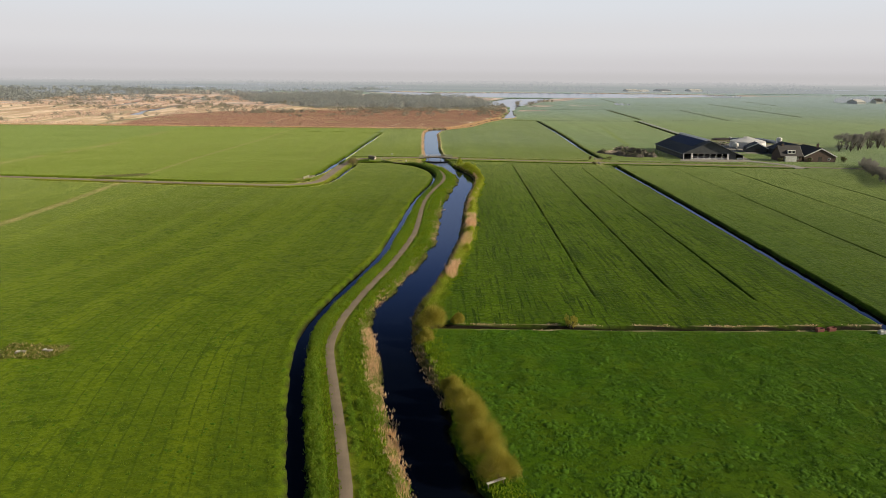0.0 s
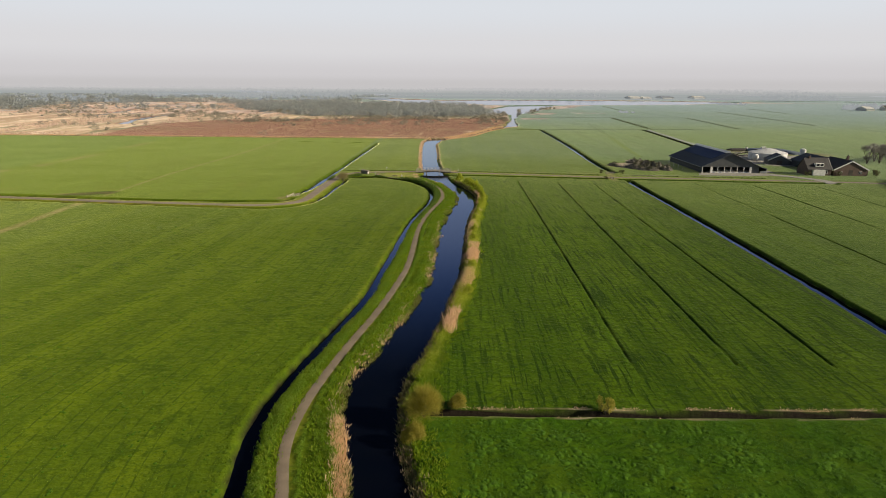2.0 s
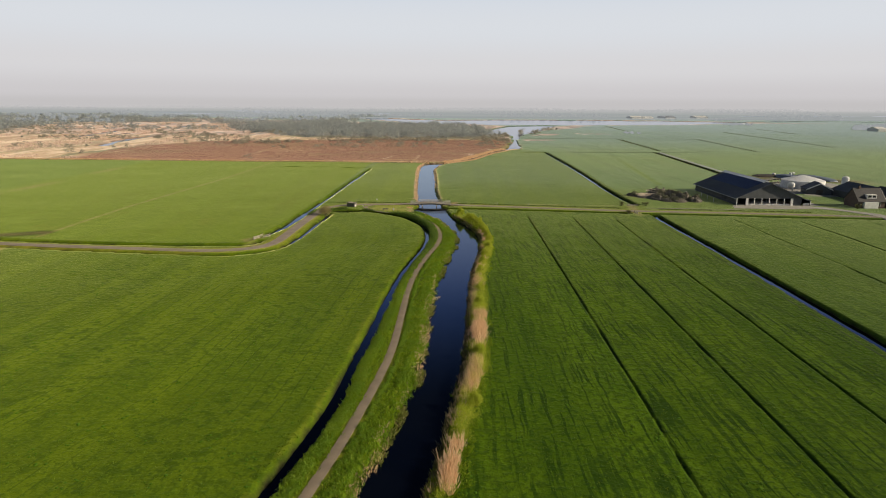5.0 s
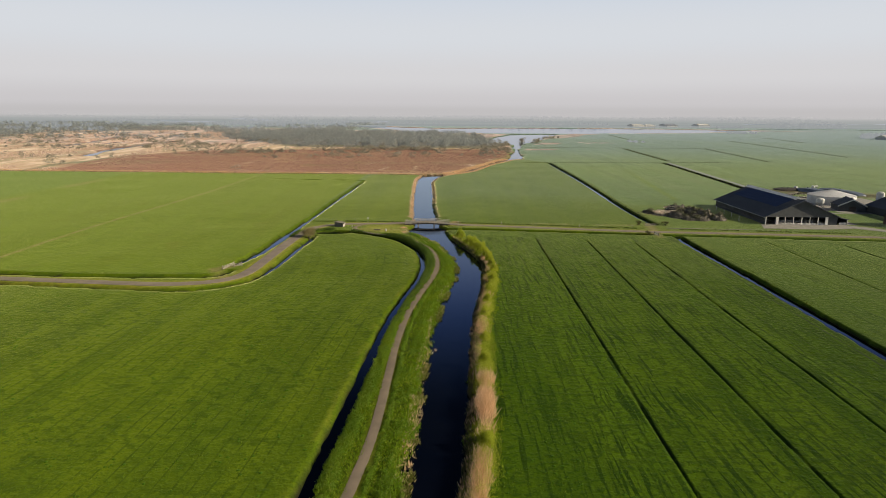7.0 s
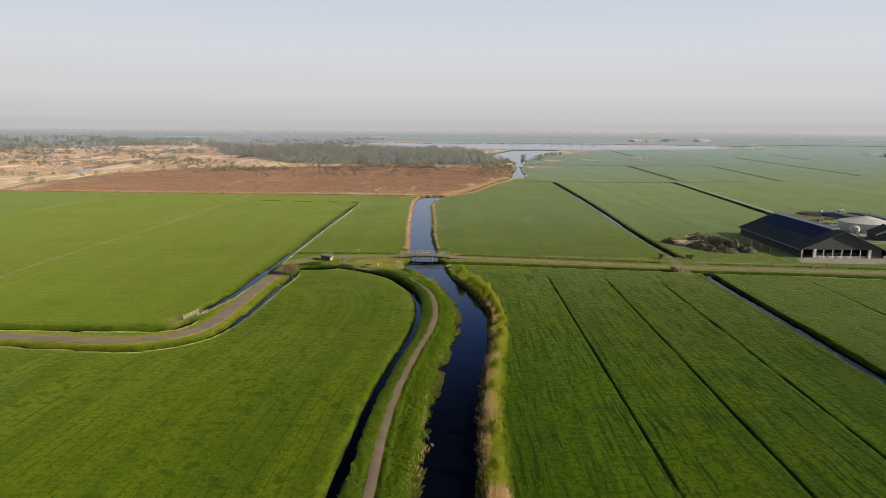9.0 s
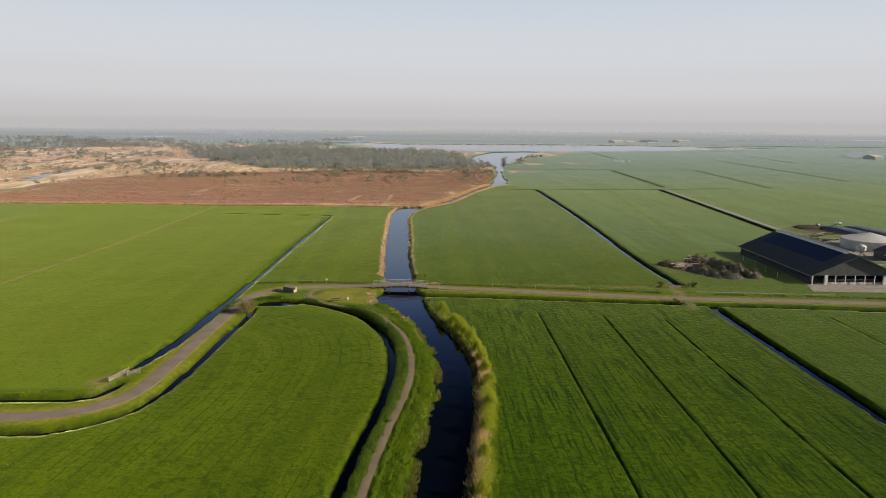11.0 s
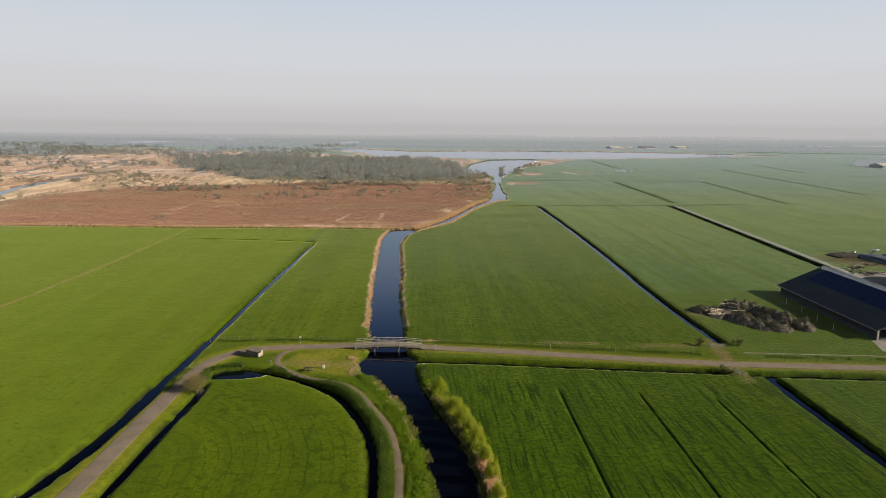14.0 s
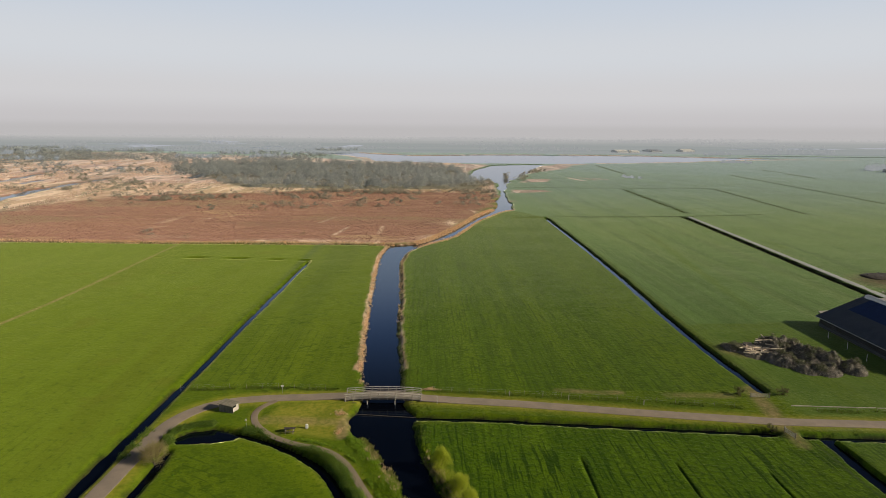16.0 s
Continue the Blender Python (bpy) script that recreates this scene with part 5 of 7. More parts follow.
tufts("bank_litter", a, b, RNG.uniform(0.3, 0.8, len(a)), 0.35, 0.16, 7, BUSH, "dark tangled stems at the foot of the bank", "shrubs", 0.9, np.maximum(ground_z(a, b), WATER_Z))

a, b = along([p for p in RIVER_E if 50 * K < p[1] < 226 * K], 1300, -0.2, 1.1)
ok = (b < 76 * K) | (lumps(a, b, 4, 60) > 0.5)
a, b = a[ok], b[ok]
leafy("bank_roots", a, b, RNG.uniform(0.2, 0.5, len(a)), RNG.uniform(0.2, 0.7, len(a)), 40, 0.07, BUSH, "dark tangled brush and roots over the water", "shrubs")

# brambles and nettles between the path and its ditch, and in a strip between the path and the river
def beside(line, n, lo, hi, seed, gap):
    a, b = along(line, n, lo, hi)
    ok = (sample(d_path, a, b) > 0.9) & (sample(d_road, a, b) > 2.2) & (sample(d_wet, a, b) > -0.1) & (lumps(a, b, 2.4, seed) + 0.3 * RNG.random(n) > gap)
    return a[ok], b[ok]


near_path = [p for p in PATH_LINE if 20 * K < p[1] < 223 * K]
a, b = beside([p for p in DITCH_PATH if 20 * K < p[1]], 6000, 0.8, 2.7, 57, 0.38)
c, d = along(POND[2:6], 420, -1.6, -0.4)
a, b = np.concatenate([a, c]), np.concatenate([b, d])
h = RNG.uniform(0.35, 0.95, len(a)) * np.interp(b, (40 * K, 150 * K, 190 * K, 219 * K, 224 * K), (0.9, 0.9, 1.5, 1.6, 0.8))
low = b < 165 * K + 14 * RNG.normal(size=len(b))
leafy("ditch_bank_herbs", a[low], b[low], RNG.uniform(0.25, 0.55, low.sum()), 0.85 * h[low], 56, 0.07, HERB, "bright green herbs and young nettles on the ditch bank", "shrubs")
a, b, h = a[~low], b[~low], h[~low]
c, d = RNG.normal(-39.8, 0.35, 60) * K, RNG.uniform(218, 226.5, 60) * K
a, b, h = np.concatenate([a, c]), np.concatenate([b, d]), np.concatenate([h, RNG.uniform(0.4, 0.9, 60)])
leafy("bank_scrub", a, b, RNG.uniform(0.28, 0.62, len(a)), h, 44, 0.09, SCRUB, "dark green brambles and nettles on the ditch bank", "shrubs")
a, b = beside(near_path, 3600, 0.95, 1.6, 58, 0.40)
leafy("path_nettles", a, b, RNG.uniform(0.2, 0.42, len(a)), RNG.uniform(0.15, 0.5, len(a)), 50, 0.06, HERB, "young nettles in a strip beside the path", "shrubs")
a, b = along([p for p in RIVER_W if 30 * K < p[1] < 226 * K], 2600, -2.6, 0.2)
ok = (sample(d_path, a, b) > 1.4) & (lumps(a, b, 3.0, 59) + 0.3 * RNG.random(len(a)) > 0.62)
a, b = a[ok], b[ok]
leafy("bank_herbs", a, b, RNG.uniform(0.25, 0.6, len(a)), RNG.uniform(0.2, 0.7, len(a)), 56, 0.075, HERB, "lush light green herbs on the river bank", "shrubs")

WILLOWS = [(5.2, 40.8, 3.2, 1.9), (4.0, 44.2, 3.6, 2.1), (3.2, 47.6, 3.5, 2.0), (2.3, 51.0, 3.1, 1.8), (1.3, 54.2, 2.5, 1.4), (-1.3, 70.2, 3.7, 2.3), (-1.9, 66.4, 2.0, 1.2), (1.9, 72.2, 1.7, 0.9)]
for px, py, ph, pr in WILLOWS:
    willow(px * K, py * K, ph * 1.05, pr * 1.25, 15000, "rounded yellow-green willow bush on the river bank", "willows on the bank")
for px, py, ph, pr in ((2.0, 216.2, 3.0, 1.9), (4.3, 210.6, 2.8, 1.8), (5.2, 206.9, 3.4, 1.5), (6.0, 204.0, 3.0, 1.3), (6.8, 200.4, 3.4, 1.5), (7.5, 196.6, 2.8, 1.3), (7.9, 192.6, 3.0, 1.3), (8.2, 188.5, 2.6, 1.2), (8.3, 183.5, 2.8, 1.2), (8.0, 177.5, 2.4, 1.1),
                       (7.0, 171.0, 2.3, 1.1), (6.2, 164.5, 2.1, 1.0), (5.6, 157.5, 2.0, 1.0), (5.2, 147.0, 2.0, 1.0), (4.8, 139.0, 2.2, 1.0), (4.2, 119.5, 2.0, 1.1), (3.4, 106.0, 2.0, 1.0)):
    willow(px * K, py * K, ph * 1.1, pr * 1.05, 7000, "upright lime-green young willow on the river bank", "young willows", "young_willow", LIME, 0.055)
shrub("elder_bush", 16.0 * K, 72.0 * K, 1.7, 1.2, WILLOW, 1500, 0.08, "low yellow-green bush on the ditch edge", "bush", "", 0.05, 7, 0.1)
willow(-35.4 * K, 217.6 * K, 4.9, 2.9, 5200, "olive-brown thorn tree just budding beside the road", "", "thorn_tree", THORN, 0.06, "tree")
shrub("thorn_bush", 51.6 * K, 238.6 * K, 1.3, 1.1, BUSH, 1200, 0.09, "low dark bramble bush by the gate", "bush", "brambles", 0.04, 6, 0.1)
shrub("thorn_bush", 58.9 * K, 238.6 * K, 1.4, 1.2, BUSH, 1200, 0.09, "low dark bramble bush by the gate", "bush", "brambles", 0.04, 6, 0.1)
shrub("thorn_bush", 50.6 * K, 226.3 * K, 1.2, 0.9, BUSH, 900, 0.09, "low dark bramble bush by the culvert", "bush", "brambles", 0.04, 6, 0.1)

# heath and moor
x, y = scatter(70000, -290, 56, 380 * K, 600 * K)
ok = inside(x, y, HEATH) & (sample(d_wet, x, y) > 2.5) & (lumps(x, y, 9, 31) + 0.5 * lumps(x, y, 28, 32) > 0.32)
tufts("heather", x[ok], y[ok], RNG.uniform(0.12, 0.32, ok.sum()), 0.6, 0.38, 3, HEATHER, "reddish-brown heather and bog myrtle", "heath", 0.8)
x, y = scatter(42000, -700, 60, 386 * K, 1000 * K)
ok = inside(x, y, MOOR) & ~inside(x, y, HEATH) & ~inside(x, y, FOREST) & (sample(d_wet, x, y) > 2) & (lumps(x + 0.07 * y, y * 0.2, 16, 33) > 0.56)
tufts("moor_reeds", x[ok], y[ok], RNG.uniform(0.7, 1.6, ok.sum()), 1.0, 0.6, 4, FAR_STRAW, "pale straw-coloured reed beds", "reeds", 0.4)


def far_wood(name, pts, heights, mat, label, leaf, per, wide=0.42, lobes=4, base=0.12):
    """Many trees of a wood: a trunk and a crown of rounded leafy lobes each, in one mesh."""
    pts, h = np.repeat(np.asarray(pts, float), lobes, 0), np.repeat(np.asarray(heights, float), lobes)
    n = len(h)
    lift = np.tile(np.linspace(0.0, 1.0, lobes), n // lobes)
    x = pts[:, 0] + RNG.normal(0, 1, n) * h * wide * 0.5 * (1 - 0.6 * lift)
    y = pts[:, 1] + RNG.normal(0, 1, n) * h * wide * 0.45 * (1 - 0.6 * lift)
    rr = h * wide * RNG.uniform(0.36, 0.62, n) * (1 - 0.15 * lift)
    hh = h * RNG.uniform(0.26, 0.38, n)
    v, _ = shells(x, y, np.maximum(h * (base + (0.60 - base) * lift) - 0.1 * hh, 0.0), rr, hh, per, leaf * 0.45, 0.22, -0.35)
    px, py, ph = pts[::lobes, 0], pts[::lobes, 1], h[::lobes]
    w = 0.006 * ph + 0.03
    o = np.zeros_like(px)
    stems = np.stack([np.stack([px - w, py, o - 0.1], 1), np.stack([px + w, py, o - 0.1], 1), np.stack([px, py, ph * 0.7], 1),
                      np.stack([px, py - w, o - 0.1], 1), np.stack([px, py + w, o - 0.1], 1), np.stack([px, py, ph * 0.7], 1)], 1).reshape(-1, 3)
    v = np.concatenate([v, stems])
    v[:, 2] = np.maximum(v[:, 2], -0.1)
    return tagged(new(name, mesh_of(name, v, np.arange(len(v)).reshape(-1, 3), [mat])), label, "trees", kind="stuff")


x, y = scatter(2700, -400, 60, 590 * K, 965 * K)
ok = inside(x, y, FOREST) & (lumps(x, y, 35, 41) + 0.5 * lumps(x, y, 13, 48) > 0.45) & (RNG.random(len(x)) < 0.38)
pts = np.stack([x[ok], y[ok]], 1)
tall = 6.5 + 7.0 * lumps(pts[:, 0], pts[:, 1], 32, 47) * RNG.uniform(0.6, 1.1, len(pts)) + 2.0 * (RNG.random(len(pts)) > 0.85)
far_wood("woodland", pts, tall, WOOD_FAR, "grey-green swamp woodland just coming into leaf, paled as by haze", 1.25, 56, 0.74, 5, 0.0)
x, y = scatter(7000, -1800, -180, 690 * K, 1450 * K)
fen = inside(x, y, FEN)
ok = ((lumps(x, y * 2.2, 130, 43) + 0.3 * lumps(x, y, 40, 44) > 0.74) | (fen & (lumps(x, y * 1.5, 60, 45) > 0.34))) & (sample(d_wet, x, y) > 3)
pts = np.stack([x[ok], y[ok]], 1)
far_wood("fen_woodland", pts, RNG.uniform(5, 9, len(pts)), WOOD_FAR, "bands of grey-green fen woodland, paled as by haze", 2.6, 12, 0.95, 3, 0.0)
x, y = scatter(3600, -700, 30, 400 * K, 900 * K)
ok = inside(x, y, MOOR) & ~inside(x, y, HEATH) & (sample(d_wet, x, y) > 2) & (lumps(x, y * 1.8, 48, 42) + 0.3 * RNG.random(len(x)) > 0.86)
pts = np.stack([x[ok], y[ok]], 1)
x, y = scatter(900, -250, 50, 470 * K, 600 * K)
ok = inside(x, y, HEATH) & (sample(d_wet, x, y) > 3) & (lumps(x, y * 1.6, 26, 46) + 0.35 * RNG.random(len(x)) + np.interp(y, (470 * K, 590 * K), (-0.25, 0.10)) > 0.76)
pts = np.concatenate([pts, np.stack([x[ok], y[ok]], 1), np.array(plan((-115, 398), (-166, 550), (-172, 553), (-189, 523), (-198, 506), (-197, 562), (-192, 566), (-41, 588), (-12, 601), (-311, 711)))])
far_wood("moor_scrub", pts, RNG.uniform(1.8, 5.0, len(pts)), MOOR_BUSH, "scattered rounded grey-brown scrub between reed beds, paled as by haze", 0.85, 60, 1.15, 3, 0.0)
pts = np.array([(-95, 470), (-92, 474), (-88, 472), (-70, 480), (-110, 566), (-100, 560), (-93, 564), (-86, 557), (-78, 570), (-68, 575), (-120, 562), (-52, 395), (-96, 386), (-163, 384)]) * K
far_wood("heath_birches", pts, RNG.uniform(2.5, 4.5, len(pts)), TWIG, "thin bare birches on the heath", 0.4, 26, 0.6, 4)
pts = np.array([(47, 640), (44, 632), (40, 625), (36, 630), (30, 622), (25, 628), (46, 655), (45, 668), (90, 770), (96, 776), (101, 790), (70, 745), (66, 720), (64, 700), (82, 723), (79, 716), (86, 728), (113, 799), (108, 805), (118, 812), (104, 786), (76, 690), (80, 684), (33, 573), (28, 570), (38, 576), (24, 574), (20, 570), (42, 578)]) * K
far_wood("shore_trees", pts, RNG.uniform(3, 5.5, len(pts)), MOOR_BUSH, "grey-brown alder scrub on the lake shore", 0.9, 80, 1.0, 4, 0.0)


def tree_rows(rows):
    out, hs = [], []
    for x0, y0, x1, y1, n, h in rows:
        t = RNG.random(n)
        out.append(np.stack([x0 + (x1 - x0) * t + RNG.normal(0, 3, n), y0 + (y1 - y0) * t + RNG.normal(0, 8, n)], 1) * 1.0)
        hs.append(h * RNG.uniform(0.6, 1.15, n))
    return np.concatenate(out), np.concatenate(hs)


pts, hs = tree_rows(((595, 1030, 660, 1045, 30, 10), (640, 1100, 760, 1120, 22, 7), (480, 1205, 520, 1212, 16, 5), (595, 1560, 660, 1575, 30, 7), (900, 1720, 990, 1730, 30, 8), (210, 860, 224, 864, 6, 2.2)))
far_wood("lakeside_trees", pts, hs, HAZE_GLOW, "tree clumps round distant farms, glowing a painted haze grey", 2.4, 50, 0.7, 4, 0.0)
rows = []
for k in range(34):
    yy = 1350 + 3000 * (k / 34) ** 1.1
    xx = RNG.uniform(-1, 1) * (yy * 0.8)
    ln = RNG.uniform(60, 420) * yy / 2000
    rows.append((xx, yy, xx + ln, yy + RNG.uniform(-40, 40), int(10 + ln / 7), RNG.uniform(8, 15)))
for k in range(16):
    xx = RNG.uniform(-1600, -250)
    yy = RNG.uniform(1150, 1900)
    rows.append((xx, yy, xx + RNG.uniform(60, 320), yy + RNG.uniform(-30, 30), 26, RNG.uniform(6, 10)))
pts, hs = tree_rows(rows)
dry = ~inside(pts[:, 0], pts[:, 1], LAKE) & (sample(d_wet, pts[:, 0], pts[:, 1]) > 6) & ((pts[:, 1] > 1560) | (pts[:, 0] < -200))
pts, hs = pts[dry], hs[dry]
far_wood("distant_trees", pts, hs, HAZE_GLOW, "far rows of trees, their pale haze painted as glow", 4.8, 13, 0.9, 3, 0.0)
rows = [(-3600, 4250, 3600, 4250, 300, 10), (-3300, 3600, 3300, 3700, 90, 9)]
pts, hs = tree_rows(rows)
far_wood("horizon_trees", pts, hs, HAZE_GLOW, "tree line on the horizon, its haze painted as glow", 8.0, 12, 1.6, 3, 0.0)

# ---- the bridge ----


def make_bridge():
    ob = thing("footbridge", pose(0, BRIDGE_Y, 0), "arched timber road bridge with pale weathered railings", "bridge")
    x0, x1, half = BRIDGE_X0, BRIDGE_X1, 1.55
    n = 22
    xs = [x0 + (x1 - x0) * i / n for i in range(n + 1)]

    def strip(y, z0, wide, tall, a=x0, b=x1):
        bm = bmesh.new()
        rows = []
        for i in range(n + 1):
            xx = a + (b - a) * i / n
            zz = float(deck_z(min(max(xx, x0 + 0.01), x1 - 0.01))) + z0
            rows.append([bm.verts.new((xx, y + dy, zz + dz)) for dy, dz in ((-wide / 2, 0), (wide / 2, 0), (wide / 2, tall), (-wide / 2, tall))])
        for p, q in zip(rows[:-1], rows[1:]):
            for k in range(4):
                bm.faces.new((p[k], q[k], q[(k + 1) % 4], p[(k + 1) % 4]))
        bm.faces.new(rows[0])
        bm.faces.new(rows[-1][::-1])
        bmesh.ops.recalc_face_normals(bm, faces=bm.faces)
        return bm
    for y in (-1.3, -0.45, 0.45, 1.3):
        part("girder", strip(y, -0.42, 0.16, 0.34), DARKWOOD, ob, "dark timber girder")
    count = 92
    step = (x1 - x0) / count
    plank = bpy.data.meshes.new("plank")
    bm = boxed((0, 0, 0), (step * 0.93, half * 2, 0.07), 0.008)
    bm.to_mesh(plank)
    bm.free()
    plank.materials.append(OLDWOOD)
    for i in range(count):
        xx = x0 + step * (i + 0.5)
        p = new("plank", plank)
        p.parent = ob
        slope = math.atan2(float(deck_z(xx + 0.05) - deck_z(xx - 0.05)), 0.1)
        p.matrix_local = Matrix.Translation((xx, random.uniform(-0.02, 0.02), float(deck_z(xx)) - 0.035)) @ Matrix.Rotation(-slope, 4, "Y")
    for side in (-1, 1):
        y = side * (half - 0.06)
        for i in range(10):
            xx = x0 + 0.15 + (x1 - x0 - 0.3) * i / 9
            zz = float(deck_z(xx))
            part("post", boxed((xx, y + side * 0.10, zz + 0.36), (0.11, 0.11, 1.42), 0.012), RAILWOOD, ob, "pale weathered railing post")
        part("handrail", strip(y + side * 0.03, 1.02, 0.13, 0.07), HANDWOOD, ob, "pale weathered handrail")
        part("rail", strip(y + side * 0.03, 0.62, 0.05, 0.09), HANDWOOD, ob)
        part("rail", strip(y + side * 0.03, 0.26, 0.05, 0.09), RAILWOOD, ob)
        part("kerb", strip(y - side * 0.10, 0.0, 0.14, 0.12), RAILWOOD, ob)
    for xx in (-9.6 * K, -5.2 * K):
        for y in (-1.25, 1.25):
            part("pile", rod(bmesh.new(), (xx, y, -2.2), (xx, y, float(deck_z(xx)) - 0.4), 0.15, 0.14, 10), CONCRETE, ob, "pale round pile standing in the water")
        part("crosshead", boxed((xx, 0, float(deck_z(xx)) - 0.50), (0.26, 3.1, 0.22), 0.02), DARKWOOD, ob)
    for xx, s in ((x0 + 0.5, -1), (x1 - 0.5, 1)):
        part("abutment", boxed((xx + s * 0.2, 0, -0.45), (0.9, 3.2, 1.35), 0.04), DARKWOOD, ob, "dark timber abutment in the bank")
        part("sheeting", boxed((xx - s * 1.4, -2.2, -0.55), (0.9, 0.12, 1.2), 0.02), DARKWOOD, ob)
    return ob


make_bridge()
# floating boom across the water just south of the bridge
bm = bmesh.new()
rod(bm, (-11.3 * K, 232.6 * K, WATER_Z + 0.03), (-1.7 * K, 231.4 * K, WATER_Z + 0.03), 0.09, 0.09, 8)
boom = thing("floating_boom", pose(0, 0, 0), "dark floating log boom across the water", "boom")
part("log", bm, DARKWOOD, boom)

# ---- roadside things ----


OLDFELT = plain("weathered_felt", (0.20, 0.185, 0.14), (0.13, 0.12, 0.09), 0.6, 0.9, grain=0.05)


def make_hut():
    """The small old shelter beside the road."""
    ob = thing("shelter_hut", pose(-30.6 * K, 232.9 * K, 0.0, 0, 0, -20), "small old boarded shelter hut with a flat felt roof", "hut")
    w, d, h = 2.8, 2.0, 1.35
    part("wall", boxed((0, d / 2, h / 2 - 0.05), (w, 0.1, h), 0.01), CANVAS, ob)
    part("wall", boxed((-w / 2 + 0.05, 0, h / 2 - 0.05), (0.1, d - 0.1, h), 0.01), CANVAS, ob)
    part("wall", boxed((w / 2 - 0.05, 0, h / 2 - 0.05), (0.1, d - 0.1, h), 0.01), RAILWOOD, ob, "pale boarded end wall")
    for i in range(9):
        part("board", boxed((-w / 2 + 0.17 + i * 0.345, -d / 2, h / 2 - 0.05), (0.31, 0.06, h - random.uniform(0, 0.06)), 0.008), CANVAS, ob)
    part("window", boxed((w / 2 + 0.005, -0.2, 1.0), (0.04, 0.9, 0.42), 0.006), GLASS, ob, "dark unglazed opening")
    part("lintel", boxed((w / 2 + 0.02, -0.2, 1.28), (0.06, 1.2, 0.12), 0.006), RAILWOOD, ob)
    roof = part("roof", boxed((0, 0, h + 0.05), (w + 0.4, d + 0.4, 0.12), 0.02, Matrix.Rotation(radians(4), 4, "Y")), OLDFELT, ob, "weathered olive-grey felt roof")
    for k in range(4):
        part("batten", boxed((-1.2 + 0.8 * k, 0, h + 0.14 - (-1.2 + 0.8 * k) * 0.07), (0.06, d + 0.36, 0.05), 0.006, Matrix.Rotation(radians(4), 4, "Y")), OLDWOOD, roof)
    return ob


make_hut()


def make_table(x, y, turn):
    ob = thing("picnic_table", pose(x, y, 0.0, 0, 0, turn), "dark weathered picnic table with two fixed benches", "table")
    for i in range(5):
        part("tabletop_plank", boxed((0, -0.32 + 0.16 * i, 0.74), (1.9, 0.145, 0.045), 0.006), DARKWOOD, ob)
    for s in (-1, 1):
        for i in range(2):
            part("bench_plank", boxed((0, s * (0.68 + 0.16 * i), 0.44), (1.9, 0.145, 0.045), 0.006), DARKWOOD, ob)
        for t in (-0.65, 0.65):
            bm = rod(bmesh.new(), (t, s * 0.75, -0.05), (t, s * 0.25, 0.72), 0.045, 0.045, 4)
            part("leg", bm, OLDWOOD, ob)
    for t in (-0.65, 0.65):
        part("cross_beam", boxed((t, 0, 0.39), (0.06, 1.7, 0.09), 0.006), OLDWOOD, ob)
    return ob


make_table(-19.6 * K, 225.6 * K, 4)
stone = thing("marker_stone", pose(-17.4 * K, 226.9 * K, 0), "short pale concrete marker block in the grass", "stone")
part("block", boxed((0, 0, 0.32), (0.45, 0.4, 0.75), 0.05), TANKWALL, stone)


def make_sign(x, y, h, plate, turn=0, mat=None, label="slim sign post with a small white plate"):
    ob = thing("sign_post", pose(x, y, 0, 0, 0, turn), label, "sign", "sign posts")
    part("pole", rod(bmesh.new(), (0, 0, -0.2), (0, 0, h), 0.035, 0.035, 8), STEEL, ob)
    part("plate", boxed((0, -0.05, h - plate[1] / 2), (plate[0], 0.03, plate[1]), 0.008), mat or WHITE, ob)
    return ob


make_sign(-23.8 * K, 239.2 * K, 1.7, (0.55, 0.32), 5)
make_sign(-26.3 * K, 227.3 * K, 1.5, (0.38, 0.38), -10)
make_sign(1.6 * K, 235.0 * K, 1.6, (0.12, 0.25), 0, WHITE, "slim white-topped marker post")
for px, py in ((34.5, 234.8), (22.9, 236.7), (13.5, 238.2)):
    ob = thing("bollard", pose(px * K, py * K, 0), "pale squat roadside marker post in the verge", "post", "roadside posts")
    part("post", boxed((0, 0, 0.45), (0.15, 0.14, 1.1), 0.03), RAILWOOD, ob)


def make_fence(name, pts, step, label, rails=2, h=1.05):
    """A wire fence: posts and thin wires along a line."""
    ob = thing(name, pose(*pts[0], 0), label, "fence")
    line = smooth_line(pts, 0.5)
    seg = np.r_[0, np.cumsum(np.linalg.norm(np.diff(line, axis=0), axis=1))]
    post = bpy.data.meshes.new("post")
    bm = rod(bmesh.new(), (0, 0, -0.2), (0, 0, h), 0.03, 0.026, 6)
    bm.to_mesh(post)
    bm.free()
    post.materials.append(OLDWOOD)
    places = []
    for s in np.arange(0, seg[-1], step):
        px, py = np.interp(s, seg, line[:, 0]), np.interp(s, seg, line[:, 1])
        places.append((px - pts[0][0], py - pts[0][1]))
        o = new("post", post)
        o.parent = ob
        o.matrix_local = pose(*places[-1], 0, random.uniform(-4, 4), random.uniform(-4, 4), 0)
    for k in range(rails):
        bm = bmesh.new()
        for a, b in zip(places[:-1], places[1:]):
            rod(bm, (*a, h * (0.5 + 0.42 * k)), (*b, h * (0.5 + 0.42 * k)), 0.0035, 0.0035, 3)
        part("wire", bm, STEEL, ob)
    return ob


make_fence("wire_fence", plan((-41, 240.5), (-33, 241.0), (-24, 241.2), (-14.5, 240.6)), 3.2, "low wire fence on thin grey posts beside the road")
make_fence("wire_fence", plan((1, 240.0), (14, 238.6), (30, 236.6), (44, 234.6), (50, 233.6)), 3.6, "low wire fence on thin grey posts along the field")
make_fence("wire_fence", plan((61, 232.6), (75, 231.6), (90, 230.4), (104, 229.2)), 3.6, "low wire fence on thin grey posts before the farmyard")


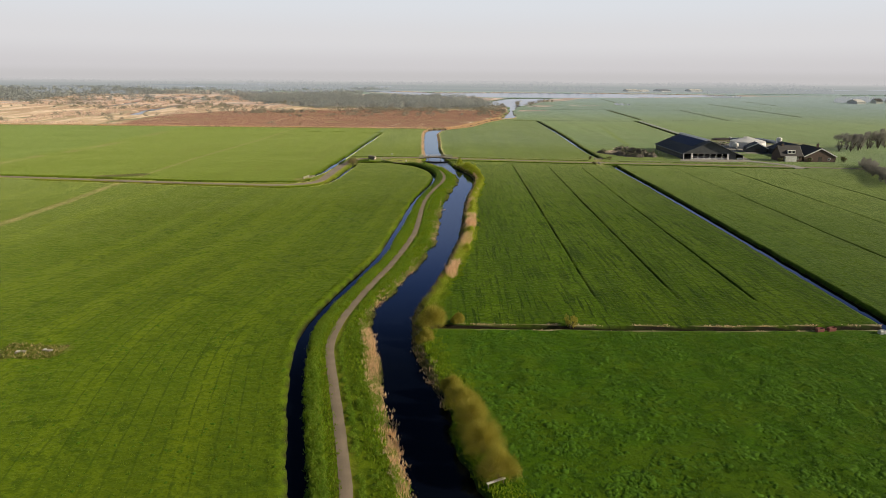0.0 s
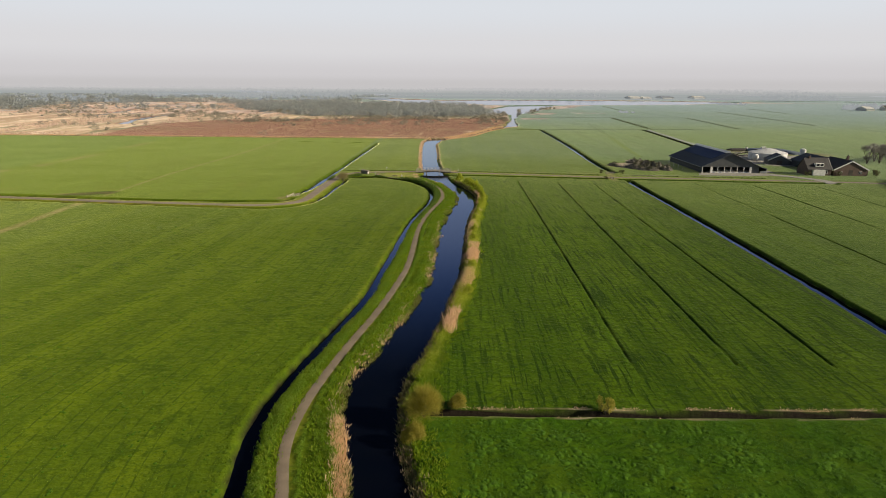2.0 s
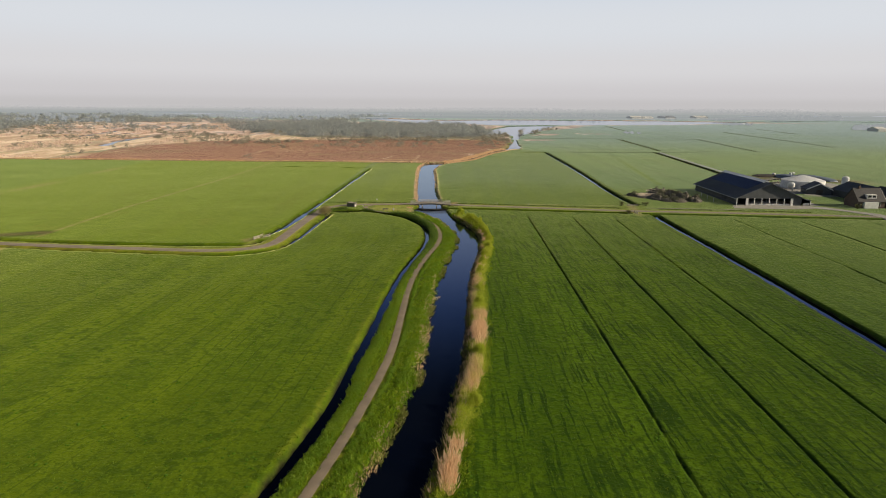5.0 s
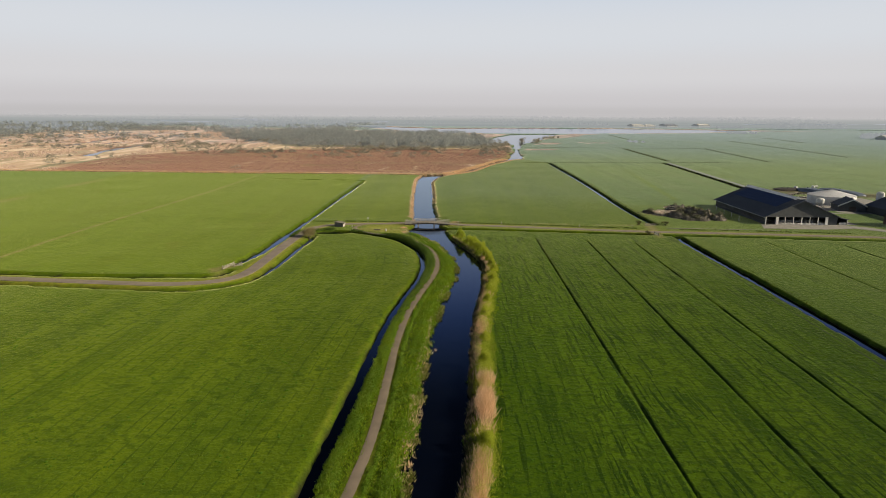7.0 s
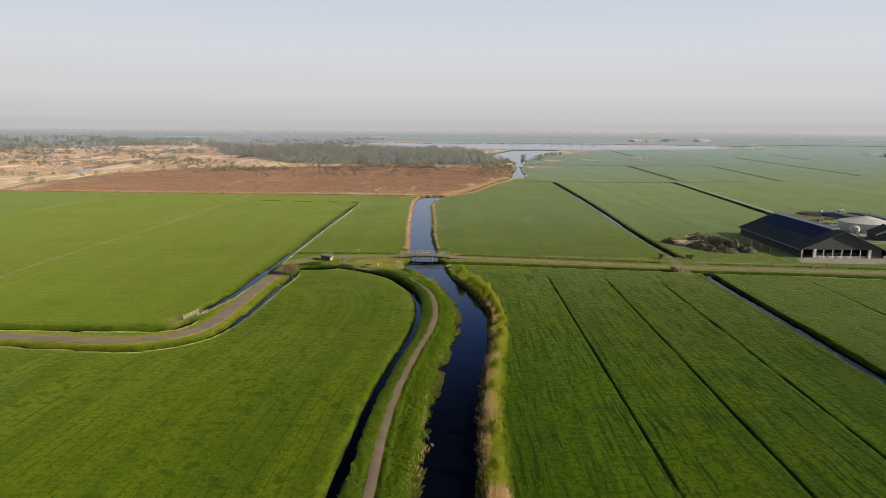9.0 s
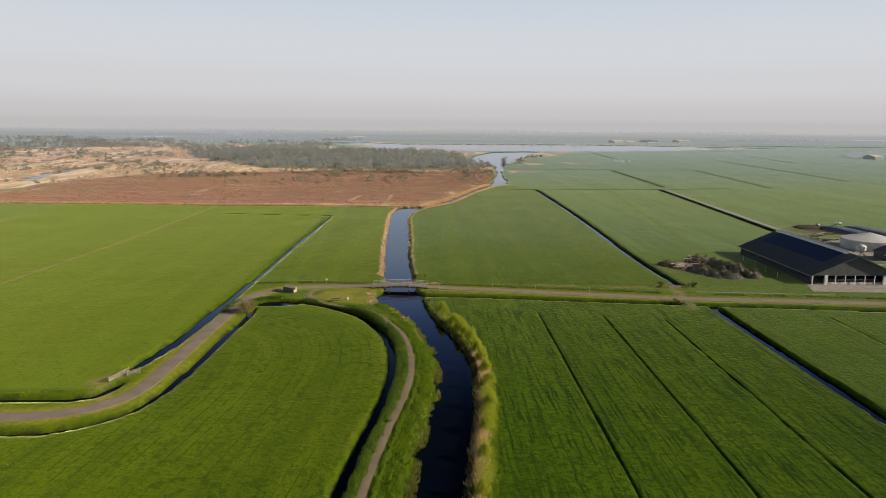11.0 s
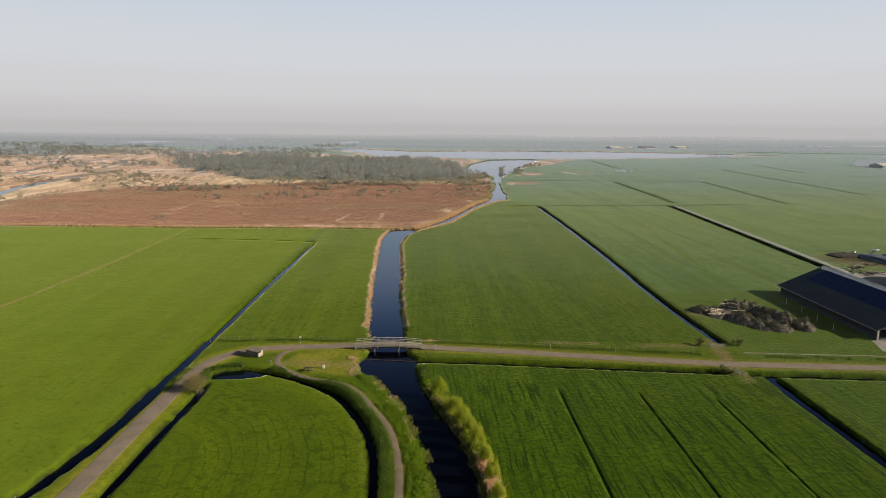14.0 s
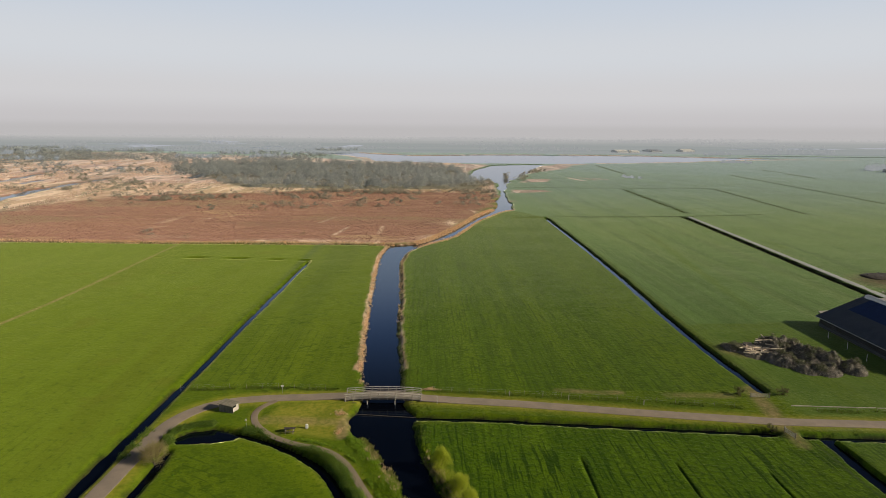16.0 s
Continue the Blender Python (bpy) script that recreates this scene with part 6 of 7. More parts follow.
for pts in (plan((-41, 240.5), (-33, 241.0), (-24, 241.2), (-14.5, 240.6)), plan((1, 240.0), (14, 238.6), (30, 236.6), (44, 234.6), (50, 233.6)), plan((61, 232.6), (75, 231.6), (90, 230.4), (104, 229.2))):
    a, b = along(pts, int(24 * len(pts) * 8), -0.8, 0.8)
    ok = lumps(a, b, 1.8, 63) + 0.3 * RNG.random(len(a)) > 0.5
    a, b = a[ok], b[ok]
    tufts("fence_grass", a, b, RNG.uniform(0.10, 0.28, len(a)), 0.25, 0.13, 5, DITCH_GRASS, "rough uncut olive grass under the wire fence", "grass", 0.8)


def make_gate(x, y, length, turn, label, mat):
    ob = thing("field_gate", pose(x, y, 0, 0, 0, turn), label, "gate")
    for s in (0, length):
        part("gate_post", boxed((s, 0, 0.45), (0.14, 0.14, 1.3), 0.02), OLDWOOD, ob)
    for z in (0.22, 0.42, 0.62, 0.84):
        part("bar", boxed((length / 2, 0, z), (length - 0.2, 0.05, 0.09), 0.01), mat, ob)
    part("brace", rod(bmesh.new(), (0.15, 0.03, 0.22), (length - 0.15, 0.03, 0.84), 0.03, 0.03, 5), mat, ob)
    return ob


make_gate(53.0 * K, 237.6 * K, 3.6, -4, "pale timber field gate between two posts", RAILWOOD)
make_gate(52.0 * K, 225.6 * K, 2.6, -80, "grey metal field gate over the culvert", STEEL)
make_gate(-44.8 * K, 184.4 * K, 4.6, 75, "pale weathered timber gate over the ditch dam", RAILWOOD)
make_gate(-43.4 * K, 186.8 * K, 2.0, 40, "short leaning timber fence panel at the dam", OLDWOOD)
# low white kerb beams before the farmyard
for i in range(9):
    ob = thing("kerb_beam", pose((59.5 + 3.3 * i) * K, (234.3 - 0.22 * i) * K, 0.05, 0, 0, -3 + random.uniform(-2, 2)), "low pale timber beam lying in the verge", "beam", "verge beams")
    part("beam", boxed((0, 0, 0.03), (3.85, 0.16, 0.18), 0.02), RAILWOOD, ob)
# plank landing at the near bank
ob = thing("landing_plank", pose(4.9 * K, 40.0 * K, 0.15, 0, -3, 26), "pale plank landing on two stakes at the water", "landing")
part("plank", boxed((0, 0, 0.25), (1.9, 0.28, 0.06), 0.01), WHITE, ob)
for s in (-0.8, 0.8):
    part("stake", rod(bmesh.new(), (s, 0, -0.9), (s, 0, 0.24), 0.05, 0.05, 6), OLDWOOD, ob)
# troughs by the cross ditch
for px, py, mat, lab in ((46.6, 71.6, RED, "rusty red cattle trough beside the ditch"), (48.2, 71.9, RED, "rusty red cattle trough beside the ditch"), (54.0, 71.2, STEEL, "grey zinc cattle trough beside the ditch")):
    ob = thing("cattle_trough", pose(px * K, py * K, 0, 0, 0, 12), lab, "trough", "troughs")
    bm = boxed((0, 0, 0.3), (1.2, 0.6, 0.55), 0.03)
    top = max(bm.faces, key=lambda f: f.calc_center_median().z)
    r = bmesh.ops.inset_region(bm, faces=[top], thickness=0.06)
    bmesh.ops.translate(bm, verts=top.verts, vec=(0, 0, -0.3))
    part("basin", bm, mat, ob)

for px, py, t in ((-47.0, 61.7, 15), (-44.3, 62.2, -8)):
    ob = thing("drain_cover", pose(px * K, py * K, 0.0, 0, 0, t), "pale concrete drain cover among rough weeds in the meadow", "drain cover", "drain covers")
    part("slab", boxed((0, 0, 0.12), (1.3, 0.5, 0.3), 0.03), CONCRETE, ob)
    part("ring", rod(bmesh.new(), (-0.3, 0, 0.2), (-0.3, 0, 0.34), 0.2, 0.2, 12), TANKWALL, ob)
x, y = scatter(260, -49.5 * K, -42.6 * K, 60.2 * K, 63.8 * K)
tufts("rough_weeds", x, y, RNG.uniform(0.15, 0.4, len(x)), 0.3, 0.2, 7, CLUMP, "rough olive weeds round the drain covers", "weeds", 0.9)

# ---- the farm ----


def make_barn():
    x0, y0, w, ln, eave, ridge = 87.6 * K, 241.6 * K, 24.0, 41.5, 2.9, 8.2
    ob = thing("cattle_barn", pose(x0, y0, 0), "large dark cattle barn with solar panels and an open front", "barn")
    pitch = math.atan2(ridge - eave, w / 2)
    side = math.hypot(ridge - eave, w / 2)
    for s in (0, 1):
        bm = bmesh.new()
        a, b = -0.7, w / 2
        za, zb = eave - 0.7 * math.tan(pitch), ridge
        poly = [(a, za), (b, zb), (b, zb + 0.16), (a, za + 0.16)]
        if s:
            poly = [(w - px, pz) for px, pz in poly][::-1]
        part("roof", prism(bm, poly, -0.9, ln + 0.6), ROOFDARK, ob, "dark grey corrugated roof slope")
    for k in range(40):
        # sheet ribs on the slope that faces the road
        yy = -0.7 + k * (ln + 1.0) / 39
        part("roof_rib", rod(bmesh.new(), (-0.7, yy, eave - 0.7 * math.tan(pitch) + 0.17), (w / 2, yy, ridge + 0.17), 0.04, 0.04, 4), ROOFDARK, ob)
    part("ridge_vent", prism(bmesh.new(), [(w / 2 - 0.9, ridge - 0.2), (w / 2 + 0.9, ridge - 0.2), (w / 2 + 0.7, ridge + 0.55), (w / 2, ridge + 0.75), (w / 2 - 0.7, ridge + 0.55)], 3.5, ln - 0.5), STEEL, ob, "pale zinc ridge ventilator")
    panel = bpy.data.meshes.new("solar_panel")
    bm = boxed((0, 0, 0), (1.62, 0.98, 0.05), 0.01)
    bm.to_mesh(panel)
    bm.free()
    panel.materials.append(PANEL)
    for r in range(4):
        for c in range(33):
            d = side - 1.5 - 1.66 * r
            o = new("solar_panel", panel)
            o.parent = ob
            o.matrix_local = Matrix.Translation((d * math.cos(pitch), 5.2 + c * 1.02, eave + d * math.sin(pitch) + 0.27)) @ Matrix.Rotation(-pitch, 4, "Y")
    part("gable", prism(bmesh.new(), [(0.1, eave - 0.25), (w - 0.1, eave - 0.25), (w - 0.1, eave), (w / 2, ridge - 0.05), (0.1, eave)], 0.0, 0.12), GABLE, ob, "dark clad gable over the open bays")
    part("gable", prism(bmesh.new(), [(0.1, 0), (w - 0.1, 0), (w - 0.1, eave), (w / 2, ridge - 0.05), (0.1, eave)], ln - 0.12, ln), GABLE, ob)
    part("floor", boxed((w / 2, ln / 2, 0.03), (w, ln - 0.3, 0.12)), CONCRETE, ob)
    for xx in (3.9, 20.3):
        part("pillar", boxed((xx, -0.08, 1.35), (0.85, 0.5, 2.75), 0.03), WHITE, ob, "pale concrete pillar")
    part("corner_post", boxed((0.15, -0.05, 1.35), (0.3, 0.3, 2.7), 0.02), TANKWALL, ob)
    for i in range(1, 6):
        part("bay_post", boxed((3.9 + 16.4 * i / 6, -0.02, 1.35), (0.22, 0.2, 2.65), 0.01), WHITE, ob)
    for z in (0.45, 0.85, 1.2):
        part("feed_rail", rod(bmesh.new(), (4.4, 1.6, z), (19.8, 1.6, z), 0.04, 0.04, 6), STEEL, ob)
    for i in range(26):
        part("feed_bar", rod(bmesh.new(), (4.4 + 0.6 * i, 1.6, 0.1), (4.5 + 0.6 * i, 1.6, 1.3), 0.03, 0.03, 5), STEEL, ob)
    part("manger", boxed((12.1, 0.5, 0.32), (15.6, 0.4, 0.6), 0.03), WHITE, ob, "pale concrete feeding kerb")
    part("front_wall", boxed((22.3, 0.1, 1.3), (3.1, 0.15, 2.6), 0.01), GABLE, ob)
    # low open lean-to along the far side
    part("lean_to_roof", prism(bmesh.new(), [(w + 0.45, 2.50), (w + 3.5, 1.95), (w + 3.5, 2.05), (w + 0.45, 2.60)], -0.8, 16.0), ROOFDARK, ob, "low dark lean-to roof")
    part("lean_to_wall", boxed((w + 3.2, 7.8, 0.95), (0.12, 15.6, 2.0), 0.01), GABLE, ob)
    part("lean_to_wall", boxed((w + 1.6, 15.5, 1.0), (3.0, 0.12, 2.2), 0.01), GABLE, ob)
    part("lean_to_post", boxed((w + 3.1, -0.2, 0.95), (0.16, 0.16, 1.95), 0.01), WHITE, ob)
    part("lean_to_gate", boxed((w + 1.8, 0.1, 0.55), (2.3, 0.08, 0.75), 0.02), STEEL, ob, "grey slatted gate")
    # west side: shade put into dark wall, posts and a black sheet
    part("plinth", boxed((0.1, ln / 2, 0.45), (0.2, ln, 0.95), 0.01), GABLE, ob, "low side wall, coloured dark for its shade")
    for i in range(14):
        part("side_post", boxed((0.1, 0.6 + i * (ln - 1.2) / 13, 1.9), (0.14, 0.14, 2.0), 0.01), GABLE, ob)
    part("curtain", boxed((0.35, ln / 2, 1.9), (0.03, ln - 1, 1.95)), BLACKP, ob, "black sheet put in for the dark of the shaded side")
    part("plinth", boxed((w - 0.1, ln / 2, 1.4), (0.2, ln, 2.8), 0.01), GABLE, ob)
    part("gutter", rod(bmesh.new(), (-0.75, -0.8, eave - 0.3), (-0.75, ln + 0.5, eave - 0.3), 0.09, 0.09, 6), STEEL, ob)
    for i in range(7):
        part("stall_rail", boxed((4 + 2.2 * i, 14, 0.7), (0.08, 22, 0.08)), STEEL, ob)
    return ob


make_barn()


def slab(name, pts, mat, label, lift):
    bm = bmesh.new()
    top = [bm.verts.new((px, py, lift)) for px, py in pts]
    low = [bm.verts.new((px, py, -0.35)) for px, py in pts]
    bm.faces.new(top)
    for i in range(len(pts)):
        j = (i + 1) % len(pts)
        bm.faces.new((top[j], top[i], low[i], low[j]))
    bmesh.ops.recalc_face_normals(bm, faces=bm.faces)
    return tagged(part(name, bm, mat), label, "pavement", kind="structure")


slab("pavement", plan((86.5, 241.5), (84.5, 235.4), (100, 234.6), (109, 236.2), (110, 241.5)), CONCRETE, "pale concrete apron before the barn", 0.10)
slab("pavement", plan((109.2, 236.2), (109.8, 240.6), (113.5, 238.4), (118.5, 232), (122.4, 227), (123.0, 220.4), (119.4, 220.0), (118.4, 226), (115, 231.5)), CONCRETE, "worn concrete farm drive", 0.12)
slab("pavement", plan((93.6, 284.6), (96.5, 284.6), (99.4, 289.0), (94.6, 287.8)), CONCRETE, "small pale concrete pad behind the barn", 0.08)
slab("pavement", plan((110.2, 242), (113.6, 242), (115, 262), (112, 262)), CONCRETE, "worn concrete lane beside the barn", 0.11)
slab("pavement", plan((112, 262.3), (150, 262.3), (150, 300), (112, 300)), CONCRETE, "worn concrete yard round the slurry tank", 0.09)


def make_tank(x, y, r):
    ob = thing("slurry_tank", pose(x, y, 0.1), "round pale concrete slurry tank with a shallow tent cover", "tank")
    bm = bmesh.new()
    bmesh.ops.create_cone(bm, cap_ends=True, segments=56, radius1=r, radius2=r, depth=3.4, matrix=Matrix.Translation((0, 0, 1.7)))
    part("wall", bm, TANKWALL, ob)
    bm = bmesh.new()
    bmesh.ops.create_cone(bm, cap_ends=True, segments=28, radius1=r + 0.15, radius2=0.25, depth=2.2, matrix=Matrix.Translation((0, 0, 4.5)))
    part("cover", bm, TANKTOP, ob, "pale tent cover")
    for i in range(14):
        a = 2 * math.pi * i / 14
        part("seam", rod(bmesh.new(), ((r + 0.14) * math.cos(a), (r + 0.14) * math.sin(a), 3.44), (0.3 * math.cos(a), 0.3 * math.sin(a), 5.62), 0.022, 0.018, 4), TANKWALL, ob)
    return ob


make_tank(131.5 * K, 286.5 * K, 8.9)


def make_silo(x, y, r, h, label):
    ob = thing("feed_silo", pose(x, y, 0.1), label, "silo", "feed silos")
    for i in range(4):
        a = math.pi / 4 + i * math.pi / 2
        part("leg", rod(bmesh.new(), (r * 0.85 * math.cos(a), r * 0.85 * math.sin(a), 0), (r * 0.85 * math.cos(a), r * 0.85 * math.sin(a), 2.2), 0.07, 0.07, 6), STEEL, ob)
    bm = bmesh.new()
    bmesh.ops.create_cone(bm, cap_ends=True, segments=20, radius1=0.25, radius2=r, depth=1.3, matrix=Matrix.Translation((0, 0, 1.45)))
    part("hopper", bm, WHITE, ob)
    bm = bmesh.new()
    bmesh.ops.create_cone(bm, cap_ends=True, segments=20, radius1=r, radius2=r, depth=h - 3.0, matrix=Matrix.Translation((0, 0, 2.1 + (h - 3.0) / 2)))
    part("body", bm, WHITE, ob)
    bm = bmesh.new()
    bmesh.ops.create_uvsphere(bm, u_segments=20, v_segments=8, radius=r)
    bmesh.ops.scale(bm, verts=bm.verts, vec=(1, 1, 0.6))
    bmesh.ops.translate(bm, verts=bm.verts, vec=(0, 0, h - 0.9))
    part("cap", bm, WHITE, ob)
    part("ladder", boxed((0, -r - 0.06, h / 2), (0.35, 0.05, h - 1.0)), STEEL, ob)
    return ob


make_silo(121.0 * K, 274.5 * K, 1.5, 4.0, "short round-topped white feed silo")
make_silo(136.3 * K, 268.5 * K, 1.35, 7.6, "tall slim white feed silo")
make_silo(138.2 * K, 272.0 * K, 0.9, 4.2, "small grey-white feed silo")


def make_house(name, x, y, w, d, eave, ridge, walls, roof_mat, label, category, along_y=True, turn=0, doors=(), windows=(), chimney=None, half_hip=0.0, group=""):
    """A gabled building: walls, two roof slopes, gables and openings. The gable faces -y when along_y."""
    ob = thing(name, pose(x, y, 0.05, 0, 0, turn if along_y else turn + 90), label, category, group)
    if not along_y:
        w, d = d, w
    t = 0.25
    tan = (ridge - eave) / (w / 2)
    for yy in (-d / 2, d / 2 - t):
        part("gable_wall", prism(bmesh.new(), [(-w / 2, -0.1), (w / 2, -0.1), (w / 2, eave), (0, ridge), (-w / 2, eave)], yy, yy + t), walls, ob)
    for s in (-1, 1):
        part("wall", boxed((s * (w / 2 - t / 2), 0, eave / 2 - 0.05), (t, d - 2 * t - 0.01, eave), 0), walls, ob)
        o = 0.35
        poly = [(s * (w / 2 + o), eave - o * tan + 0.03), (0, ridge + 0.03), (0, ridge + 0.22), (s * (w / 2 + o), eave - o * tan + 0.22)]
        bm = prism(bmesh.new(), poly, -d / 2 - 0.25, d / 2 + 0.25)
        bmesh.ops.recalc_face_normals(bm, faces=bm.faces)
        part("roof", bm, roof_mat, ob)
        edge = [(s * (w / 2 + o), eave - o * tan - 0.26), (0, ridge - 0.26), (0, ridge + 0.24), (s * (w / 2 + o), eave - o * tan + 0.24)]
        bm = prism(bmesh.new(), edge, -d / 2 - 0.34, -d / 2 - 0.255)
        bmesh.ops.recalc_face_normals(bm, faces=bm.faces)
        part("bargeboard", bm, WHITE, ob, "white bargeboard")
    part("ridge", rod(bmesh.new(), (0, -d / 2 - 0.25, ridge + 0.22), (0, d / 2 + 0.25, ridge + 0.22), 0.12, 0.12, 6), roof_mat, ob)

    def opening(kind, px, pz, ww, hh, face):
        m = {"front": Matrix.Translation((px, -d / 2, pz)), "left": Matrix.Translation((-w / 2, px, pz)) @ Matrix.Rotation(-math.pi / 2, 4, "Z"),
             "right": Matrix.Translation((w / 2, px, pz)) @ Matrix.Rotation(math.pi / 2, 4, "Z")}[face]
        o = part(kind, boxed((0, -0.01, 0), (ww, 0.06, hh), 0.01), GLASS if kind == "window" else DARKWOOD, ob)
        o.matrix_local = m
        if kind == "window":
            for dx, dz, sx, sz in ((0, hh / 2, ww + 0.16, 0.09), (0, -hh / 2, ww + 0.2, 0.09), (-ww / 2, 0, 0.09, hh), (ww / 2, 0, 0.09, hh), (0, 0, 0.06, hh)):
                part("frame", boxed((dx, -0.06, dz), (sx, 0.08, sz), 0.008), WHITE, o)
    for a in windows:
        opening("window", *a)
    for a in doors:
        opening("door", *a)
    if chimney:
        cx, cy, ch = chimney
        part("chimney", boxed((cx, cy, ridge + ch / 2 - 0.6), (0.8, 0.8, ch + 0.9), 0.02), BRICK, ob)
        part("chimney_pot", rod(bmesh.new(), (cx, cy, ridge + ch - 0.2), (cx, cy, ridge + ch + 0.4), 0.18, 0.15, 8), TILE, ob)
    return ob


farmhouse = make_house("farmhouse", 126.6 * K, 241.5 * K, 9.6, 8.5, 2.6, 6.6, BRICK, TILE, "brick farmhouse under a steep dark tiled roof with a white dormer", "house", False, 0,
                       (), ((-2.6, 1.4, 1.3, 1.2, "left"), (0.0, 1.4, 1.3, 1.2, "left"), (2.6, 1.4, 1.3, 1.2, "left"), (1.5, 1.4, 1.1, 1.2, "front")), (0.0, 2.6, 1.1))
dm = part("dormer", boxed((-3.0, 0.0, 4.2), (1.9, 3.4, 1.4), 0.03), WHITE, farmhouse, "white box dormer")
part("veranda", boxed((-4.9, 0.6, 1.2), (0.9, 5.0, 2.3), 0.03), WHITE, farmhouse, "white glazed veranda")
part("pane", boxed((-3.96, -0.8, 4.25), (0.04, 1.2, 0.8)), GLASS, dm)
part("pane", boxed((-3.96, 0.8, 4.25), (0.04, 1.2, 0.8)), GLASS, dm)
make_house("stone_barn", 137.2 * K, 244.5 * K, 14.0, 16, 2.4, 5.9, BRICK, TILE, "low brown brick barn with a wide white-edged gable", "barn", True, 0,
           ((0.0, 1.15, 1.7, 2.3, "front"),), ((-4.0, 1.2, 1.1, 0.9, "front"), (4.0, 1.2, 1.1, 0.9, "front")), (0.0, -4.5, 2.0))
make_house("machine_shed", 136.5 * K, 258.5 * K, 13.0, 20, 2.6, 5.4, GABLE, ROOFDARK, "long dark machine shed with a blue-grey sheet roof", "shed", True, 0)
make_house("machine_shed", 127.6 * K, 270.0 * K, 9.5, 8, 2.2, 4.6, GABLE, ROOFDARK, "small dark shed with a grey sheet roof before the tank", "shed", True, -12, ((0, 1.0, 2.4, 1.9, "front"),))

SHEET = plain("blue_sheet", (0.12, 0.145, 0.185), (0.085, 0.105, 0.14), 2, 0.5)
HEAP = plain("muck", (0.060, 0.048, 0.040), (0.035, 0.030, 0.026), 0.9, 0.95, grain=0.2, depth=0.1)
# silage clamps and yard clutter behind the barn
for px, py, w, d, h, mat, lab in ((143.0, 315.0, 9.0, 27, 1.7, SHEET, "long silage heap under blue-grey sheeting"), (152.5, 316.0, 8.5, 27, 1.4, SHEET, "long silage heap under blue-grey sheeting"), (136.5, 325.0, 14, 9, 0.8, HEAP, "flat dark heap of muck on the bare yard")):
    ob = thing("silage_heap", pose(px * K, py * K, 0, 0, 0, 8), lab, "silage heap", "silage heaps")
    bm = bmesh.new()
    bmesh.ops.create_uvsphere(bm, u_segments=24, v_segments=12, radius=1)
    for v in bm.verts:
        v.co = Vector((math.copysign(abs(v.co.x) ** 0.6, v.co.x) * w / 2, math.copysign(abs(v.co.y) ** 0.6, v.co.y) * d / 2, max(-0.1, v.co.z) * h)) + Vector((0, 0, random.uniform(-0.06, 0.06)))
    part("sheet", bm, mat, ob)
    for i in range(10):
        a, b = random.uniform(-0.4, 0.4), random.uniform(-0.35, 0.35)
        bm = rod(bmesh.new(), (a * w, b * d, h * 0.80), (a * w, b * d, h * 0.80 + 0.22), 0.34, 0.34, 10)
        part("tyre", bm, BLACKP, ob)
for i, (px, py) in enumerate(((141.2, 328.6), (149.8, 331.3), (151.4, 331.8))):
    ob = thing("wrapped_bale", pose(px * K, py * K, 0.0, 0, 0, random.uniform(0, 90)), "round straw bale wrapped in pale film", "bale", "bales")
    part("bale", rod(bmesh.new(), (0, -0.6, 0.62), (0, 0.6, 0.62), 0.62, 0.62, 14), WHITE, ob)
# heaps of old timber and rubble between the heaps and the tank
for px, py, n, tall in ((124.5, 303.0, 16, 0.5), (128.5, 307.0, 20, 0.7), (133.0, 311.0, 14, 0.5), (129.0, 300.0, 18, 0.7), (125.0, 298.5, 10, 0.4)):
    ob = thing("timber_pile", pose(px * K, py * K, 0), "loose pile of old pale beams and broken planks", "timber pile", "timber piles")
    for i in range(n):
        t = random.uniform(0, math.pi)
        c = Vector((random.gauss(0, 1.5), random.gauss(0, 1.3), random.uniform(0.1, tall)))
        e = Vector((math.cos(t), math.sin(t), random.uniform(-0.12, 0.12))) * random.uniform(0.6, 1.8)
        part("beam", rod(bmesh.new(), c - e, c + e, random.uniform(0.07, 0.16), None, 4), RAILWOOD if i % 3 else DARKWOOD, ob)
# slim pale posts in the grass beside the barn
for px, py in ((84.1, 260.8), (83.6, 254.3), (83.2, 248.1), (84.4, 267.5)):
    ob = thing("fence_post", pose(px * K, py * K, 0, random.uniform(-2, 2), random.uniform(-2, 2), 0), "slim pale post standing in the grass beside the barn", "post", "barn posts")
    part("post", rod(bmesh.new(), (0, 0, -0.2), (0, 0, 1.7), 0.07, 0.06, 6), WHITE, ob)


DEEP = 1.4
HUMPS = ((-10.5, 4.2, 2.2, 1.3), (-6.5, 2.6, 4.0, 1.1), (-1.2, 3.4, 3.6, 3.6), (2.4, 4.0, 3.2, 3.0), (3.4, -0.6, 3.2, 3.5), (6.4, -2.6, 3.2, 3.3), (-2.6, -1.6, 3.6, 1.9), (9.6, -5.6, 3.0, 2.0), (3.4, -5.2, 3.8, 1.7), (0.0, -4.8, 3.4, 1.3))


def hump_z(px, py):
    """Height of the heap of prunings: overlapping rough humps."""
    h = 0.0
    for cx, cy, r, top in HUMPS:
        e = max(0.0, 1 - ((px - cx) ** 2 + (py - cy) ** 2) / (r * r))
        h = max(h, top * e ** 0.6)
    return h * (0.85 + 0.5 * noise.noise(Vector((px * 0.7, py * 0.7, 3)))) + 0.15 * noise.noise(Vector((px * 2, py * 2, 1)))


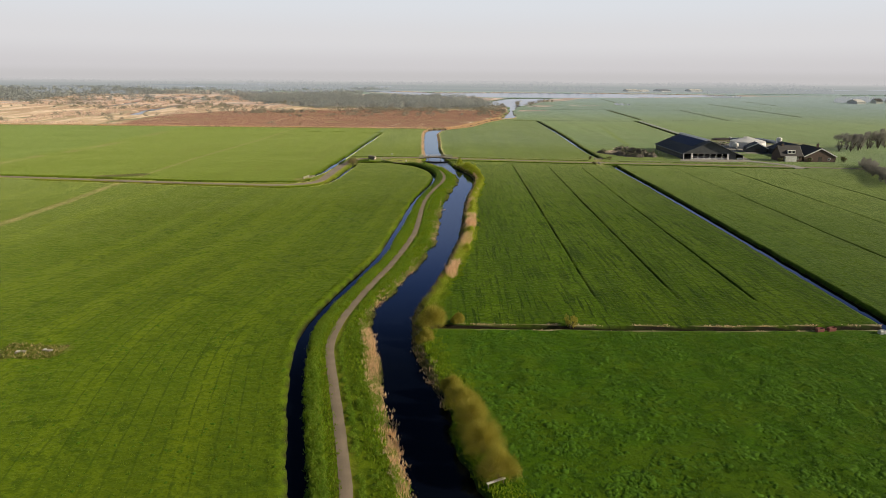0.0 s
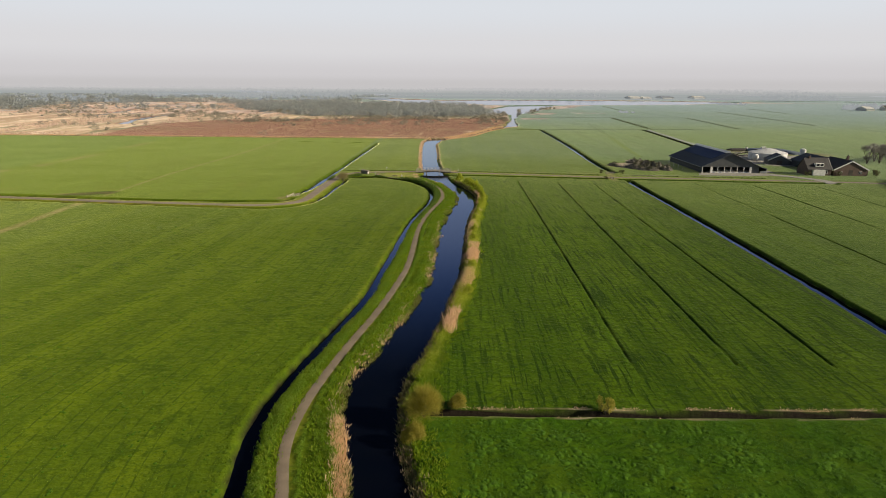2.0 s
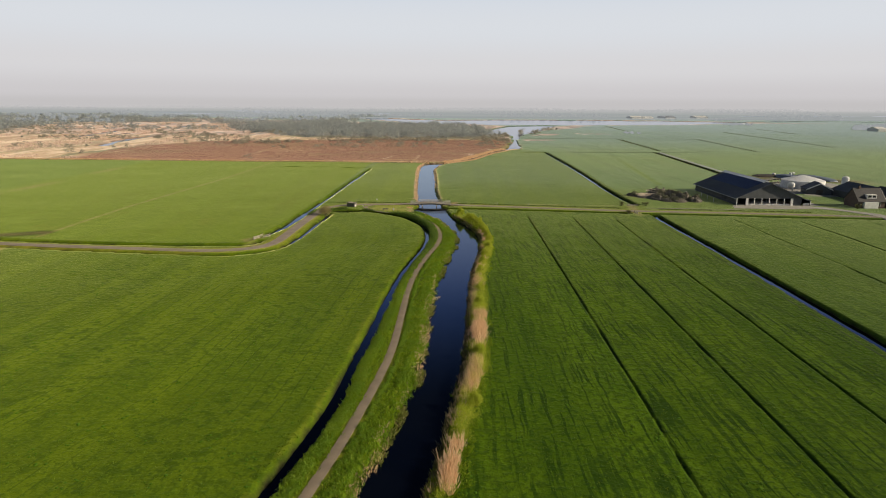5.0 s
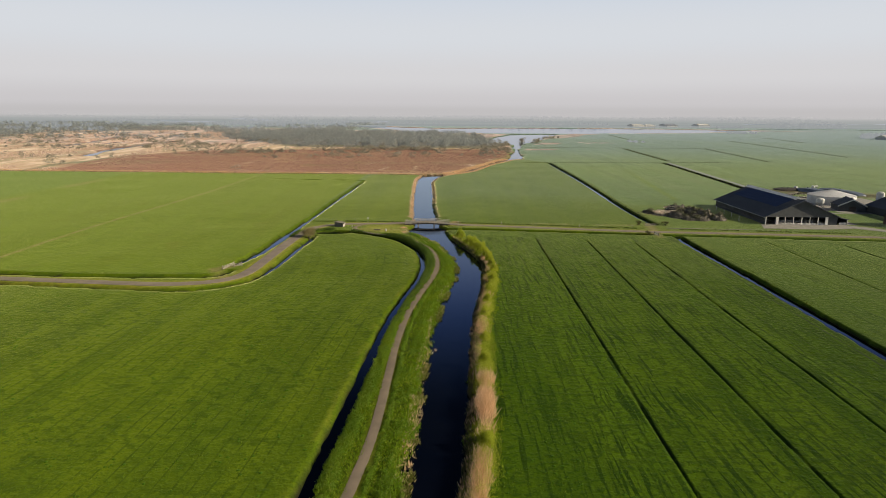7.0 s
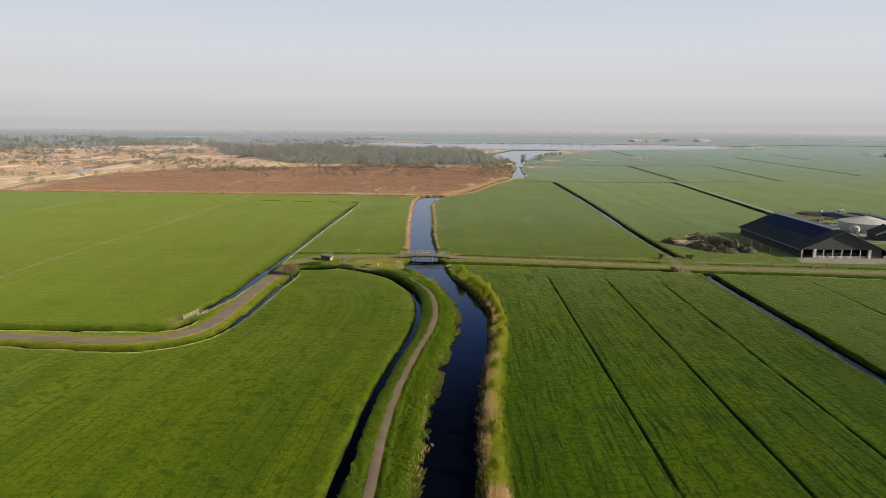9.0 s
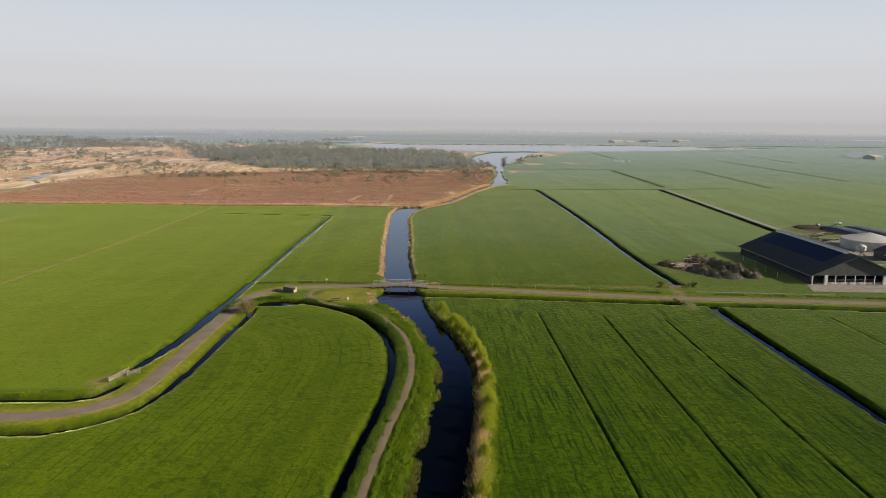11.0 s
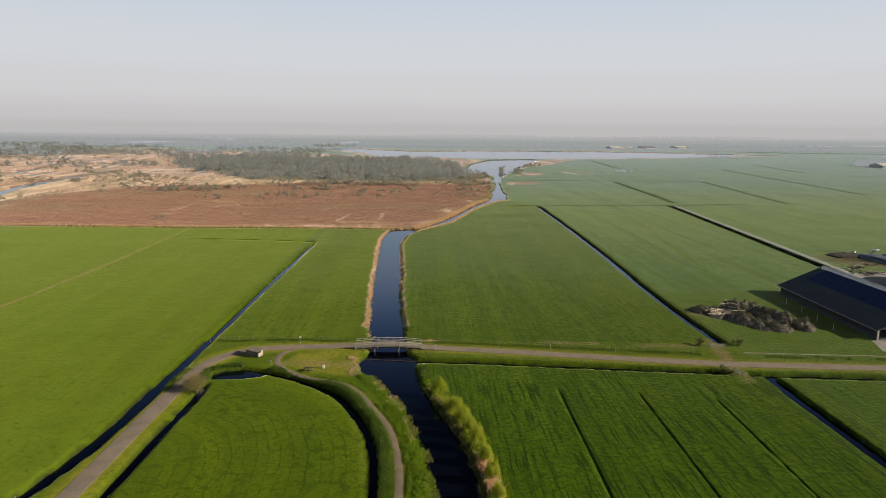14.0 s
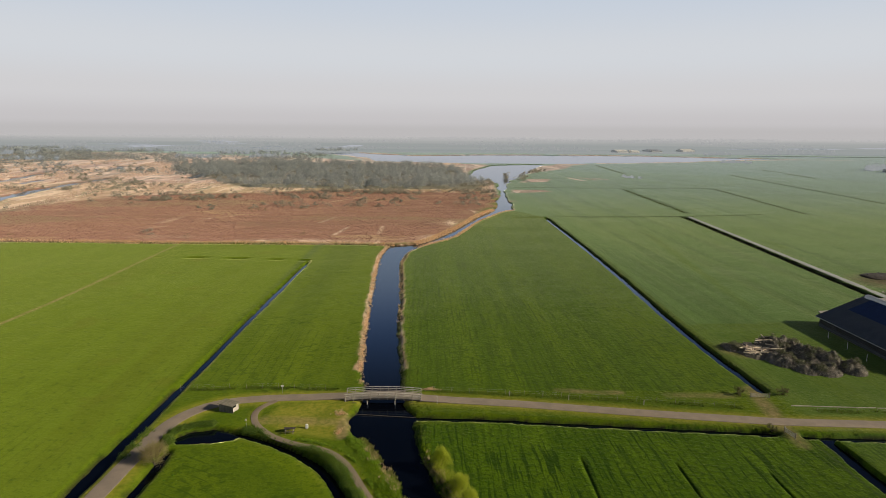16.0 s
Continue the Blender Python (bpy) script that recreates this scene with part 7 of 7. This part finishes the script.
def make_pile():
    """The great heap of prunings, trunks and earth beside the barn."""
    ob = thing("brush_pile", pose(69.6 * K, 256.5 * K, 0), "large grey heap of prunings with sawn logs and earth", "brush pile")
    bm = bmesh.new()
    bmesh.ops.create_grid(bm, x_segments=56, y_segments=44, size=1)
    for v in bm.verts:
        px, py = v.co.x * 12.5, v.co.y * 9.5
        v.co = Vector((px, py * DEEP, max(-0.2, hump_z(px, py) - 0.18)))
    part("earth", bm, plain("heap_earth", (0.17, 0.15, 0.125), (0.09, 0.08, 0.065), 0.8, 0.95, grain=0.15, depth=0.1), ob)
    xs = RNG.uniform(-12.5, 12.5, 30000)
    ys = RNG.uniform(-9, 9, 30000)
    hh = np.array([hump_z(a, b) for a, b in zip(xs, ys)])
    keep = (hh > 0.2) & ((xs > -4.5) | (xs < -9.5))
    xs, ys, hh = xs[keep], ys[keep], hh[keep]
    p0 = np.stack([xs, ys * DEEP, hh - 0.25], 1)
    d = RNG.normal(size=p0.shape)
    d[:, 2] = np.abs(d[:, 2]) * 0.45
    d /= np.linalg.norm(d, axis=1)[:, None]
    ln = RNG.uniform(0.3, 0.8, (len(p0), 1))
    w = np.cross(d, RNG.normal(size=p0.shape))
    w = w / (np.linalg.norm(w, axis=1)[:, None] + 1e-9) * RNG.uniform(0.02, 0.06, (len(p0), 1))
    v = np.stack([p0 - w, p0 + w, p0 + d * ln], 1).reshape(-1, 3)
    tw = new("brushwood", mesh_of("brushwood", v, np.arange(len(v)).reshape(-1, 3), [blades("grey_twigs", ((0.065, 0.072, 0.045), (0.22, 0.20, 0.165), (0.46, 0.42, 0.36)), translucent=0.2)]))
    tw.parent = ob
    cx = np.concatenate([RNG.uniform(-3.5, 11.5, 46), RNG.uniform(-11.5, -9.0, 5)])
    cy = np.concatenate([RNG.uniform(-7.5, 6.0, 46), RNG.uniform(2.5, 5.5, 5)])
    ch = np.array([hump_z(a, b) for a, b in zip(cx, cy)])
    on = ch > 0.35
    cx, cy, ch = cx[on], cy[on], ch[on]
    v, f = shells(cx, cy * DEEP, ch - 0.35, RNG.uniform(0.5, 1.5, len(cx)), RNG.uniform(0.6, 1.3, len(cx)), 420, 0.10, 0.6)
    new("bramble", mesh_of("bramble", v, f, [blades("heap_bramble", ((0.075, 0.085, 0.04), (0.17, 0.17, 0.10), (0.30, 0.28, 0.20)), translucent=0.3)])).parent = ob
    for i in range(96):
        a = Vector((random.gauss(-6.0, 1.5), random.gauss(2.4, 1.2), 0))
        a.z = max(0.1, hump_z(a.x, a.y)) + 0.05
        a.y *= DEEP
        t = random.uniform(0, math.pi)
        e = Vector((math.cos(t), math.sin(t) * 0.7, random.uniform(-0.1, 0.1))) * random.uniform(0.5, 1.6)
        part("log", rod(bmesh.new(), a - e, a + e, 0.13, 0.12, 8), plain_log, ob)
    return ob


plain_log = plain("sawn_logs", (0.78, 0.68, 0.55), (0.50, 0.39, 0.27), 0.5, 0.8, grain=0.05)
make_pile()

# farm trees and hedges; haze is put into the pale grey twigs
HEDGE = blades("hedge_twigs", ((0.22, 0.21, 0.19), (0.28, 0.265, 0.24), (0.25, 0.25, 0.21)), translucent=0.5)
for i in range(26):
    shrub("hedge_shrub", (146.5 - 0.75 * i + random.uniform(-1.5, 1.5)) * K, (226 - 1.75 * i + random.uniform(-1.5, 1.5)) * K, random.uniform(2.4, 4.0), random.uniform(1.8, 2.5), HEDGE, 1500, 0.16, "bare grey-brown hedge shrub along the farm lane", "shrub", "farm hedge", 0.08, 6, 0.1)
for i in range(14):
    shrub("bare_tree", (166 + 2.8 * i + random.uniform(-1.5, 1.5)) * K, (276 + 1.4 * i + random.uniform(-4, 4)) * K, random.uniform(7, 10), random.uniform(3.0, 3.8), HEDGE, 2600, 0.20, "tall bare tree behind the farm", "tree", "farm trees", 0.16, 6, 0.25)
for px, py in ((121.5, 236.0), (133.2, 237.2), (145.5, 237.0), (147.5, 241.0)):
    shrub("garden_shrub", px * K, py * K, random.uniform(1.6, 2.4), 1.2, BUSH, 900, 0.12, "dark rounded garden shrub by the farmhouse", "shrub", "garden shrubs", 0.05, 6, 0.1)

# distant farms across the lake
for px, py, w, d, h, mat, cover in ((448, 1700, 26, 60, 6, WHITE, WHITE), (478, 1690, 20, 40, 5, WHITE, WHITE), (545, 1750, 26, 70, 6, WHITE, STEEL), (640, 1780, 30, 50, 6, WHITE, WHITE), (600, 985, 12, 26, 6, WHITE, WHITE), (640, 1000, 10, 14, 7, WHITE, TILE), (668, 1010, 10, 14, 7, WHITE, TILE)):
    make_house("distant_farm", px * 1.0, py * 1.0, w, d, h * 0.5, h, mat, cover, "pale farm building far across the lake", "farm building", False, 0, group="distant farms")
